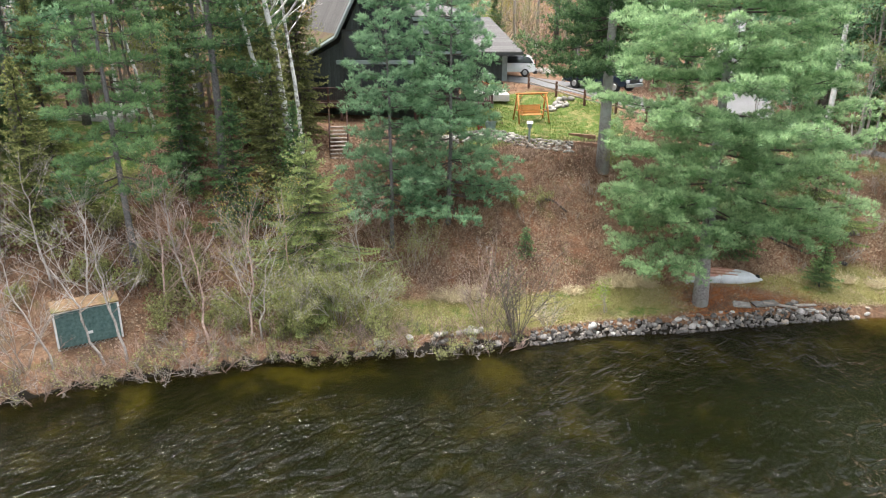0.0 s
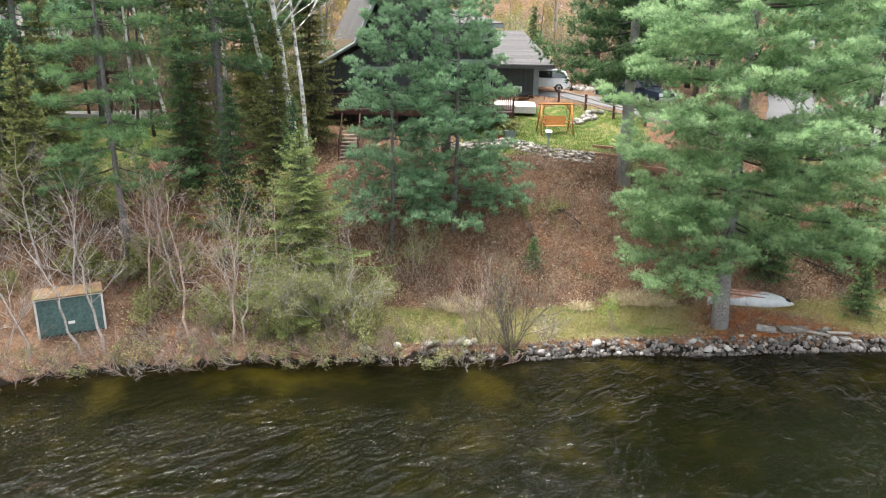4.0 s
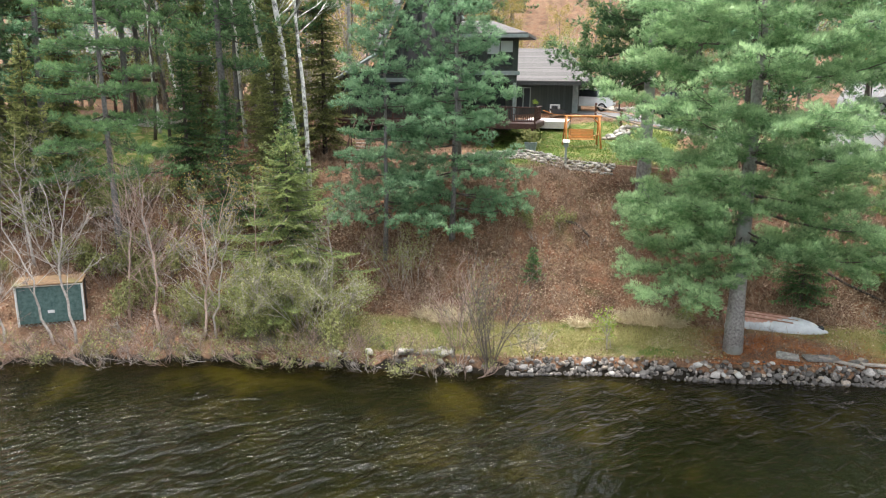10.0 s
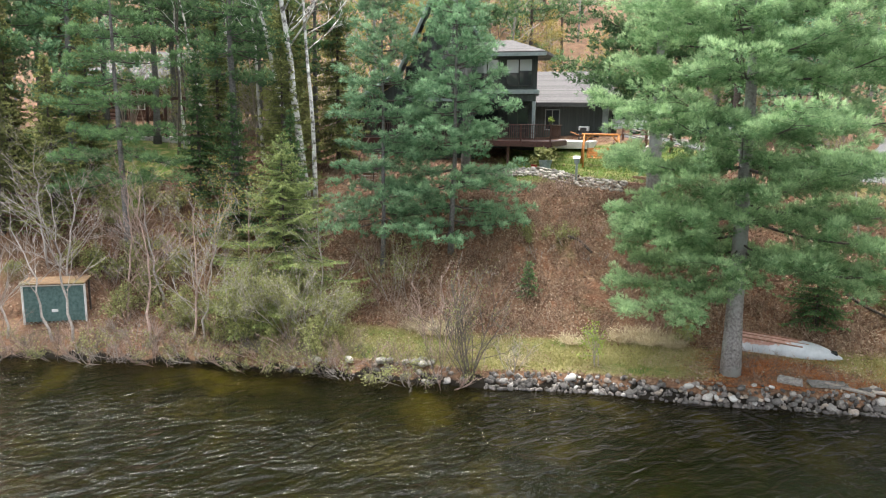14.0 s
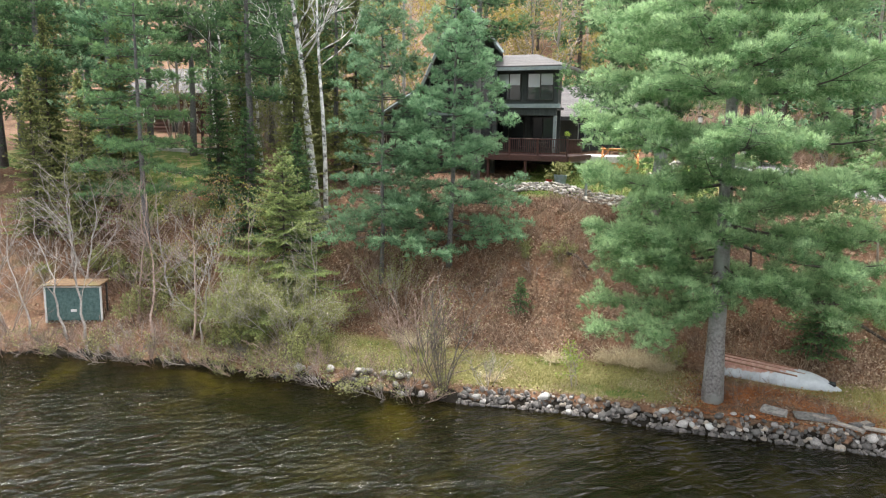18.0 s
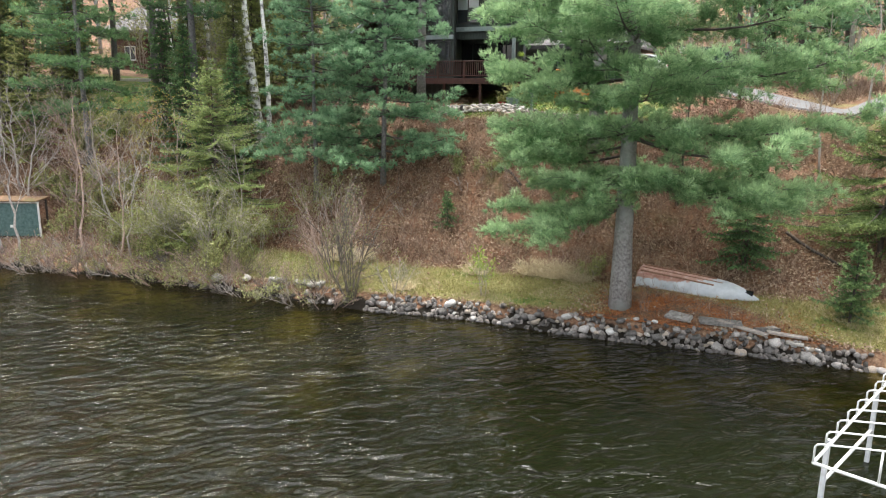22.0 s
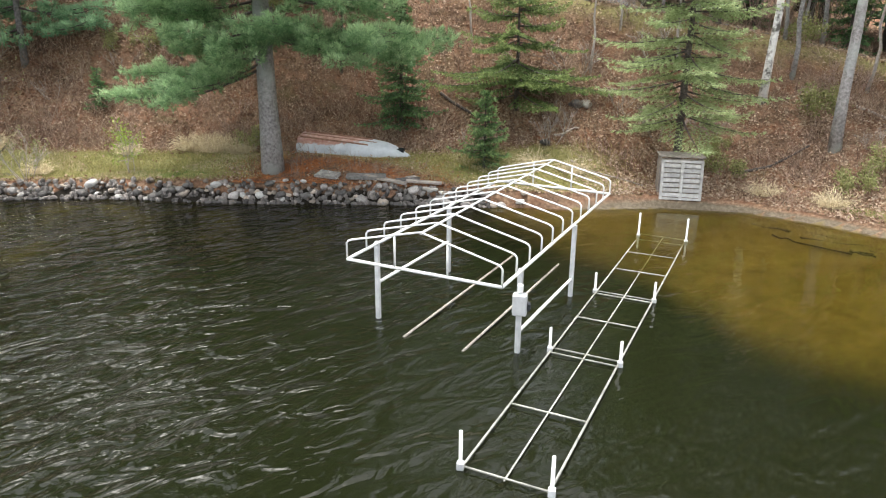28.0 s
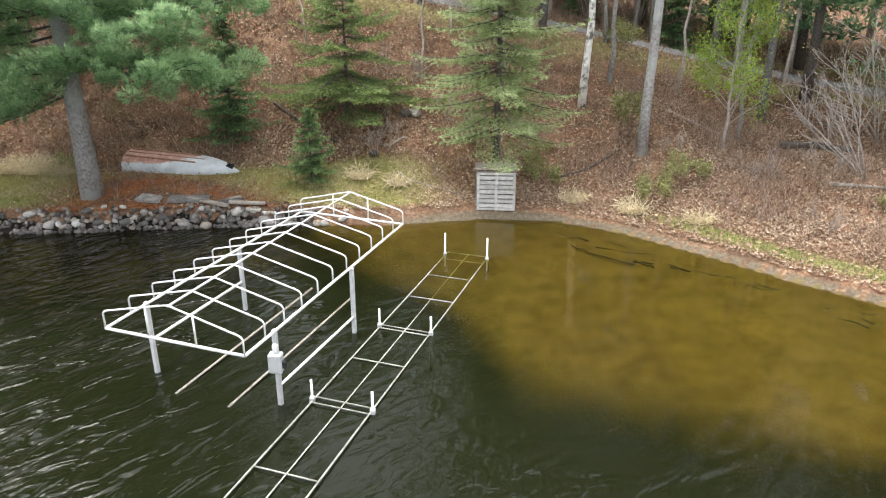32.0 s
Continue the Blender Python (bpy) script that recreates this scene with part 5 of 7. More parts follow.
for k in range(46):
    r = rng_of(700 + k)
    x = -19.0 + 21.6 * (k + r.uniform(0, 1)) / 46
    y = float(np.interp(x, SHORE_X, SHORE_Y)) + (r.uniform(-0.12, 0.25) if k % 4 else r.uniform(0.5, 1.6))
    if -17.2 < x < -13.6 and y > 26.4:
        y = float(np.interp(x, SHORE_X, SHORE_Y)) + 0.1
    shrub(on_ground(x, y), "low tangle of bare grey brush along the waterline" if k % 2 else "knee-high brown brush along the waterline", 7, r.uniform(0.8, 1.7), 720 + k, M_TWIG_DARK if k % 2 else M_TWIG_RED, M_LEAF_OLIVE if k % 5 == 0 else None, 1, spread=1.5 if k % 3 else 0.9, girth=0.013, kids=4)
for k in range(26):
    r = rng_of(800 + k)
    x, y = r.uniform(-15, 1.5), r.uniform(29.5, 36)
    shrub(on_ground(x, y), "thin brown brush on the slope", 8, r.uniform(1.0, 2.4), 820 + k, M_TWIG_RED if k % 2 else M_TWIG, M_LEAF_OLIVE if k % 4 == 0 else None, 2, spread=0.7, girth=0.010, kids=4)
for k in range(16):
    r = rng_of(860 + k)
    x, y = r.uniform(1.5, 11), r.uniform(34.6, 41)
    shrub(on_ground(x, y), "low twiggy brush on the leafy bank", 6, r.uniform(0.5, 1.1), 880 + k, M_TWIG_RED if k % 2 else M_TWIG, M_LEAF_OLIVE if k % 4 == 0 else None, 3, spread=0.9, girth=0.01, kids=4)
east_brush = [shrub(on_ground(24.6, 38.6), "low grey twiggy brush on the leafy bank", 9, 1.1, 871, M_TWIG, None, spread=0.9, girth=0.010, kids=4),
              shrub(on_ground(28.2, 38.4), "low brown twiggy brush on the leafy bank", 10, 0.9, 872, M_TWIG_RED, None, spread=1.1, girth=0.009, kids=4),
              shrub(on_ground(33.4, 35.6), "small leafing brush on the leafy bank", 7, 0.8, 873, M_TWIG_RED, M_LEAF_OLIVE, 3, spread=0.9, girth=0.008, kids=4)]
r = rng_of(874)
for ob in east_brush:
    ob["group"] = "bank brush"
for k in range(52):
    x = r.uniform(19, 43)
    y = float(np.interp(x, SHORE_X, SHORE_Y)) + r.uniform(2.6, 11)
    if on_road(x, y, ROAD)[0] < 2.3 or math.hypot(x - 20.6, y - 38) < 1.5:
        continue
    sc = r.uniform(0.6, 1.5)
    copy_thing(east_brush[k % 3], Matrix.Translation(on_ground(x, y)) @ Matrix.Rotation(r.uniform(0, 6.28), 4, "Z") @ Matrix.Diagonal((sc, sc, sc, 1)))
for k, (x, y, h, g) in enumerate(((24.9, 43.0, 9, 0.06), (26.0, 42.6, 10, 0.07), (19.6, 42.9, 8, 0.05), (27.6, 42.2, 9, 0.06), (33.6, 40.2, 9, 0.07), (30.9, 42.0, 10, 0.08), (38.4, 41.6, 9, 0.08), (25.2, 48.4, 10, 0.08), (29.0, 48.8, 11, 0.09), (33.4, 49.0, 10, 0.09), (18.2, 41.2, 7, 0.05))):
    birch(on_ground(x, y), "slim bare grey trunk by the driveway", h, g, 1200 + k, (0.3 * math.sin(k * 2.3), 0.2), M_BARK if k % 2 else M_TWIG, None, "sapling", kids=8, low=0.35, depth=0)
thicket = shrub(on_ground(36.0, 50.0), "leafing thicket bush at the edge of the wood", 8, 3.2, 861, M_TWIG, M_LEAF_OLIVE, 9, spread=0.6, girth=0.022, depth=1, kids=5, leaf_size=0.05, scatter=0.12)
brush = shrub(on_ground(31.0, 49.5), "bare brown thicket at the edge of the wood", 11, 2.6, 862, M_TWIG_RED, None, spread=0.7, girth=0.02, depth=1, kids=6)
for ob in (thicket, brush):
    ob["group"] = "wood-edge thickets"
r = rng_of(863)
for k in range(46):
    if k < 24:
        x, y = r.uniform(26, 60), r.uniform(48, 64)
    elif k < 34:
        x, y = r.uniform(-28, -9), r.uniform(42, 50)
    else:
        x, y = r.uniform(-14, 18), r.uniform(65, 76)
    if min(on_road(x, y, ROAD)[0], on_road(x, y, ROAD_UP)[0]) < 4 or (-16 < x < 6 and y < 65) or math.hypot(x - 27.6, y - 61.5) < 4:
        continue
    sc = r.uniform(0.7, 1.4)
    copy_thing(thicket if k % 2 else brush, Matrix.Translation(on_ground(x, y)) @ Matrix.Rotation(r.uniform(0, 6.28), 4, "Z") @ Matrix.Diagonal((sc, sc, sc, 1)))


for k, (x, y, sc) in enumerate(((24.8, 49.0, 0.7), (27.2, 50.2, 0.9), (29.4, 52.6, 1.0), (18.2, 50.2, 0.7), (19.4, 53.6, 0.9), (31.5, 48.0, 0.8), (16.4, 52.0, 0.6), (-2.0, 66.0, 1.0), (2.6, 68.0, 1.1), (6.0, 67.6, 0.9), (-5.4, 66.0, 1.2), (14.6, 58.8, 0.9), (17.4, 57.6, 0.9), (33.0, 52.0, 1.0), (10.6, 67.4, 1.0), (15.4, 64.0, 1.1))):
    copy_thing(thicket if k % 3 == 0 else brush, Matrix.Translation(on_ground(x, y)) @ Matrix.Rotation(k * 1.9, 4, "Z") @ Matrix.Diagonal((sc, sc, sc, 1)))
for k, (x, y, h) in enumerate(((26.4, 49.6, 5.0), (30.6, 50.4, 6.0), (17.6, 52.6, 4.5), (35.0, 47.6, 5.0), (13.4, 65.0, 6.5), (-3.0, 65.0, 6.0), (4.6, 69.4, 6.0))):
    spruce(on_ground(x, y), "young dark spruce behind the driveway", h, 0.3, h * 0.3, 0.08, 1400 + k, count=4, gap=0.34, whorl=0.36, wide=0.03, needle=0.16)


# tangles hanging over the western waterline, and low growth on the slope behind it
tangles = [shrub(on_ground(-17.8, 24.25), "grey twig tangle hanging over the water", 11, 1.1, 1501, M_TWIG, None, spread=2.4, girth=0.016, kids=4),
           shrub(on_ground(-9.2, 27.45), "brown twig tangle hanging over the water", 11, 1.0, 1502, M_TWIG_RED, None, spread=2.8, girth=0.014, kids=4),
           shrub(on_ground(-5.2, 28.2), "leafing twig tangle hanging over the water", 9, 0.9, 1503, M_TWIG_DARK, M_LEAF_OLIVE, 1, spread=2.2, girth=0.013, kids=4)]
low_growth = [shrub(on_ground(-9.0, 31.6), "knee-high olive shrub on the slope", 7, 1.1, 1504, M_TWIG_DARK, M_LEAF_OLIVE, 4, spread=0.9, girth=0.012, kids=4),
              shrub(on_ground(-13.0, 30.8), "knee-high dark olive shrub on the slope", 7, 0.9, 1505, M_TWIG_DARK, M_CEDAR, 3, spread=0.9, girth=0.012, kids=4)]
for ob in tangles:
    ob["group"] = "waterline tangles"
for ob in low_growth:
    ob["group"] = "low slope shrubs"
r = rng_of(1506)
for k in range(34):
    x = -19.0 + 22.0 * (k + r.uniform(0, 1)) / 34
    sc = r.uniform(0.7, 1.2)
    copy_thing(tangles[int(r.integers(3))], Matrix.Translation(on_ground(x, float(np.interp(x, SHORE_X, SHORE_Y)) + r.uniform(-0.1, 0.2), 0.02)) @ Matrix.Rotation(r.uniform(0, 6.28), 4, "Z") @ Matrix.Diagonal((sc, sc, sc, 1)))
for k in range(30):
    x, y, sc = r.uniform(-18, -2.5), r.uniform(28.6, 35.0), r.uniform(0.7, 1.5)
    if -17.6 < x < -13.2 and y < 30:
        continue
    copy_thing(low_growth[k % 2], Matrix.Translation(on_ground(x, y)) @ Matrix.Rotation(r.uniform(0, 6.28), 4, "Z") @ Matrix.Diagonal((sc, sc, sc, 1)))
for k in range(44):
    x, y, sc = r.uniform(-20, -4), r.uniform(27.6, 33.0), r.uniform(0.7, 1.4)
    if -17.6 < x < -13.2 and y < 30 or y < float(np.interp(x, SHORE_X, SHORE_Y)) + 0.5:
        continue
    copy_thing((low_growth[1], tangles[1], tangles[0])[k % 3], Matrix.Translation(on_ground(x, y)) @ Matrix.Rotation(r.uniform(0, 6.28), 4, "Z") @ Matrix.Diagonal((sc, sc, sc, 1)))
for k in range(16):
    x, y, sc = -27.0 + 18.0 * (k + r.uniform(0, 1)) / 16, r.uniform(44.5, 52), r.uniform(1.2, 1.9)
    copy_thing(thicket, Matrix.Translation(on_ground(x, y)) @ Matrix.Rotation(r.uniform(0, 6.28), 4, "Z") @ Matrix.Diagonal((sc, sc, sc, 1)))


# the wood behind: a few kinds, set out many times
def set_out(kinds, spots, group):
    for k, (x, y) in enumerate(spots):
        r = rng_of(900 + k + len(group))
        src = kinds[k % len(kinds)]
        s = r.uniform(0.8, 1.2)
        copy_thing(src, Matrix.Translation(on_ground(x, y, -0.1)) @ Matrix.Rotation(r.uniform(0, 6.28), 4, "Z") @ Matrix.Diagonal((s, s, s * r.uniform(0.92, 1.08), 1)))


far_pine = pine(on_ground(13.5, 66), "tall pine in the wood behind the house", 19, 5, 3.6, 0.25, 81, M_PINE_DARK, M_BARK_DARK, name="forest_pine", rich=10, whorl=1.2, tuft=4, needle=0.38, wide=0.07, density=0.72, puff=3, clump=0.36, inner=0.14)
far_pine2 = pine(on_ground(-21, 52), "dense green pine in the wood behind the house", 17, 2.5, 3.8, 0.22, 82, M_PINE_BLUE, M_BARK_DARK, name="forest_pine", rich=10, whorl=1.2, tuft=4, needle=0.38, wide=0.07, density=0.72, puff=3, clump=0.36, inner=0.14)
far_birch = birch(on_ground(-5, 68), "tall hardwood with golden catkins behind the house", 17, 0.16, 83, (0.3, 0.2), M_BARK, M_LEAF_GOLD, "forest_birch", kids=16, low=0.2, depth=0, leaves=13, leaf_size=0.085)
far_maple = birch(on_ground(7, 72), "tall hardwood just leafing behind the house", 16, 0.15, 84, (-0.3, 0.2), M_TWIG, M_LEAF_OLIVE, "forest_maple", kids=16, low=0.15, depth=0, leaves=10, leaf_size=0.085)
for ob, g in ((far_pine, "forest pines"), (far_pine2, "forest pines"), (far_birch, "forest hardwoods"), (far_maple, "forest hardwoods")):
    ob["group"] = g
spots_p, spots_h = [], []
r = rng_of(99)
for k in range(900):
    x, y = r.uniform(-62, 80), r.uniform(30, 118)
    near = min(on_road(x, y, ROAD)[0], on_road(x, y, ROAD_UP)[0])
    if near < 4 or (-17 < x < 22 and y < 66) or (-30 < x <= -16 and y < 49) or (x <= -30 and 44 < y < 54 and x > -36) or (x >= 22 and y < 62 and x < 34) or (x >= 34 and y < 49) or (x > -17 and y < 47) or (-5 < x < 8):
        continue
    if any(math.hypot(x - a, y - b) < 4.2 for a, b in spots_p + spots_h):
        continue
    (spots_p if r.uniform(0, 1) < (0.22 if x < -10 else 0.36) else spots_h).append((x, y))
# From (27.8, 51.8) on, pines are added to block sky from the water's reflections.
set_out((far_pine, far_pine2), spots_p[:74] + [(10.6, 70.5), (16.2, 55.5), (13.6, 62.5), (18.6, 61.0), (16.0, 67.5), (27.8, 51.8), (31.0, 50.0), (34.2, 51.6), (37.4, 48.6), (41.2, 47.6), (45.5, 46.4), (49.0, 46.2), (29.6, 56.0), (35.8, 55.6), (40.0, 53.0), (44.0, 38.0), (39.0, 40.8), (25.6, 62.6), (48.0, 40.0)], "forest pines")
# (36.6, 42.6) to (42.5, 41.0): canopy added to shade the eastern bank.
set_out((far_birch, far_maple), spots_h[:76] + [(-19.5, 47.5), (-15.2, 46.5), (-23.0, 48.0), (-12.4, 47.5), (-27.5, 46.0), (-17.4, 50.0), (-9.8, 49.5), (-7.0, 68.5), (12.0, 66.0), (19.0, 56.5), (36.6, 42.6), (40.5, 47.0), (34.0, 48.0), (42.5, 41.0), (28.0, 47.6), (38.5, 52.0), (30.5, 56.5), (20.4, 60.5), (21.0, 67.0), (32.5, 62.0)], "forest hardwoods")


# golden hardwoods and a fresh green bush close behind the house
gold = birch(on_ground(-12.5, 60.0), "hardwood thick with golden-green catkins behind the house", 12, 0.14, 1700, (0.3, 0.2), M_BARK_MID, M_LEAF_GOLD, "golden_hardwood", kids=26, low=0.12, depth=1, leaves=6, leaf_size=0.09)
gold["group"] = "golden hardwoods"
for k, (x, y, sc) in enumerate(((-16.5, 57.5, 0.9), (-9.5, 63.5, 1.1), (-15.0, 64.0, 1.15), (-19.5, 62.0, 1.0), (-6.0, 65.5, 1.1), (-12.0, 67.5, 1.2), (2.4, 68.0, 0.62), (-1.5, 69.5, 0.66), (5.2, 72.0, 0.6), (-3.6, 76.0, 0.7), (12.5, 69.0, 1.1))):
    copy_thing(gold, Matrix.Translation(on_ground(x, y)) @ Matrix.Rotation(k * 2.3, 4, "Z") @ Matrix.Diagonal((sc, sc, sc, 1)))
shrub(on_ground(2.6, 65.8), "upright bush with fresh yellow-green leaves behind the garage", 12, 5.2, 1710, M_TWIG, M_LEAF_NEW, 4, spread=0.35, girth=0.025, kids=5)


# tall leafing hardwoods added along the eastern bank, unseen crowns keeping sky out of the water
for k, (x, y, h) in enumerate(((37.2, 40.0, 17), (41.5, 37.5, 18), (44.0, 33.0, 17), (35.6, 42.6, 18), (47.5, 35.5, 18), (28.2, 42.4, 17))):
    ob = birch(on_ground(x, y), "added tall grey hardwood on the eastern bank, leafing crown blocking sky", h, 0.17, 1600 + k, (0.4 * math.sin(k * 1.9), 0.3), M_BARK_MID, M_LEAF_OLIVE if k % 2 else M_LEAF_GOLD, "hardwood", kids=18, low=0.4, depth=1, leaves=9, leaf_size=0.12)
    ob["group"] = "eastern hardwoods"


# enlarged pines added over the driveway to block sky from the water, and scrub on the hill behind the house
for k, (x, y, sc) in enumerate(((25.6, 48.6, 1.35), (37.4, 49.4, 1.3), (42.0, 50.0, 1.35), (31.6, 53.0, 1.4), (46.0, 42.0, 1.3))):
    copy_thing(far_pine if k % 2 else far_pine2, Matrix.Translation(on_ground(x, y, -0.1)) @ Matrix.Rotation(k * 1.7, 4, "Z") @ Matrix.Diagonal((sc, sc, sc, 1)))
r = rng_of(1720)
for k in range(46):
    x, y, sc = r.uniform(-8, 20), r.uniform(65.5, 84), r.uniform(0.7, 1.4)
    if min(on_road(x, y, ROAD)[0], on_road(x, y, ROAD_UP)[0]) < 4 or 3 < x < 12 and y < 67:
        continue
    copy_thing(thicket if k % 2 else brush, Matrix.Translation(on_ground(x, y)) @ Matrix.Rotation(r.uniform(0, 6.28), 4, "Z") @ Matrix.Diagonal((sc, sc, sc, 1)))


# ---- boat lift ----
def rod(name, pts, radius, mat, parent, label="", sides=8):
    return part(name, tube_mesh(name, [(pts, radius)], sides), mat, parent, label)


def make_lift():
    lift = thing("boat_lift", (20.94, 24.05, 0), "empty white boat lift with bare canopy frame in shallow water", "boat lift")
    # own axes: u across, v along the canopy, from the outer western rim corner
    o, uu, vv = Vector((19.30, 21.82, 0)), Vector((2.97, -0.78, 0)), Vector((1.84, 7.115, 0))
    base = Vector((20.94, 24.05, 0))

    def at(a, b, z):
        return tuple(o + uu * a + vv * b + Vector((0, 0, z)) - base)
    rim, shoulder, top = 1.67, 2.05, 2.40
    for a in (0, 1):
        rod("rim_rail", [at(a, 0, rim), at(a, 1, rim)], 0.031, M_WHITE, lift)
    for b in (0, 1):
        rod("end_rail", [at(0, b, rim), at(1, b, rim)], 0.031, M_WHITE, lift)
        for a in (0.33, 0.67):
            rod("end_strut", [at(a, b, rim), at(a, b, shoulder + (top - shoulder) * 0.6)], 0.02, M_WHITE, lift)
    rod("ridge_rail", [at(0.5, 0.0, top - 0.02), at(0.5, 1, top - 0.02)], 0.022, M_WHITE, lift)
    for k in range(12):
        b = k / 11
        pts = [at(0, b, rim), at(0, b, shoulder - 0.07), at(0.012, b, shoulder - 0.02), at(0.035, b, shoulder + 0.01), at(0.48, b, top - 0.01), at(0.5, b, top), at(0.52, b, top - 0.01), at(0.965, b, shoulder + 0.01), at(0.988, b, shoulder - 0.02), at(1, b, shoulder - 0.07), at(1, b, rim)]
        rod("hoop", pts, 0.0185, M_WHITE, lift)
    legs = {"a": (19.51, 23.0), "b": (22.48, 22.06), "c": (23.34, 25.11), "d": (20.37, 26.05)}
    P = {k: Vector((x, y, 0)) - base for k, (x, y) in legs.items()}
    for k, p in P.items():
        part("leg", one_box((-0.045, -0.045, -1.3), (0.045, 0.045, 1.66), 0.008, Matrix.Translation(p) @ Matrix.Rotation(radians(-14.7), 4, "Z")), M_ALU, lift)
        part("foot_pad", one_box((-0.2, -0.2, -1.4), (0.2, 0.2, -1.3), 0.02, Matrix.Translation(p)), M_ALU, lift)

    def beam(p, q, z0, z1, r=0.04, name="side_beam"):
        rod(name, [tuple(p + Vector((0, 0, z0))), tuple(q + Vector((0, 0, z1)))], r, M_WHITE, lift, sides=4)
    beam(P["a"], P["d"], 0.78, 0.78)
    beam(P["b"], P["c"], 0.42, 0.42)
    beam(P["a"], P["b"], -0.95, -0.95, 0.05, "cross_beam")
    beam(P["d"], P["c"], -0.95, -0.95, 0.05, "cross_beam")
    for n, f in (((20.25, 22.23, 0.0), (21.83, 27.04, 0.2)), ((21.48, 21.87, 0.0), (22.99, 26.63, 0.2))):
        rod("bunk", [tuple(Vector(n) - base), tuple(Vector(f) - base)], 0.032, M_GREYWOOD, lift, "weathered wooden bunk beam", 4)
    w = P["b"]
    winch = part("winch_box", one_box((-0.13, -0.12, 0.82), (0.13, 0.08, 1.22), 0.02, Matrix.Translation(w + Vector((0.02, -0.1, 0)))), M_ALU, lift, "grey winch housing")
    part("motor", one_box((0.12, -0.08, 0.9), (0.2, 0.04, 1.08), 0.03, Matrix.Translation(w + Vector((0.02, -0.1, 0)))), M_BLACK, winch, "black winch motor")
    part("pulley", one_box((-0.05, -0.05, 1.24), (0.05, 0.05, 1.4), 0.02, Matrix.Translation(w + Vector((0.02, -0.1, 0)))), M_WHITE, winch)
    return lift


make_lift()


def make_dock():
    d = thing("floating_dock", (22.12, 18.28, 0), "bare white metal dock frame lying at the water surface", "dock")
    u = Vector((3.22, 12.9, 0)).normalized()
    s = Vector((u.y, -u.x, 0))
    L, W = 12.6, 1.25

    def at(v, w, dz=0.0):
        z = 0.06 - 0.085 * (v / L) ** 1.5 + dz
        return tuple(u * v + s * w + Vector((0, 0, z)))
    for w in (0, W):
        rod("stringer", [at(v, w) for v in np.linspace(0, L, 8)], 0.02, M_DOCK, d, sides=6)
    rod("stringer", [at(v, W / 2, -0.02) for v in np.linspace(0, L, 8)], 0.015, M_DOCK, d, sides=6)
    for v in (0.03, 1.9, 3.95, 4.15, 5.8, 7.3, 7.45, 9.2, 10.7, 12.0, 12.55):
        rod("cross_bar", [at(v, 0), at(v, W)], 0.015, M_DOCK, d, sides=6)
    for v in (0.03, 4.05, 7.4, 12.35):
        for w in (-0.03, W + 0.03):
            top = 0.68 if v > 12 else 0.55 if v < 1 else 0.45
            rod("dock_post", [at(v, w, -1.2 - 0.0 * v), at(v, w, top)], 0.026, M_WHITE, d)
            part("bracket", one_box((-0.05, -0.05, -0.06), (0.05, 0.05, 0.06), 0.01, Matrix.Translation(at(v, w))), M_ALU, d)
    return d


make_dock()


def make_panel():
    p = thing("dock_section", (26.55, 33.86, ground_at(26.55, 33.9) - 0.02), "greyish-white slatted dock section standing on end against a wooden crate", "dock section", turn=1)
    lean = Matrix.Rotation(radians(-8), 4, "X")
    for x in (-0.62, 0.0, 0.62):
        w = 0.045 if x else 0.05
        part("stile", one_box((x - w, -0.05, 0), (x + w, 0.02, 1.3), 0.008, lean), M_PANEL, p)
    for z in (0.0, 1.22):
        part("rail", one_box((-0.66, -0.045, z), (0.66, 0.015, z + 0.08), 0.006, lean), M_PANEL, p)
    for k in range(7):
        z = 0.1 + k * 0.16
        part("slat", one_box((-0.58, -0.03, z), (0.58, 0.0, z + 0.125), 0.004, lean), M_PANEL, p)
    c = thing("wooden_crate", (26.52, 34.38, ground_at(26.5, 34.2) - 0.05), "weathered grey wooden crate behind the white panel", "crate", turn=1)
    for x in (-0.66, 0.66):
        part("side", one_box((x - 0.03, -0.25, 0), (x + 0.03, 0.5, 1.3), 0.006), M_GREYWOOD, c)
    for k in range(6):
        part("plank", one_box((-0.63, -0.22, 0.02 + k * 0.21), (0.63, -0.18, 0.2 + k * 0.21), 0.004), M_GREYWOOD, c)
    part("lid", one_box((-0.73, -0.3, 1.3), (0.73, 0.52, 1.36), 0.008), M_GREYWOOD, c)
    return p


make_panel()


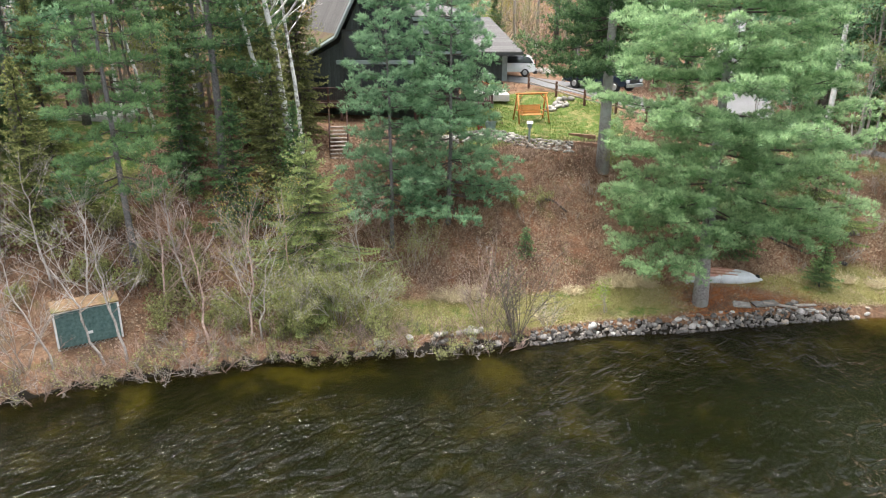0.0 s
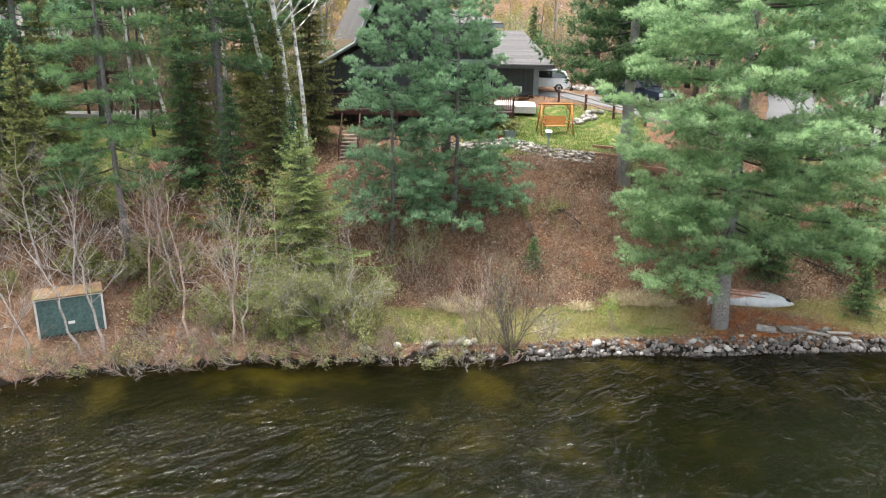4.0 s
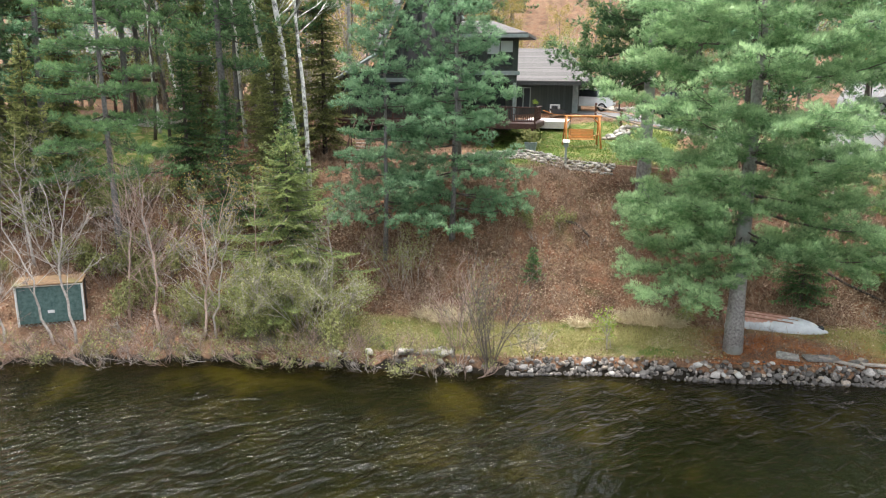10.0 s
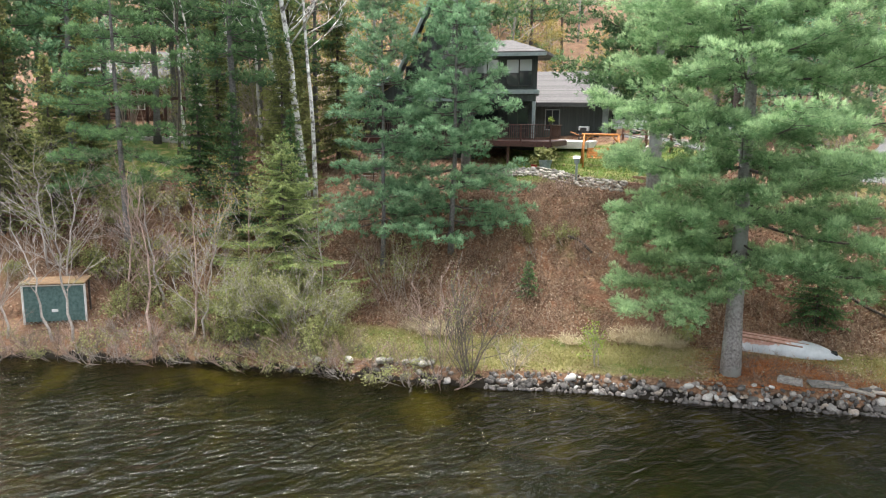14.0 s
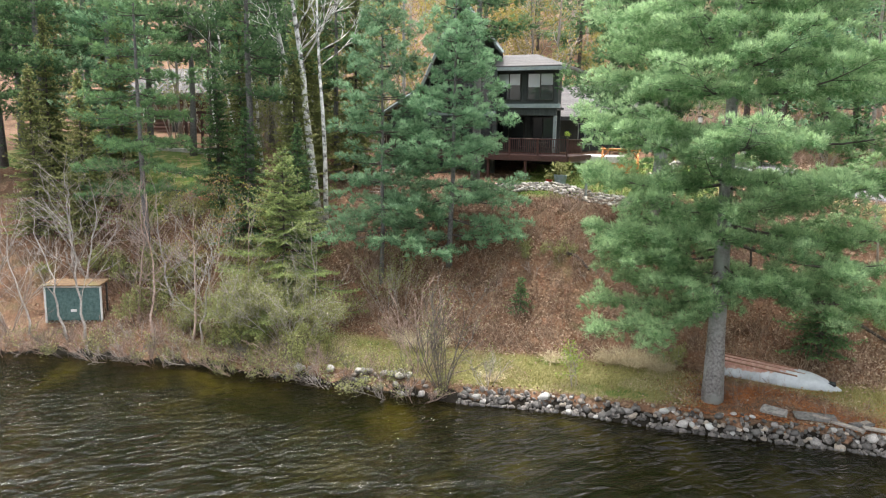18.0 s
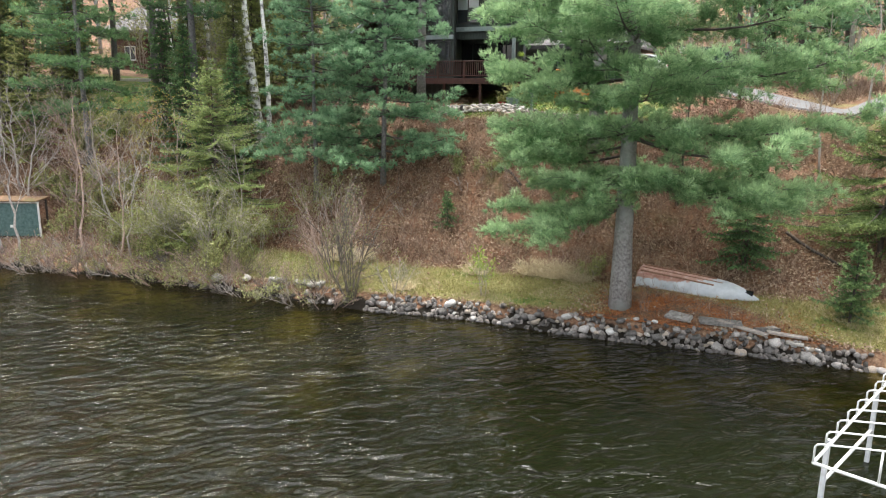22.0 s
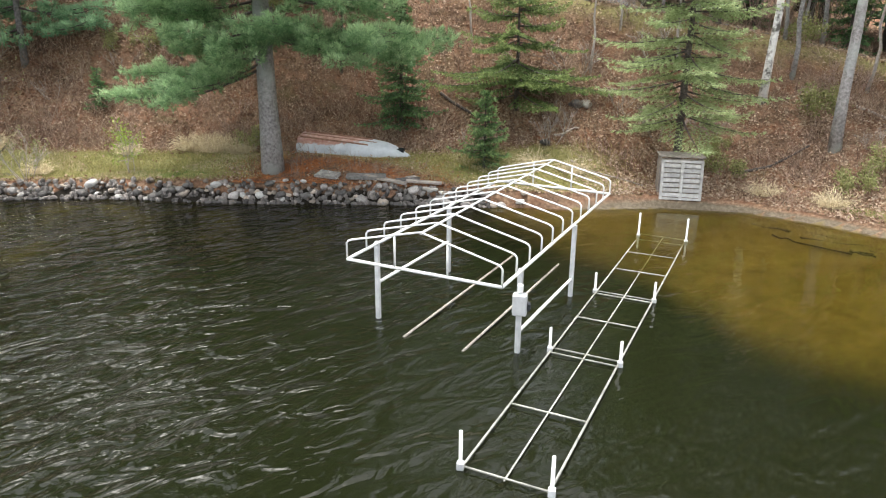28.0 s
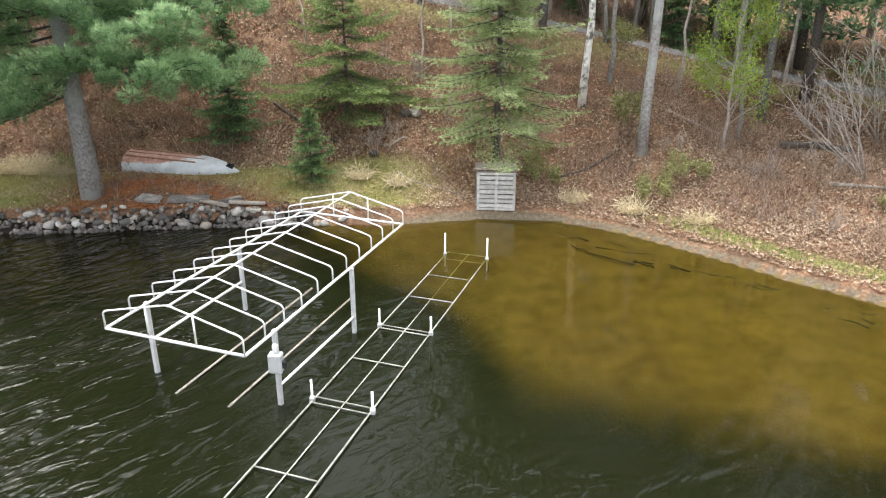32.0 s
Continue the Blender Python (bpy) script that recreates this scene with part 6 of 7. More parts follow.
# ---- overturned boat ----
def make_boat():
    b = thing("rowing_boat", (14.95, 35.2, 1.0), "overturned aluminium rowing boat with faded red bottom on the grass", "boat", turn=-1)
    L, n, m = 4.25, 15, 9
    bm = bmesh.new()
    rings = []
    for k in range(n):
        s = k / (n - 1)
        half = 0.66 * (1 - max(0, s - 0.45) ** 2.2 / 0.55 ** 2.2 * 0.97) * (0.9 + 0.1 * min(1, s * 4))
        high = (0.50 + 0.03 * s) * (1 - 0.6 * (max(0, s - 0.7) / 0.3) ** 2.2)
        ring = []
        for j in range(m):
            a = -1 + 2 * j / (m - 1)
            y = half * math.copysign(min(1, abs(a) * 1.25), a)
            z = high * (1 - max(0, abs(a) - 0.55) / 0.45) if abs(a) > 0.55 else high + 0.05 * (1 - abs(a) / 0.55)
            ring.append(bm.verts.new((-L / 2 + L * s + 0.12 * (1 - z / high) * (1 if s > 0.8 else 0), y, z - 0.02)))
        rings.append(ring)
    for k in range(n - 1):
        for j in range(m - 1):
            bm.faces.new((rings[k][j], rings[k + 1][j], rings[k + 1][j + 1], rings[k][j + 1]))
    bm.faces.new(rings[0])
    bmesh.ops.recalc_face_normals(bm, faces=bm.faces)
    tilt = Matrix.Rotation(radians(4.5), 4, "Y") @ Matrix.Rotation(radians(12), 4, "X")
    bmesh.ops.transform(bm, verts=bm.verts, matrix=tilt)
    mat, t, p, link = blank("faded_boat_hull")
    geo = t.nodes.new("ShaderNodeTexCoord")
    sx = t.nodes.new("ShaderNodeSeparateXYZ")
    link(geo.outputs["Object"], sx.inputs[0])
    nz = noise_node(t, 5, 6, 0.7)
    v = math_node(t, "ADD", sx.outputs["Z"], math_node(t, "MULTIPLY_ADD", nz.outputs["Fac"], 0.35, -0.18))
    v = math_node(t, "SUBTRACT", v, math_node(t, "MULTIPLY", math_node(t, "MAXIMUM", sx.outputs["X"], -0.6), 0.12))
    red = ramp_node(t, v, ((0.44, (0, 0, 0)), (0.47, (1, 1, 1)))).outputs[0]
    grey = ramp_node(t, noise_node(t, 3, 5).outputs["Fac"], ((0.3, (0.38, 0.41, 0.44)), (0.7, (0.58, 0.61, 0.64)))).outputs[0]
    rust = ramp_node(t, nz.outputs["Fac"], ((0.35, (0.3, 0.13, 0.09)), (0.6, (0.45, 0.26, 0.21)), (0.75, (0.6, 0.56, 0.54)))).outputs[0]
    link(mixed(t, "MIX", red, grey, rust), p.inputs["Base Color"])
    p.inputs["Roughness"].default_value = 0.55
    part("hull", bm, mat, b, smooth=True)
    for y, x0, x1 in ((-0.28, -2.05, 0.6), (0.0, -2.05, 0.85), (0.28, -2.05, 0.6)):
        part("strake", one_box((x0, y - 0.025, 0.49), (x1, y + 0.025, 0.56), 0.01, tilt), M_RUST, b)
    part("gunwale", tube_mesh("gunwale", [([tuple(tilt @ Vector((-L / 2 + L * s, sg * 0.68 * (1 - max(0, s - 0.45) ** 2.2 / 0.55 ** 2.2 * 0.97), 0.0))) for s in np.linspace(0, 1, 15)], 0.03) for sg in (-1, 1)], 6), M_ALU, b)
    part("bow_cleat", one_box((1.62, -0.1, 0.30), (1.9, 0.12, 0.42), 0.02, tilt), M_BLACK, b, "black cleat near the bow")
    part("transom_cap", one_box((-L / 2 - 0.04, -0.55, 0.08), (-L / 2 + 0.01, 0.55, 0.3), 0.01, tilt), M_RUST, b)
    return b


make_boat()


# ---- green screened shelter on the western shore ----
def make_shed():
    s = thing("screened_shelter", (-15.35, 27.62, 0.82), "green mesh shelter with white frame and needle-covered roof", "shelter", turn=32)
    x0, x1, d = -1.27, 1.27, 0.75
    for x in (x0, x1):
        for y in (0, d):
            part("post", one_box((x - 0.04, y - 0.04, 0.0), (x + 0.04, y + 0.04, 1.88), 0.008), M_WHITE if y == 0 else M_BARK_DARK, s)
            part("stilt", one_box((x - 0.05, y - 0.05, -0.75), (x + 0.05, y + 0.05, -0.001), 0.008), M_BARK_DARK, s)
    part("top_rail", one_box((x0, -0.045, 1.81), (x1, 0.04, 1.882), 0.006), M_WHITE, s)
    part("screen", one_box((x0 + 0.05, -0.015, 0.2), (x1 - 0.05, 0.015, 1.79), 0), M_NET, s)
    part("side_screen", one_box((x0 - 0.015, 0.05, 0.2), (x0 + 0.015, d - 0.05, 1.79), 0), M_NET, s)
    for k in range(14):
        x = x0 + 0.1 + (x1 - x0 - 0.2) * k / 13
        for sg in (-1, 1):
            part("lattice", one_box((-0.009, -0.02, -0.16), (0.009, -0.012 + 0.004 * sg, 0.16), 0, Matrix.Translation((x, -0.02, 0.09)) @ Matrix.Rotation(radians(45 * sg), 4, "Y")), M_DOCK, s)
    part("notice", one_box((-0.13, -0.03, 0.62), (0.13, -0.018, 0.75), 0), M_WHITE, s, "small white notice")
    bm = one_box((x0 - 0.06, -0.1, 1.90), (x1 + 0.06, d + 0.35, 1.97), 0.02, Matrix.Translation((0, 0, 0)) @ Matrix.Rotation(radians(3), 4, "X"))
    part("roof", bm, M_MOSSROOF, s, "flat roof covered in rust-brown needles")
    return s


make_shed()


# ---- stones along the shore and the boulder wall ----
def stone_mesh(seed, squash=0.62, sub=2, jag=0.25):
    r = rng_of(seed)
    bm = bmesh.new()
    bmesh.ops.create_icosphere(bm, subdivisions=sub, radius=1)
    off = Vector(r.uniform(0, 50, 3))
    sx, sy = r.uniform(0.75, 1.15), r.uniform(0.75, 1.1)
    for v in bm.verts:
        k = 1 + jag * noise.noise(v.co * 1.3 + off) * 1.6 + jag * 0.5 * noise.noise(v.co * 3 + off)
        v.co = Vector((v.co.x * sx * k, v.co.y * sy * k, v.co.z * squash * k))
    me = bpy.data.meshes.new("stone")
    bm.to_mesh(me)
    bm.free()
    me.polygons.foreach_set("use_smooth", [True] * len(me.polygons))
    return me


ROUND = [stone_mesh(s) for s in range(400, 408)]
BLOCKY = [stone_mesh(s, 0.6, 2, 0.34) for s in range(410, 416)]
for k, me in enumerate(ROUND):
    me.materials.append((M_STONE, M_STONE, M_STONE_DARK, M_STONE, M_STONE_BUFF, M_STONE_BUFF, M_STONE_WHITE, M_STONE_DARK)[k])
for me in BLOCKY:
    me.materials.append(M_PALE)


def lay_stone(parent, me, x, y, z, size, r, name="stone"):
    o = part(name, me, None, parent)
    o.matrix_local = Matrix.Translation((x, y, z)) @ Euler((r.uniform(-0.4, 0.4), r.uniform(-0.4, 0.4), r.uniform(0, 6.28))).to_matrix().to_4x4() @ Matrix.Diagonal((size, size, size, 1))
    return o


def shore_stones():
    e = thing("stone_edging", (0, 0, 0), "row of rounded grey and buff stones along the waterline", "stone edging", kind="structure")
    r = rng_of(42)
    x = 4.3
    while x < 19.2:
        y0 = float(np.interp(x, SHORE_X, SHORE_Y))
        rows = 2
        for k in range(rows):
            if r.uniform(0, 1) < 0.14:
                continue
            s = (r.uniform(0.06, 0.13) if r.uniform(0, 1) < 0.8 else r.uniform(0.13, 0.2)) * (1.1 if k == 0 else 0.9)
            yy = y0 + 0.12 + 0.15 * k + r.normal(0, 0.08)
            lay_stone(e, ROUND[int(r.integers(8))], x + r.normal(0, 0.05), yy, max(ground_at(x, yy), 0.02) + s * 0.25, s, r)
        if r.uniform(0, 1) < 0.5:
            lay_stone(e, ROUND[(2, 7)[int(r.integers(2))]], x, y0 - 0.06 + r.normal(0, 0.05), 0.01, r.uniform(0.08, 0.14), r)
        x += r.uniform(0.15, 0.2)
    for k in range(9):
        x = r.uniform(19.5, 21.8)
        yy = float(np.interp(x, SHORE_X, SHORE_Y)) + r.uniform(-0.1, 0.5)
        lay_stone(e, ROUND[k % 8], x, yy, ground_at(x, yy) + 0.05, r.uniform(0.08, 0.17), r)
    for k in range(12):
        x = r.uniform(-4.5, 4.0)
        yy = float(np.interp(x, SHORE_X, SHORE_Y)) + r.uniform(-0.05, 0.3)
        lay_stone(e, ROUND[k % 8], x, yy, ground_at(x, yy) + 0.05, r.uniform(0.1, 0.2), r)
    verts, faces = [], []
    for k in range(620):
        x = r.uniform(-5.5, 4.5) if k % 16 == 0 else r.uniform(4.0, 20.5)
        yy = float(np.interp(x, SHORE_X, SHORE_Y)) + r.uniform(-0.14, 0.34)
        s = r.uniform(0.05, 0.12)
        me = ROUND[int(r.integers(8))]
        m = Matrix.Translation((x, yy, max(ground_at(x, yy), -0.06) + s * 0.35)) @ Euler(r.uniform(-3, 3, 3)).to_matrix().to_4x4() @ Matrix.Scale(s, 4)
        n0 = len(verts)
        verts += [tuple(m @ v.co) for v in me.vertices]
        faces += [tuple(n0 + i for i in p.vertices) for p in me.polygons]
    me = bpy.data.meshes.new("small_stones")
    me.from_pydata(verts, [], faces)
    part("small_stones", me, M_PEBBLE, e, smooth=True)["kind"] = "stuff"
    return e


def pale_rocks():
    r = rng_of(43)
    for k, (x, y, s) in enumerate(((0.75, 29.5, 0.18), (1.15, 29.6, 0.24), (1.5, 29.55, 0.22), (1.75, 29.75, 0.18), (1.35, 29.85, 0.2), (-0.2, 29.3, 0.25), (0.1, 29.45, 0.18), (-2.9, 28.75, 0.24), (-1.5, 29.05, 0.2))):
        o = lay_stone(None, BLOCKY[k % 6], x, y, ground_at(x, y) + 0.1, s, r, "boulder")
        tagged(o, "pale angular boulder at the waterline", "rock", "pale boulders")
    for x, y, s, lab in ((23.25, 38.0, 0.24, "white rock lying on the leafy bank"), (22.9, 37.9, 0.3, "grey rock lying on the leafy bank"), (21.9, 36.3, 0.2, "grey rock lying on the leafy bank")):
        tagged(lay_stone(None, BLOCKY[1] if "white" in lab else ROUND[2], x, y, ground_at(x, y) + 0.08, s, r, "boulder"), lab, "rock")


WALL = ((-0.6, 42.0), (0.6, 42.5), (1.7, 43.2), (2.7, 43.6), (3.5, 43.3), (4.4, 42.7), (5.3, 42.3), (6.4, 42.05), (7.7, 41.85))


def boulder_wall():
    e = thing("boulder_wall", (0, 0, 0), "low curved wall of pale stacked field stones below the lawn", "stone wall", kind="structure")
    r = rng_of(44)
    pts = np.array(WALL)
    seg = np.r_[0, np.cumsum(np.linalg.norm(np.diff(pts, axis=0), axis=1))]
    for k in range(240):
        s = seg[-1] * (k + r.uniform(0, 1)) / 240
        x, y = np.interp(s, seg, pts[:, 0]), np.interp(s, seg, pts[:, 1])
        row = k % 4
        y += (row - 1.5) * 0.3 + r.normal(0, 0.1)
        size = r.uniform(0.07, 0.17)
        lay_stone(e, (BLOCKY if k % 3 else ROUND)[int(r.integers(6))], x, y, ground_at(x, y) + 0.06 + 0.06 * row, size, r)
    return e


def timber_steps():
    for k, (x0, y0, x1, y1, dz) in enumerate(((7.4, 43.2, 10.6, 41.6, 0.25), (8.2, 42.6, 11.6, 40.9, 0.12), (7.9, 44.4, 9.4, 43.6, 0.12))):
        L = math.hypot(x1 - x0, y1 - y0)
        z = (ground_at(x0, y0) + ground_at(x1, y1)) / 2
        o = part("landscape_timber", one_box((-L / 2, -0.09, -0.12), (L / 2, 0.09, 0.12), 0.015), M_RUST)
        o.matrix_world = Matrix.Translation(((x0 + x1) / 2, (y0 + y1) / 2, z + dz - 0.05)) @ Matrix.Rotation(math.atan2(y1 - y0, x1 - x0), 4, "Z")
        tagged(o, "weathered brown landscape timber holding the bank", "timber", "landscape timbers")


def shore_rubble():
    r = rng_of(45)
    for k, (x, y, lx, ly, turn, tilt) in enumerate(((16.2, 32.6, 1.3, 0.5, 12, 8), (14.9, 32.35, 0.8, 0.4, -10, 10), (17.6, 32.75, 0.8, 0.3, 35, -12))):
        bm = one_box((-lx / 2, -ly / 2, -0.04), (lx / 2, ly / 2, 0.05), 0.02)
        for v in bm.verts:
            v.co += Vector(r.normal(0, 0.02, 3))
        o = part("flagstone", bm, M_STONE)
        o.matrix_world = Matrix.Translation((x, y, ground_at(x, y) + 0.1)) @ Euler((radians(tilt), 0, radians(turn))).to_matrix().to_4x4()
        tagged(o, "flat grey flagstone slipping toward the water", "rock", "flagstones")
    for x, y, L, turn, mat, lab in ((16.9, 32.45, 1.6, -16, M_GREYWOOD, "weathered plank lying on the stones"), (18.2, 32.6, 1.2, 10, M_GREYWOOD, "weathered plank lying on the stones"), (18.45, 32.45, 0.5, 5, M_PALE, "short pale block of sawn wood"), (17.7, 32.85, 0.45, 60, M_GREYWOOD, "grey wooden block standing on the bank")):
        o = part("plank", one_box((-L / 2, -0.09, -0.035), (L / 2, 0.09, 0.04), 0.01), mat)
        o.matrix_world = Matrix.Translation((x, y, ground_at(x, y) + 0.13)) @ Euler((0.1, 0.06, radians(turn))).to_matrix().to_4x4()
        tagged(o, lab, "plank", "planks")
    logs = ((22.2, 36.7, 23.1, 36.9, 0.05, M_GREYWOOD), (22.9, 35.6, 25.4, 34.6, 0.035, M_GREYWOOD), (17.5, 38.6, 20.3, 37.0, 0.07, M_BARK_DARK), (28.6, 36.6, 31.2, 37.3, 0.06, M_BARK_DARK), (37.2, 37.9, 39.6, 37.3, 0.16, M_BARK_DARK), (33.0, 38.9, 35.5, 38.2, 0.06, M_GREYWOOD), (38.0, 35.0, 42.0, 33.6, 0.08, M_GREYWOOD), (5.6, 37.9, 6.8, 37.6, 0.08, M_BARK_DARK))
    for x0, y0, x1, y1, rad, mat in logs:
        pts = []
        for u in np.linspace(0, 1, 7):
            x, y = x0 + u * (x1 - x0), y0 + u * (y1 - y0) + 0.08 * math.sin(u * 5 + x0)
            pts.append((x, y, ground_at(x, y) + rad * 0.9))
        o = part("fallen_branch", tube_mesh("fallen_branch", [(pts, list(np.linspace(rad, rad * 0.6, 7)))], 7), mat)
        tagged(o, "pale fallen branch lying on the leafy bank" if mat is M_GREYWOOD else "dark fallen log lying on the leafy bank", "log", "fallen branches")
    for k in range(40):
        x0, y0 = r.uniform(28.5, 36), 0
        y0 = float(np.interp(x0, SHORE_X, SHORE_Y)) - (r.uniform(0.6, 2.2) if k < 12 else r.uniform(0.35, 1.3))
        L, w = r.uniform(0.4, 1.9), r.uniform(-0.85, -0.1)
        pts = [(x0 + L * u * math.cos(w), y0 + L * u * math.sin(w) + 0.06 * math.sin(9 * u + k), -0.11 - 0.02 * math.sin(6 * u)) for u in np.linspace(0, 1, 7)]
        o = part("sunken_branch", tube_mesh("sunken_branch", [(pts, 0.026 if k < 12 else 0.016 + 0.02 * (k % 3))], 5), M_BARK_DARK)
        tagged(o, "dark waterlogged branch in the sandy shallows", "branch", "sunken branches")


shore_stones()
pale_rocks()
boulder_wall()
timber_steps()
shore_rubble()


# ---- lawn things ----
def make_swing():
    s = thing("garden_swing", (5.75, 47.0, ground_at(5.75, 47.0)), "orange cedar garden swing with slatted bench on the lawn", "swing", turn=14)
    for x in (-0.98, 0.98):
        for y in (-0.62, 0.62):
            rod("leg", [(x + (0.06 if x > 0 else -0.06), y, -0.05), (x, 0.06 if y > 0 else -0.06, 1.8)], 0.055, M_CEDARWOOD, s, sides=4)
        rod("brace", [(x, -0.36, 0.75), (x, 0.36, 0.75)], 0.04, M_CEDARWOOD, s, sides=4)
        rod("knee", [(x, 0, 1.35), (x * 0.62, 0, 1.78)], 0.04, M_CEDARWOOD, s, sides=4)
    rod("top_beam", [(-1.12, 0, 1.82), (1.12, 0, 1.82)], 0.065, M_CEDARWOOD, s, sides=4)
    for k in range(6):
        part("seat_slat", one_box((-0.75, -0.32 + k * 0.09, 0.46), (0.75, -0.25 + k * 0.09, 0.485), 0.004), M_CEDARWOOD, s)
    for k in range(7):
        part("back_slat", one_box((-0.75, -0.012, k * 0.082), (0.75, 0.012, 0.068 + k * 0.082), 0.004, Matrix.Translation((0, 0.24, 0.5)) @ Matrix.Rotation(radians(-14), 4, "X")), M_CEDARWOOD, s)
    for x in (-0.74, 0.74):
        part("arm_rest", one_box((x - 0.04, -0.33, 0.68), (x + 0.04, 0.26, 0.71), 0.006), M_CEDARWOOD, s)
        rod("arm_post", [(x, -0.28, 0.47), (x, -0.28, 0.69)], 0.028, M_CEDARWOOD, s, sides=4)
        for y in (-0.26, 0.3):
            rod("chain", [(x, y, 0.7), (x, 0.0, 1.78)], 0.009, M_TRIM, s, sides=5)
    return s


make_swing()


def make_birdhouse():
    b = thing("bird_house", on_ground(5.14, 42.35), "small blue-grey bird house on a post by the wall", "bird house")
    part("pole", one_box((-0.055, -0.055, -0.2), (0.055, 0.055, 1.05), 0.008), M_GREYTRIM, b)
    part("house_body", one_box((-0.12, -0.11, 1.05), (0.12, 0.11, 1.3), 0.008), M_GREYTRIM, b)
    part("roof", gable_roof(-0.18, 0.18, -0.17, 0.17, 1.29, 1.42, 0.03), M_ALU, b)
    return b


make_birdhouse()


def make_fence():
    f = thing("rail_fence", (0, 0, 0), "brown split-rail fence between lawn and driveway", "fence")
    posts = ((6.3, 54.0), (8.0, 51.4), (9.6, 49.0), (11.3, 46.9), (12.9, 45.4), (14.6, 44.3))
    for x, y in posts:
        part("post", one_box((x - 0.08, y - 0.08, ground_at(x, y) - 0.3), (x + 0.08, y + 0.08, ground_at(x, y) + 1.05), 0.02), M_LOG, f)
    for (x0, y0), (x1, y1) in zip(posts, posts[1:]):
        for h in (0.45, 0.85):
            rod("rail", [(x0, y0, ground_at(x0, y0) + h), ((x0 + x1) / 2, (y0 + y1) / 2, (ground_at(x0, y0) + ground_at(x1, y1)) / 2 + h - 0.03), (x1, y1, ground_at(x1, y1) + h)], 0.05, M_GREYWOOD, f, sides=5)
    return f


make_fence()

slab = part("patio", one_box((1.7, 50.7, 8.4), (4.6, 57.0, 8.86), 0.02), M_CONCRETE)
tagged(slab, "pale concrete patio between house and garage", "patio", kind="structure")


def potted_plant(place, label, pot, size, seed, leaf=M_LEAF_NEW):
    p = thing("potted_plant", place, label, "plant")
    bm = bmesh.new()
    bmesh.ops.create_cone(bm, cap_ends=True, segments=14, radius1=0.11 * size, radius2=0.16 * size, depth=0.24 * size, matrix=Matrix.Translation((0, 0, 0.12 * size)))
    part("pot", bm, pot, p)
    r = rng_of(seed)
    tri, yg = leaf_tris(r, np.stack((r.normal(0, 0.1 * size, 60), r.normal(0, 0.1 * size, 60), r.uniform(0.24, 0.5, 60) * size), 1), 3, 0.06 * size, 0.04)
    part("leaves", shard_mesh("leaves", tri, yg), leaf, p)
    return p


M_REDPOT = surface("red_glaze", (0.30, 0.02, 0.02), (0.42, 0.04, 0.035), 6, 0.35, 0.1)
M_BLUEPOT = surface("blue_grey_glaze", (0.16, 0.22, 0.24), (0.28, 0.34, 0.36), 6, 0.5, 0.1)
potted_plant((3.02, 45.63, 9.925), "leafy plant in a dark pot on the deck rail", M_TRIM, 0.75, 1301)
potted_plant(on_ground(2.3, 44.9), "red flower pot with small plant below the deck", M_REDPOT, 1.3, 1302, M_LEAF_OLIVE)
potted_plant(on_ground(2.95, 44.9), "tall blue-grey pot with plant at the deck corner", M_BLUEPOT, 2.4, 1303, M_LEAF_OLIVE)


def rock_heap(spots, n, seed, label):
    r = rng_of(seed)
    e = thing("rock_pile", (0, 0, 0), label, "rocks")
    for k in range(n):
        x, y = spots[k % len(spots)]
        x, y, s = x + r.normal(0, 0.5), y + r.normal(0, 0.5), r.uniform(0.12, 0.3)
        lay_stone(e, (BLOCKY if k % 3 else ROUND)[int(r.integers(6))], x, y, ground_at(x, y) + s * 0.3, s, r)


rock_heap(((7.4, 64.6), (8.3, 64.4), (9.2, 64.4), (10.0, 63.6)), 46, 1310, "heap of grey rubble beside the driveway")
rock_heap(((7.5, 50.3), (8.2, 50.1)), 18, 1311, "small pile of pale stones on the lawn")


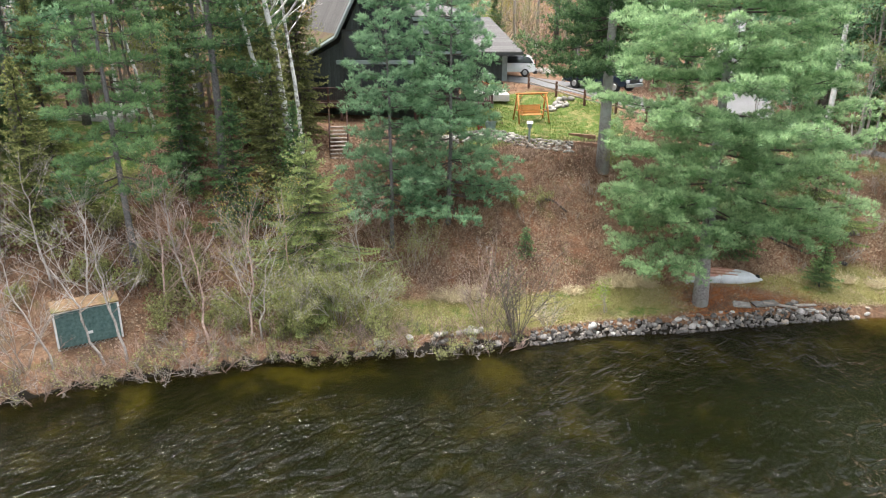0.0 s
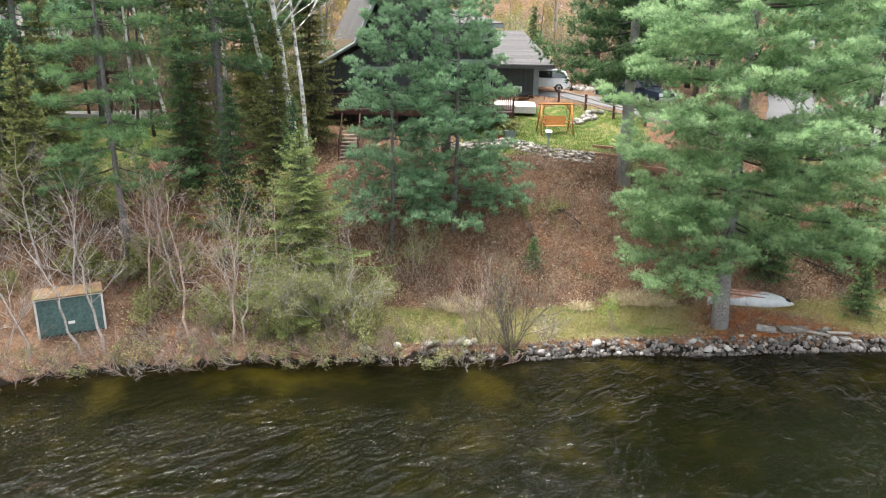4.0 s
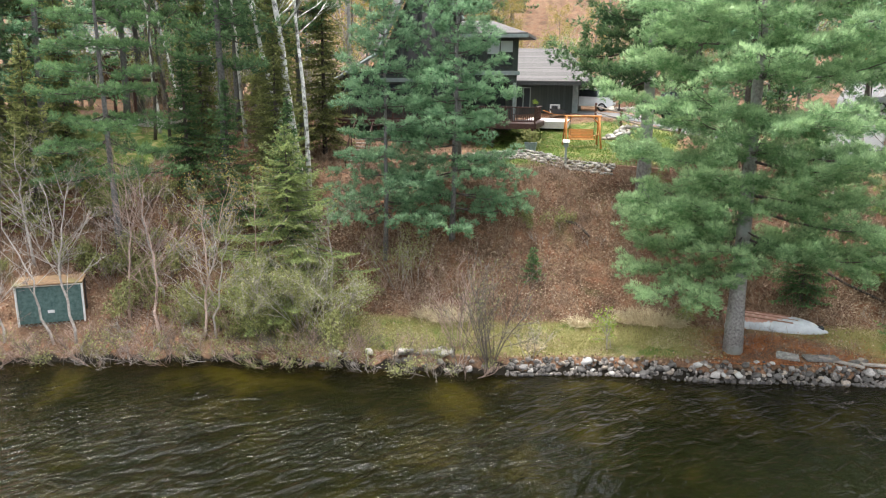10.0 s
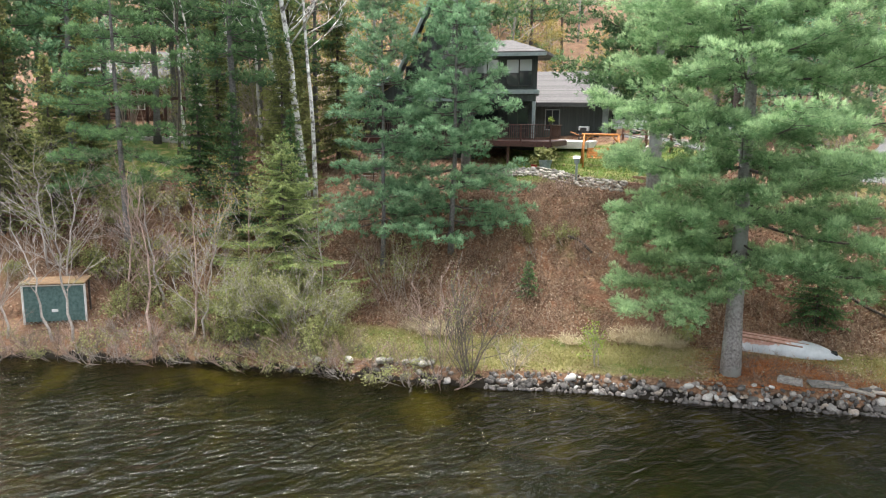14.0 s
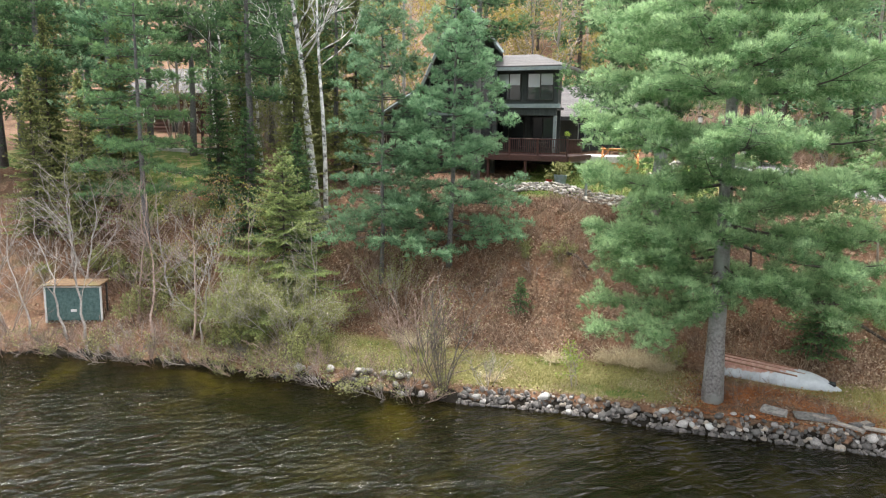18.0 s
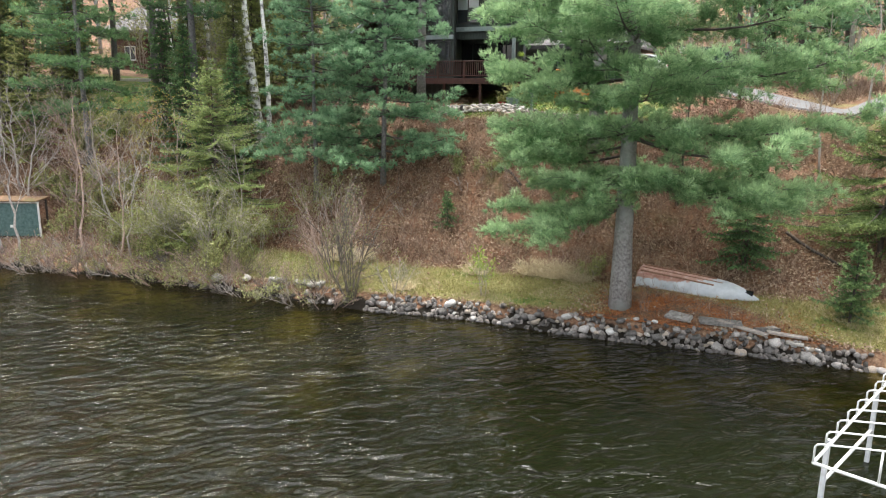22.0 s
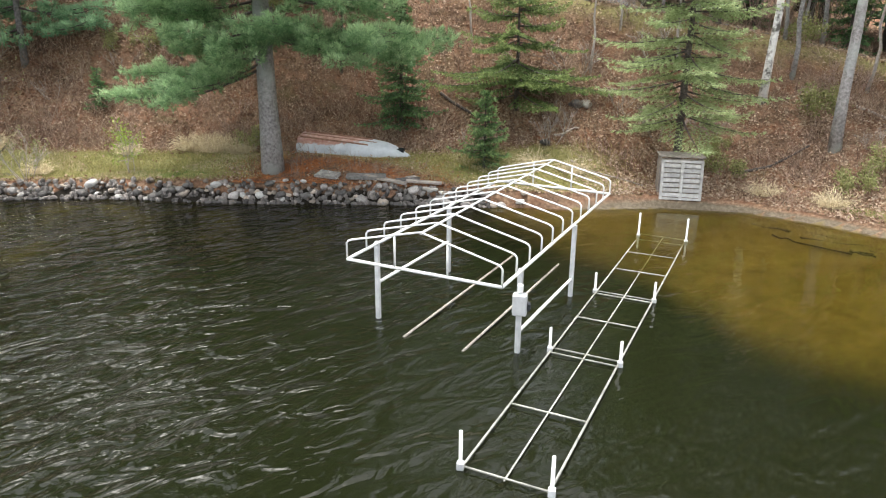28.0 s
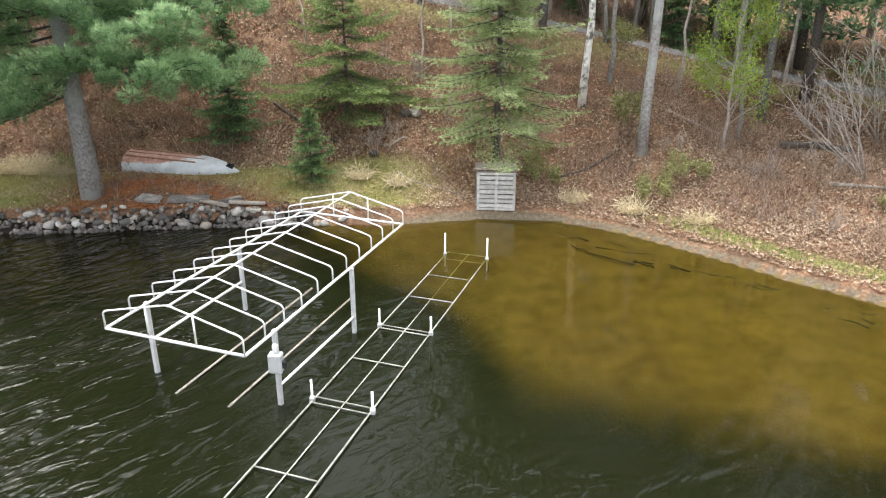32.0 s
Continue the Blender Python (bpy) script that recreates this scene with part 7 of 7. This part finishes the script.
def make_wheelbarrow():
    w = thing("wheelbarrow", (3.6, 55.3, 8.86), "dark wheelbarrow with yellow tray edge by the garage", "wheelbarrow", turn=15)
    bm = bmesh.new()
    lo = [bm.verts.new(p) for p in ((-0.35, -0.25, 0.32), (0.3, -0.25, 0.3), (0.3, 0.25, 0.3), (-0.35, 0.25, 0.32))]
    hi = [bm.verts.new(p) for p in ((-0.55, -0.36, 0.68), (0.6, -0.36, 0.62), (0.6, 0.36, 0.62), (-0.55, 0.36, 0.68))]
    bm.faces.new(lo[::-1])
    for k in range(4):
        bm.faces.new((lo[k], lo[(k + 1) % 4], hi[(k + 1) % 4], hi[k]))
    bmesh.ops.solidify(bm, geom=bm.faces[:], thickness=0.02)
    part("tray", bm, M_BLACK, w)
    for y in (-0.22, 0.22):
        rod("handle", [(0.75, y * 0.4, 0.2), (-0.4, y, 0.32), (-1.0, y * 1.3, 0.55)], 0.022, M_CEDARWOOD, w)
        rod("leg", [(-0.4, y, 0.3), (-0.45, y, 0.0)], 0.02, M_TRIM, w)
    wheel = bmesh.new()
    bmesh.ops.create_cone(wheel, cap_ends=True, segments=16, radius1=0.2, radius2=0.2, depth=0.09, matrix=Matrix.Translation((0.75, 0, 0.2)) @ Matrix.Rotation(radians(90), 4, "X"))
    part("wheel", wheel, M_TYRE, w)
    g = thing("air_conditioner", (3.3, 56.55, 8.86), "white boxed air conditioner by the garage wall", "air conditioner")
    part("case", one_box((-0.35, -0.3, 0.35), (0.35, 0.3, 0.95), 0.03), M_WHITE, g)
    part("stand", one_box((-0.3, -0.25, 0), (0.3, 0.25, 0.35), 0.02), M_TRIM, g)
    part("fan_grille", one_box((-0.22, -0.315, 0.45), (0.22, -0.3, 0.85), 0.02), M_TRIM, g)
    return w


make_wheelbarrow()


def make_table_set():
    t = thing("patio_table", (0.6, 47.6, 8.95), "dark round patio table on the deck", "table")
    bm = bmesh.new()
    bmesh.ops.create_cone(bm, cap_ends=True, segments=24, radius1=0.6, radius2=0.6, depth=0.04, matrix=Matrix.Translation((0, 0, 0.72)))
    part("tabletop", bm, M_TRIM, t)
    for k in range(4):
        w = 0.785 + k * 1.5708
        rod("leg", [(0.45 * math.cos(w), 0.45 * math.sin(w), 0.0), (0.3 * math.cos(w), 0.3 * math.sin(w), 0.71)], 0.02, M_TRIM, t)
    c = thing("patio_chair", (0.6, 46.75, 8.95), "dark metal patio chair at the deck table", "chair", "chairs round the table")
    part("seat", one_box((-0.24, -0.23, 0.42), (0.24, 0.23, 0.46), 0.015), M_TRIM, c)
    for k in range(5):
        part("back_bar", one_box((-0.22 + k * 0.1, -0.25, 0.5), (-0.18 + k * 0.1, -0.23, 0.9), 0.004), M_TRIM, c)
    part("back_rail", one_box((-0.25, -0.26, 0.88), (0.25, -0.22, 0.94), 0.006), M_TRIM, c)
    for x in (-0.21, 0.21):
        for y in (-0.2, 0.2):
            rod("leg", [(x, y, 0), (x * 0.95, y * 0.95, 0.43)], 0.016, M_TRIM, c)
    for x, y, w in ((-0.35, 47.5, -85), (1.55, 47.6, 88), (0.6, 48.5, 180)):
        copy_thing(c, pose(x, y, 8.95, 0, 0, w))


make_table_set()


# ---- vehicles ----
def prism(profile, half, bevel=0.05, taper=0.0):
    """A body from a side outline (x, z) spread across y, its upper edge drawn in by taper."""
    bm = bmesh.new()
    top = max(z for _, z in profile)
    low = min(z for _, z in profile)
    sides = []
    for sg in (-1, 1):
        sides.append([bm.verts.new((x, sg * (half - taper * (z - low) / (top - low)), z)) for x, z in profile])
    bm.faces.new(sides[0]); bm.faces.new(sides[1][::-1])
    n = len(profile)
    for k in range(n):
        bm.faces.new((sides[0][k], sides[1][k], sides[1][(k + 1) % n], sides[0][(k + 1) % n]))
    bmesh.ops.recalc_face_normals(bm, faces=bm.faces)
    if bevel:
        bmesh.ops.bevel(bm, geom=bm.edges[:], offset=bevel, segments=2, affect="EDGES")
    return bm


M_CARWHITE = surface("white_car_paint", (0.70, 0.71, 0.72), (0.78, 0.79, 0.80), 3, 0.25, 0.0)
M_CARSILVER = surface("silver_car_paint", (0.42, 0.44, 0.46), (0.50, 0.52, 0.54), 3, 0.25, 0.0, metal=0.4)
M_CARDARK = surface("dark_blue_car_paint", (0.014, 0.020, 0.032), (0.022, 0.030, 0.046), 3, 0.22, 0.0)
M_LAMP = glass_mat("lamp_glass", (0.7, 0.72, 0.75), 0.1)
M_TAIL = glass_mat("tail_glass", (0.35, 0.02, 0.02), 0.15)
M_RIM = surface("alloy", (0.35, 0.36, 0.37), (0.5, 0.51, 0.52), 5, 0.35, 0.0, metal=0.7)


def wheels(v, xs, half, radius):
    for x in xs:
        for sg in (-1, 1):
            bm = bmesh.new()
            bmesh.ops.create_cone(bm, cap_ends=True, segments=20, radius1=radius, radius2=radius, depth=0.26, matrix=Matrix.Translation((x, sg * (half - 0.12), radius)) @ Matrix.Rotation(radians(90), 4, "X"))
            bmesh.ops.bevel(bm, geom=[e for e in bm.edges if e.is_boundary or len(e.link_faces) == 2 and max(len(f.verts) for f in e.link_faces) > 4], offset=0.04, segments=2, affect="EDGES")
            w = part("wheel", bm, M_TYRE, v)
            bm = bmesh.new()
            bmesh.ops.create_cone(bm, cap_ends=True, segments=16, radius1=radius * 0.6, radius2=radius * 0.5, depth=0.05, matrix=Matrix.Translation((x, sg * (half + 0.012), radius)) @ Matrix.Rotation(radians(-90 * sg), 4, "X"))
            part("rim", bm, M_RIM, w)


def vehicle(name, place, turn, paint, label, category, kind):
    v = thing(name, place, label, category, turn=turn)
    h = 0.95
    if kind == "pickup":
        body = ((-2.9, 0.55), (-2.9, 1.12), (0.35, 1.14), (1.5, 1.14), (2.7, 1.02), (2.92, 0.85), (2.92, 0.5), (2.3, 0.42), (-2.3, 0.45))
        cab = ((-0.85, 1.1), (-0.72, 1.75), (-0.45, 1.88), (0.85, 1.86), (1.62, 1.12))
        glass = ((-0.74, 1.22), (-0.66, 1.68), (-0.4, 1.79), (0.78, 1.77), (1.38, 1.2))
        axle, rad = (1.9, -1.75), 0.4
    else:
        body = ((-2.25, 0.5), (-2.3, 1.0), (-1.2, 1.12), (1.0, 1.08), (2.15, 0.92), (2.32, 0.75), (2.3, 0.4), (-2.1, 0.38))
        cab = ((-2.2, 1.02), (-1.9, 1.6), (-1.4, 1.72), (0.25, 1.72), (1.15, 1.05)) if kind == "suv" else ((-1.75, 1.05), (-1.1, 1.45), (-0.7, 1.5), (0.3, 1.48), (1.15, 1.05))
        glass = tuple((x * 0.94, z - 0.07 if z > 1.2 else z + 0.06) for x, z in cab)
        axle, rad = (1.4, -1.4), 0.34
    part("body", prism(body, h, 0.06, 0.04), paint, v)
    part("cab", prism(cab, h - 0.06, 0.05, 0.16), paint, v)
    part("side_glass", prism(glass, h - 0.045, 0.02, 0.155), M_GLASS, v)
    xs = [p[0] for p in cab]
    part("windscreen", one_box((-0.02, -0.68, -0.3), (0.02, 0.68, 0.3), 0.01, Matrix.Translation(((cab[3][0] + cab[4][0]) / 2 + 0.035, 0, (cab[3][1] + cab[4][1]) / 2 + 0.035)) @ Matrix.Rotation(math.atan2(cab[3][0] - cab[4][0], cab[3][1] - cab[4][1]), 4, "Y")), M_GLASS, v)
    front, rear = max(p[0] for p in body), min(p[0] for p in body)
    part("front_bumper", one_box((front - 0.05, -0.9, 0.42), (front + 0.1, 0.9, 0.66), 0.03), M_TRIM if kind != "pickup" else M_RIM, v)
    part("rear_bumper", one_box((rear - 0.1, -0.9, 0.45), (rear + 0.04, 0.9, 0.65), 0.03), M_RIM, v)
    part("grille", one_box((front - 0.04, -0.55, 0.68), (front + 0.025, 0.55, 0.95), 0.02), M_TRIM, v)
    for sg in (-1, 1):
        part("headlight", one_box((front - 0.1, sg * 0.75 - 0.16, 0.72), (front + 0.03, sg * 0.75 + 0.16, 0.94), 0.02), M_LAMP, v)
        part("tail_light", one_box((rear - 0.025, sg * 0.82 - 0.08, 0.75), (rear + 0.05, sg * 0.82 + 0.08, 1.05), 0.015), M_TAIL, v)
        part("mirror", one_box((cab[4][0] - 0.4, sg * 1.0 - 0.08, 1.12), (cab[4][0] - 0.25, sg * 1.0 + 0.08, 1.32), 0.02), M_BLACK, v)
    if kind == "pickup":
        part("bed_floor", one_box((-2.8, -0.78, 1.125), (-0.95, 0.78, 1.145), 0), M_TRIM, v)
        for sg in (-1, 1):
            part("bed_rail", one_box((-2.88, sg * 0.86 - 0.06, 1.1), (-0.9, sg * 0.86 + 0.06, 1.2), 0.02), paint, v)
        part("tailgate", one_box((-2.92, -0.84, 0.7), (-2.86, 0.84, 1.2), 0.02), paint, v)
    wheels(v, axle, h, rad)
    return v


vehicle("pickup_truck", (11.5, 53.0, 8.97), -50, M_CARDARK, "dark blue-black crew-cab pickup parked on the driveway", "truck", "pickup")
box_load = part("cardboard_box", one_box((-0.35, -0.3, 0), (0.35, 0.3, 0.5), 0.01), surface("cardboard", (0.45, 0.31, 0.19), (0.58, 0.43, 0.28), 6, 0.9, 0.1))
box_load.matrix_world = pose(10.15, 54.6, 8.97 + 1.146, 0, 0, -40)
tagged(box_load, "tan cardboard box in the pickup bed", "box")
vehicle("sport_utility", (5.2, 60.4, 9.25), 178, M_CARWHITE, "white sport utility parked beside the garage", "car", "suv")
vehicle("parked_car", (27.6, 61.5, ground_at(27.6, 61.5)), 172, M_CARSILVER, "silver car parked on the grass above the driveway", "car", "suv")


def lamp_post():
    p = thing("lamp_post", on_ground(7.9, 63.5), "black lamp post with pale lantern beside the driveway", "lamp post")
    rod("pole", [(0, 0, -0.2), (0, 0, 2.1)], 0.06, M_TRIM, p)
    part("lantern", one_box((-0.16, -0.16, 2.1), (0.16, 0.16, 2.5), 0.05), M_WHITE, p)
    part("cap", one_box((-0.2, -0.2, 2.5), (0.2, 0.2, 2.58), 0.03), M_TRIM, p)
    part("base", one_box((-0.15, -0.15, -0.1), (0.15, 0.15, 0.25), 0.03), M_TRIM, p)


lamp_post()


# ---- neighbouring houses in the wood ----
def cabin(place, turn, w, d, high, roof_mat, label, logs=M_LOG, eave=0.7, rise=2.4):
    c = thing("log_cabin", place, label, "house", turn=turn)
    n = max(6, int(high / 0.3))
    part("wall", one_box((-w / 2 + 0.1, 0.1, -1.0), (w / 2 - 0.1, d, high), 0), logs, c)
    for k in range(n):
        z = (k + 0.5) * high / n
        rod("log", [(-w / 2 - 0.12, 0.1, z), (w / 2 + 0.12, 0.1, z)], high / n * 0.52, logs, c, sides=8)
    part("roof", gable_roof(-w / 2 - eave, w / 2 + eave, -1.0, d + 1.0, high, high + rise, 0.16), roof_mat, c)
    for x in (-w * 0.3, w * 0.22):
        window(c, x - 0.6, x + 0.6, 0.9, 2.1, -0.06, 2, M_WHITE)
    part("door", one_box((-0.2, -0.08, 0), (0.75, 0.0, 2.05), 0.02), M_TRIM, c)
    return c


cabin((-33.5, 51.0, 9.7), 8, 8.5, 7, 3.2, M_SHINGLE, "dark red-brown log house half hidden by the grove")
cabin((37.5, 92, ground_at(37.5, 92)), -5, 7, 6, 2.8, M_SHINGLE, "small orange-brown log cabin in the wood", M_CEDARWOOD)


def terrace():
    t = thing("terrace", (-21.5, 42.6, 8.6), "grey paved terrace with red-brown posts in the grove", "terrace", turn=6)
    for i in range(5):
        for j in range(3):
            part("paver", one_box((-3.0 + i * 1.2, -1.6 + j * 1.1, -0.3), (-1.82 + i * 1.2, -0.52 + j * 1.1, 0.2 + 0.01 * ((i + j) % 2)), 0.015), M_CONCRETE, t)
    for x in (-0.4, 0.9, 2.2):
        part("post", one_box((x - 0.07, -1.5, 0.2), (x + 0.07, -1.36, 2.5), 0.01), M_DECK, t)
    part("beam", one_box((-0.6, -1.52, 2.5), (2.4, -1.34, 2.68), 0.01), M_DECK, t)
    s = thing("steps", (-20.6, 44.6, 8.8), "weathered wooden steps climbing behind the terrace", "steps", turn=6)
    for k in range(7):
        part("tread", one_box((-0.7, k * 0.3, 0.05 + k * 0.18), (0.7, k * 0.3 + 0.28, 0.11 + k * 0.18), 0.008), M_GREYWOOD, s)
    for x in (-0.7, 0.66):
        rod("stringer", [(x, 0, 0.0), (x, 2.1, 1.2)], 0.05, M_GREYWOOD, s, sides=4)
    b = thing("bench_steps", (-5.95, 39.6, ground_at(-5.95, 39.6)), "weathered wooden steps with railing leading down from the deck", "steps", turn=8)
    for k in range(9):
        part("tread", one_box((-0.5, k * 0.3, 0.0 + k * 0.17), (0.5, k * 0.3 + 0.27, 0.05 + k * 0.17), 0.006), M_GREYWOOD, b)
    for x in (-0.52, 0.52):
        rod("hand_rail", [(x, 0, 0.9), (x, 2.7, 2.4)], 0.035, M_DECK, b, sides=4)
        for k in range(4):
            rod("baluster", [(x, 0.1 + k * 0.8, 0.05 + k * 0.45), (x, 0.1 + k * 0.8, 0.93 + k * 0.45)], 0.025, M_DECK, b, sides=4)


terrace()


# ---- litter, grass and undergrowth ----
def scatter(seed, count, box_xy, keep):
    """Places on the ground within a box where keep(x, y, d) beats a throw of the dice."""
    r = rng_of(seed)
    out = []
    x0, x1, y0, y1 = box_xy
    while len(out) < count:
        x, y = r.uniform(x0, x1), r.uniform(y0, y1)
        d = y - float(np.interp(x, SHORE_X, SHORE_Y))
        if r.uniform(0, 1) < keep(x, y, d):
            out.append((x, y, ground_at(x, y)))
    return r, np.array(out)


def fallen_leaves():
    def keep(x, y, d):
        if d < 0.35 or min(on_road(x, y, ROAD)[0], on_road(x, y, ROAD_UP)[0]) < 2.2:
            return 0
        t, l, s = mask_at(x, y)[:3]
        if math.exp(-((x - 13.6) ** 2 + (y - 32.4) ** 2) / 3.0) + math.exp(-((x - 16.6) ** 2 / 6 + (y - 33.4) ** 2 / 0.9)) > 0.35:
            return 0.08
        return max(0.05, 1 - 1.1 * t - l - 0.5 * s) * (1 if d < 14 else 0.5 if x > 14 else 0.1) * (0.5 if x < -6 else 1)
    r, P = scatter(501, 150000, (-20, 43, 27, 56), keep)
    n = len(P)
    P[:, 2] += r.uniform(0.0, 0.09, n)
    a = r.normal(0, 1, (n, 3)); a[:, 2] *= 0.45; a = unit(a)
    b = unit(np.cross(a, unit(r.normal(0, 1, (n, 3)) * (0.5, 0.5, 1) + (0, 0, 1))))
    s = r.uniform(0.025, 0.068, (n, 1))
    tri = np.concatenate((np.stack((P - a * s, P + b * s * 0.7, P + a * s), 1), np.stack((P - a * s, P + a * s, P - b * s * 0.7 + (0, 0, 0.015)), 1)))
    y = np.clip(r.beta(0.8, 1.1, n) + 0.45 * np.array([noise.noise((x * 0.45, yy * 0.45, 2)) for x, yy in P[:, :2]]) + 0.28 * np.clip((P[:, 0] - 15) / 4, 0, 1), 0, 1)
    ob = part("leaf_litter", shard_mesh("leaf_litter", tri, np.concatenate((y, y))), M_LITTER)
    tagged(ob, "brown and tan fallen leaves covering the bank", "leaves", kind="stuff")


def blades(name, seed, count, area, keep, mat, tall, wide, label, young=0.5, flop=0.45):
    r, P = scatter(seed, count, area, keep)
    n = len(P)
    up = unit(np.stack((r.normal(0, flop, n), r.normal(0, flop, n), np.ones(n)), 1))
    side = unit(np.cross(up, r.normal(0, 1, (n, 3)))) * wide
    P[:, 2] -= 0.01
    tri = np.stack((P - side, P + side, P + up * tall * r.uniform(0.5, 1.2, (n, 1))), 1)
    ob = part(name, shard_mesh(name, tri, np.clip(r.normal(young, 0.3, n), 0, 1)), mat)
    tagged(ob, label, "grass", kind="stuff")


fallen_leaves()
blades("grass", 502, 60000, (-9, 27, 28, 38), lambda x, y, d: mask_at(x, y)[0], M_BLADES, 0.11, 0.009, "short olive and straw grass on the shore bench")
blades("grass_tips", 503, 22000, (-9, 27, 28, 38), lambda x, y, d: mask_at(x, y)[0] * (noise.noise((x * 0.5, y * 0.5, 3)) > 0.05), M_STRAW, 0.10, 0.008, "dry straw-coloured grass patches on the bench")
blades("beach_grass", 504, 9000, (29, 46, 20, 38), lambda x, y, d: mask_at(x, y)[0] if d > 0.5 else 0, M_BLADES_LUSH, 0.09, 0.008, "thin green grass behind the beach")
blades("fallen_needles", 507, 26000, (10, 20, 31, 36), lambda x, y, d: (math.exp(-((x - 13.6) ** 2 + (y - 32.4) ** 2) / 3.0) + math.exp(-((x - 16.6) ** 2 / 6 + (y - 33.4) ** 2 / 0.9))) * (d > 0.35), M_FALLEN, 0.09, 0.016, "rust-orange pine needles fallen round the great pine", 0.5, 4.0)
blades("lawn_grass", 505, 22000, (-1, 13, 42, 55), lambda x, y, d: mask_at(x, y)[1], M_BLADES_LUSH, 0.10, 0.018, "mown green lawn grass before the house")


def straw_clump(x, y, size, seed, label="pale dry grass clump flopped over on the bench"):
    r = rng_of(seed)
    n = int(520 * size)
    w = r.uniform(0, 6.28, n)
    rad = 0.34 * size ** 0.6 * np.sqrt(r.uniform(0, 1, n))
    P = np.stack((rad * np.cos(w) * 1.2, rad * np.sin(w), np.zeros(n)), 1)
    d = unit(np.stack((np.cos(w) + r.normal(0, 0.8, n), np.sin(w) * 0.7 + r.normal(0, 0.8, n), r.uniform(0.4, 2.4, n)), 1))
    L = r.uniform(0.2, 0.9, (n, 1)) * size ** 0.5
    side = unit(np.cross(d, r.normal(0, 1, (n, 3)))) * 0.012
    mid = P + d * L * 0.6
    end = mid + unit(d + r.normal(0, 0.5, (n, 3)) - (0, 0, 0.7)) * L * 0.4
    tri = np.concatenate((np.stack((P - side, P + side, mid), 1), np.stack((mid - side, mid + side, end), 1)))
    y_ = r.uniform(0.2, 1, n)
    ob = part("grass_clump", shard_mesh("grass_clump", tri, np.concatenate((y_, y_))), M_STRAW)
    ob.location = on_ground(x, y)
    tagged(ob, label, "grass", "straw clumps")


for k, (x, y, s) in enumerate(((8.7, 34.4, 1.1), (9.2, 34.7, 0.9), (9.6, 34.4, 1.2), (10.2, 34.6, 1.0), (10.7, 34.3, 0.8), (0.6, 32.6, 1.4), (1.4, 32.8, 1.2), (-0.2, 32.7, 0.7), (6.6, 33.5, 0.7), (21.6, 35.2, 0.8), (23.0, 34.9, 0.8), (29.3, 34.9, 0.7), (31.2, 33.9, 0.8), (33.2, 32.9, 0.7), (4.9, 30.9, 0.7))):
    straw_clump(x, y, s, 600 + k)


def undergrowth():
    """Dead stalks and twigs standing all over the bank."""
    def keep(x, y, d):
        return (0 if min(on_road(x, y, ROAD)[0], on_road(x, y, ROAD_UP)[0]) < 2.4 or -13 < x < 13 and y > 43.5 else 1.0 if d > 3.6 else 0.25 if d > 0.8 else 0) * (0.3 + 0.7 * (noise.noise((x * 0.35, y * 0.35, 9)) > -0.1)) * max(0, 1 - mask_at(x, y)[0] * 1.3 - mask_at(x, y)[1])
    r, P = scatter(506, 8200, (-22, 44, 26, 58), keep)
    runs_v, cols = [], []
    tris = []
    for p in P:
        m = int(r.integers(5, 12))
        base = p + np.stack((r.normal(0, 0.12, m), r.normal(0, 0.12, m), np.zeros(m)), 1)
        d = unit(np.stack((r.normal(0, 0.6, m), r.normal(0, 0.6, m), np.ones(m)), 1))
        L = r.uniform(0.2, 0.9, (m, 1))
        side = unit(np.cross(d, r.normal(0, 1, (m, 3)))) * 0.009
        tris.append(np.stack((base - side, base + side, base + d * L), 1))
        e = unit(d + r.normal(0, 0.8, (m, 3)))
        q = base + d * L * 0.55
        tris.append(np.stack((q - side * 0.7, q + side * 0.7, q + e * L * 0.5), 1))
    tri = np.concatenate(tris)
    ob = part("undergrowth", shard_mesh("undergrowth", tri, r.uniform(0, 1, len(tri))), leaf_mat("dead_stalks", (0.10, 0.062, 0.045), (0.46, 0.34, 0.26), 0.0, 0.9))
    tagged(ob, "thin dead stalks and twigs standing over the bank", "undergrowth", kind="stuff")


undergrowth()
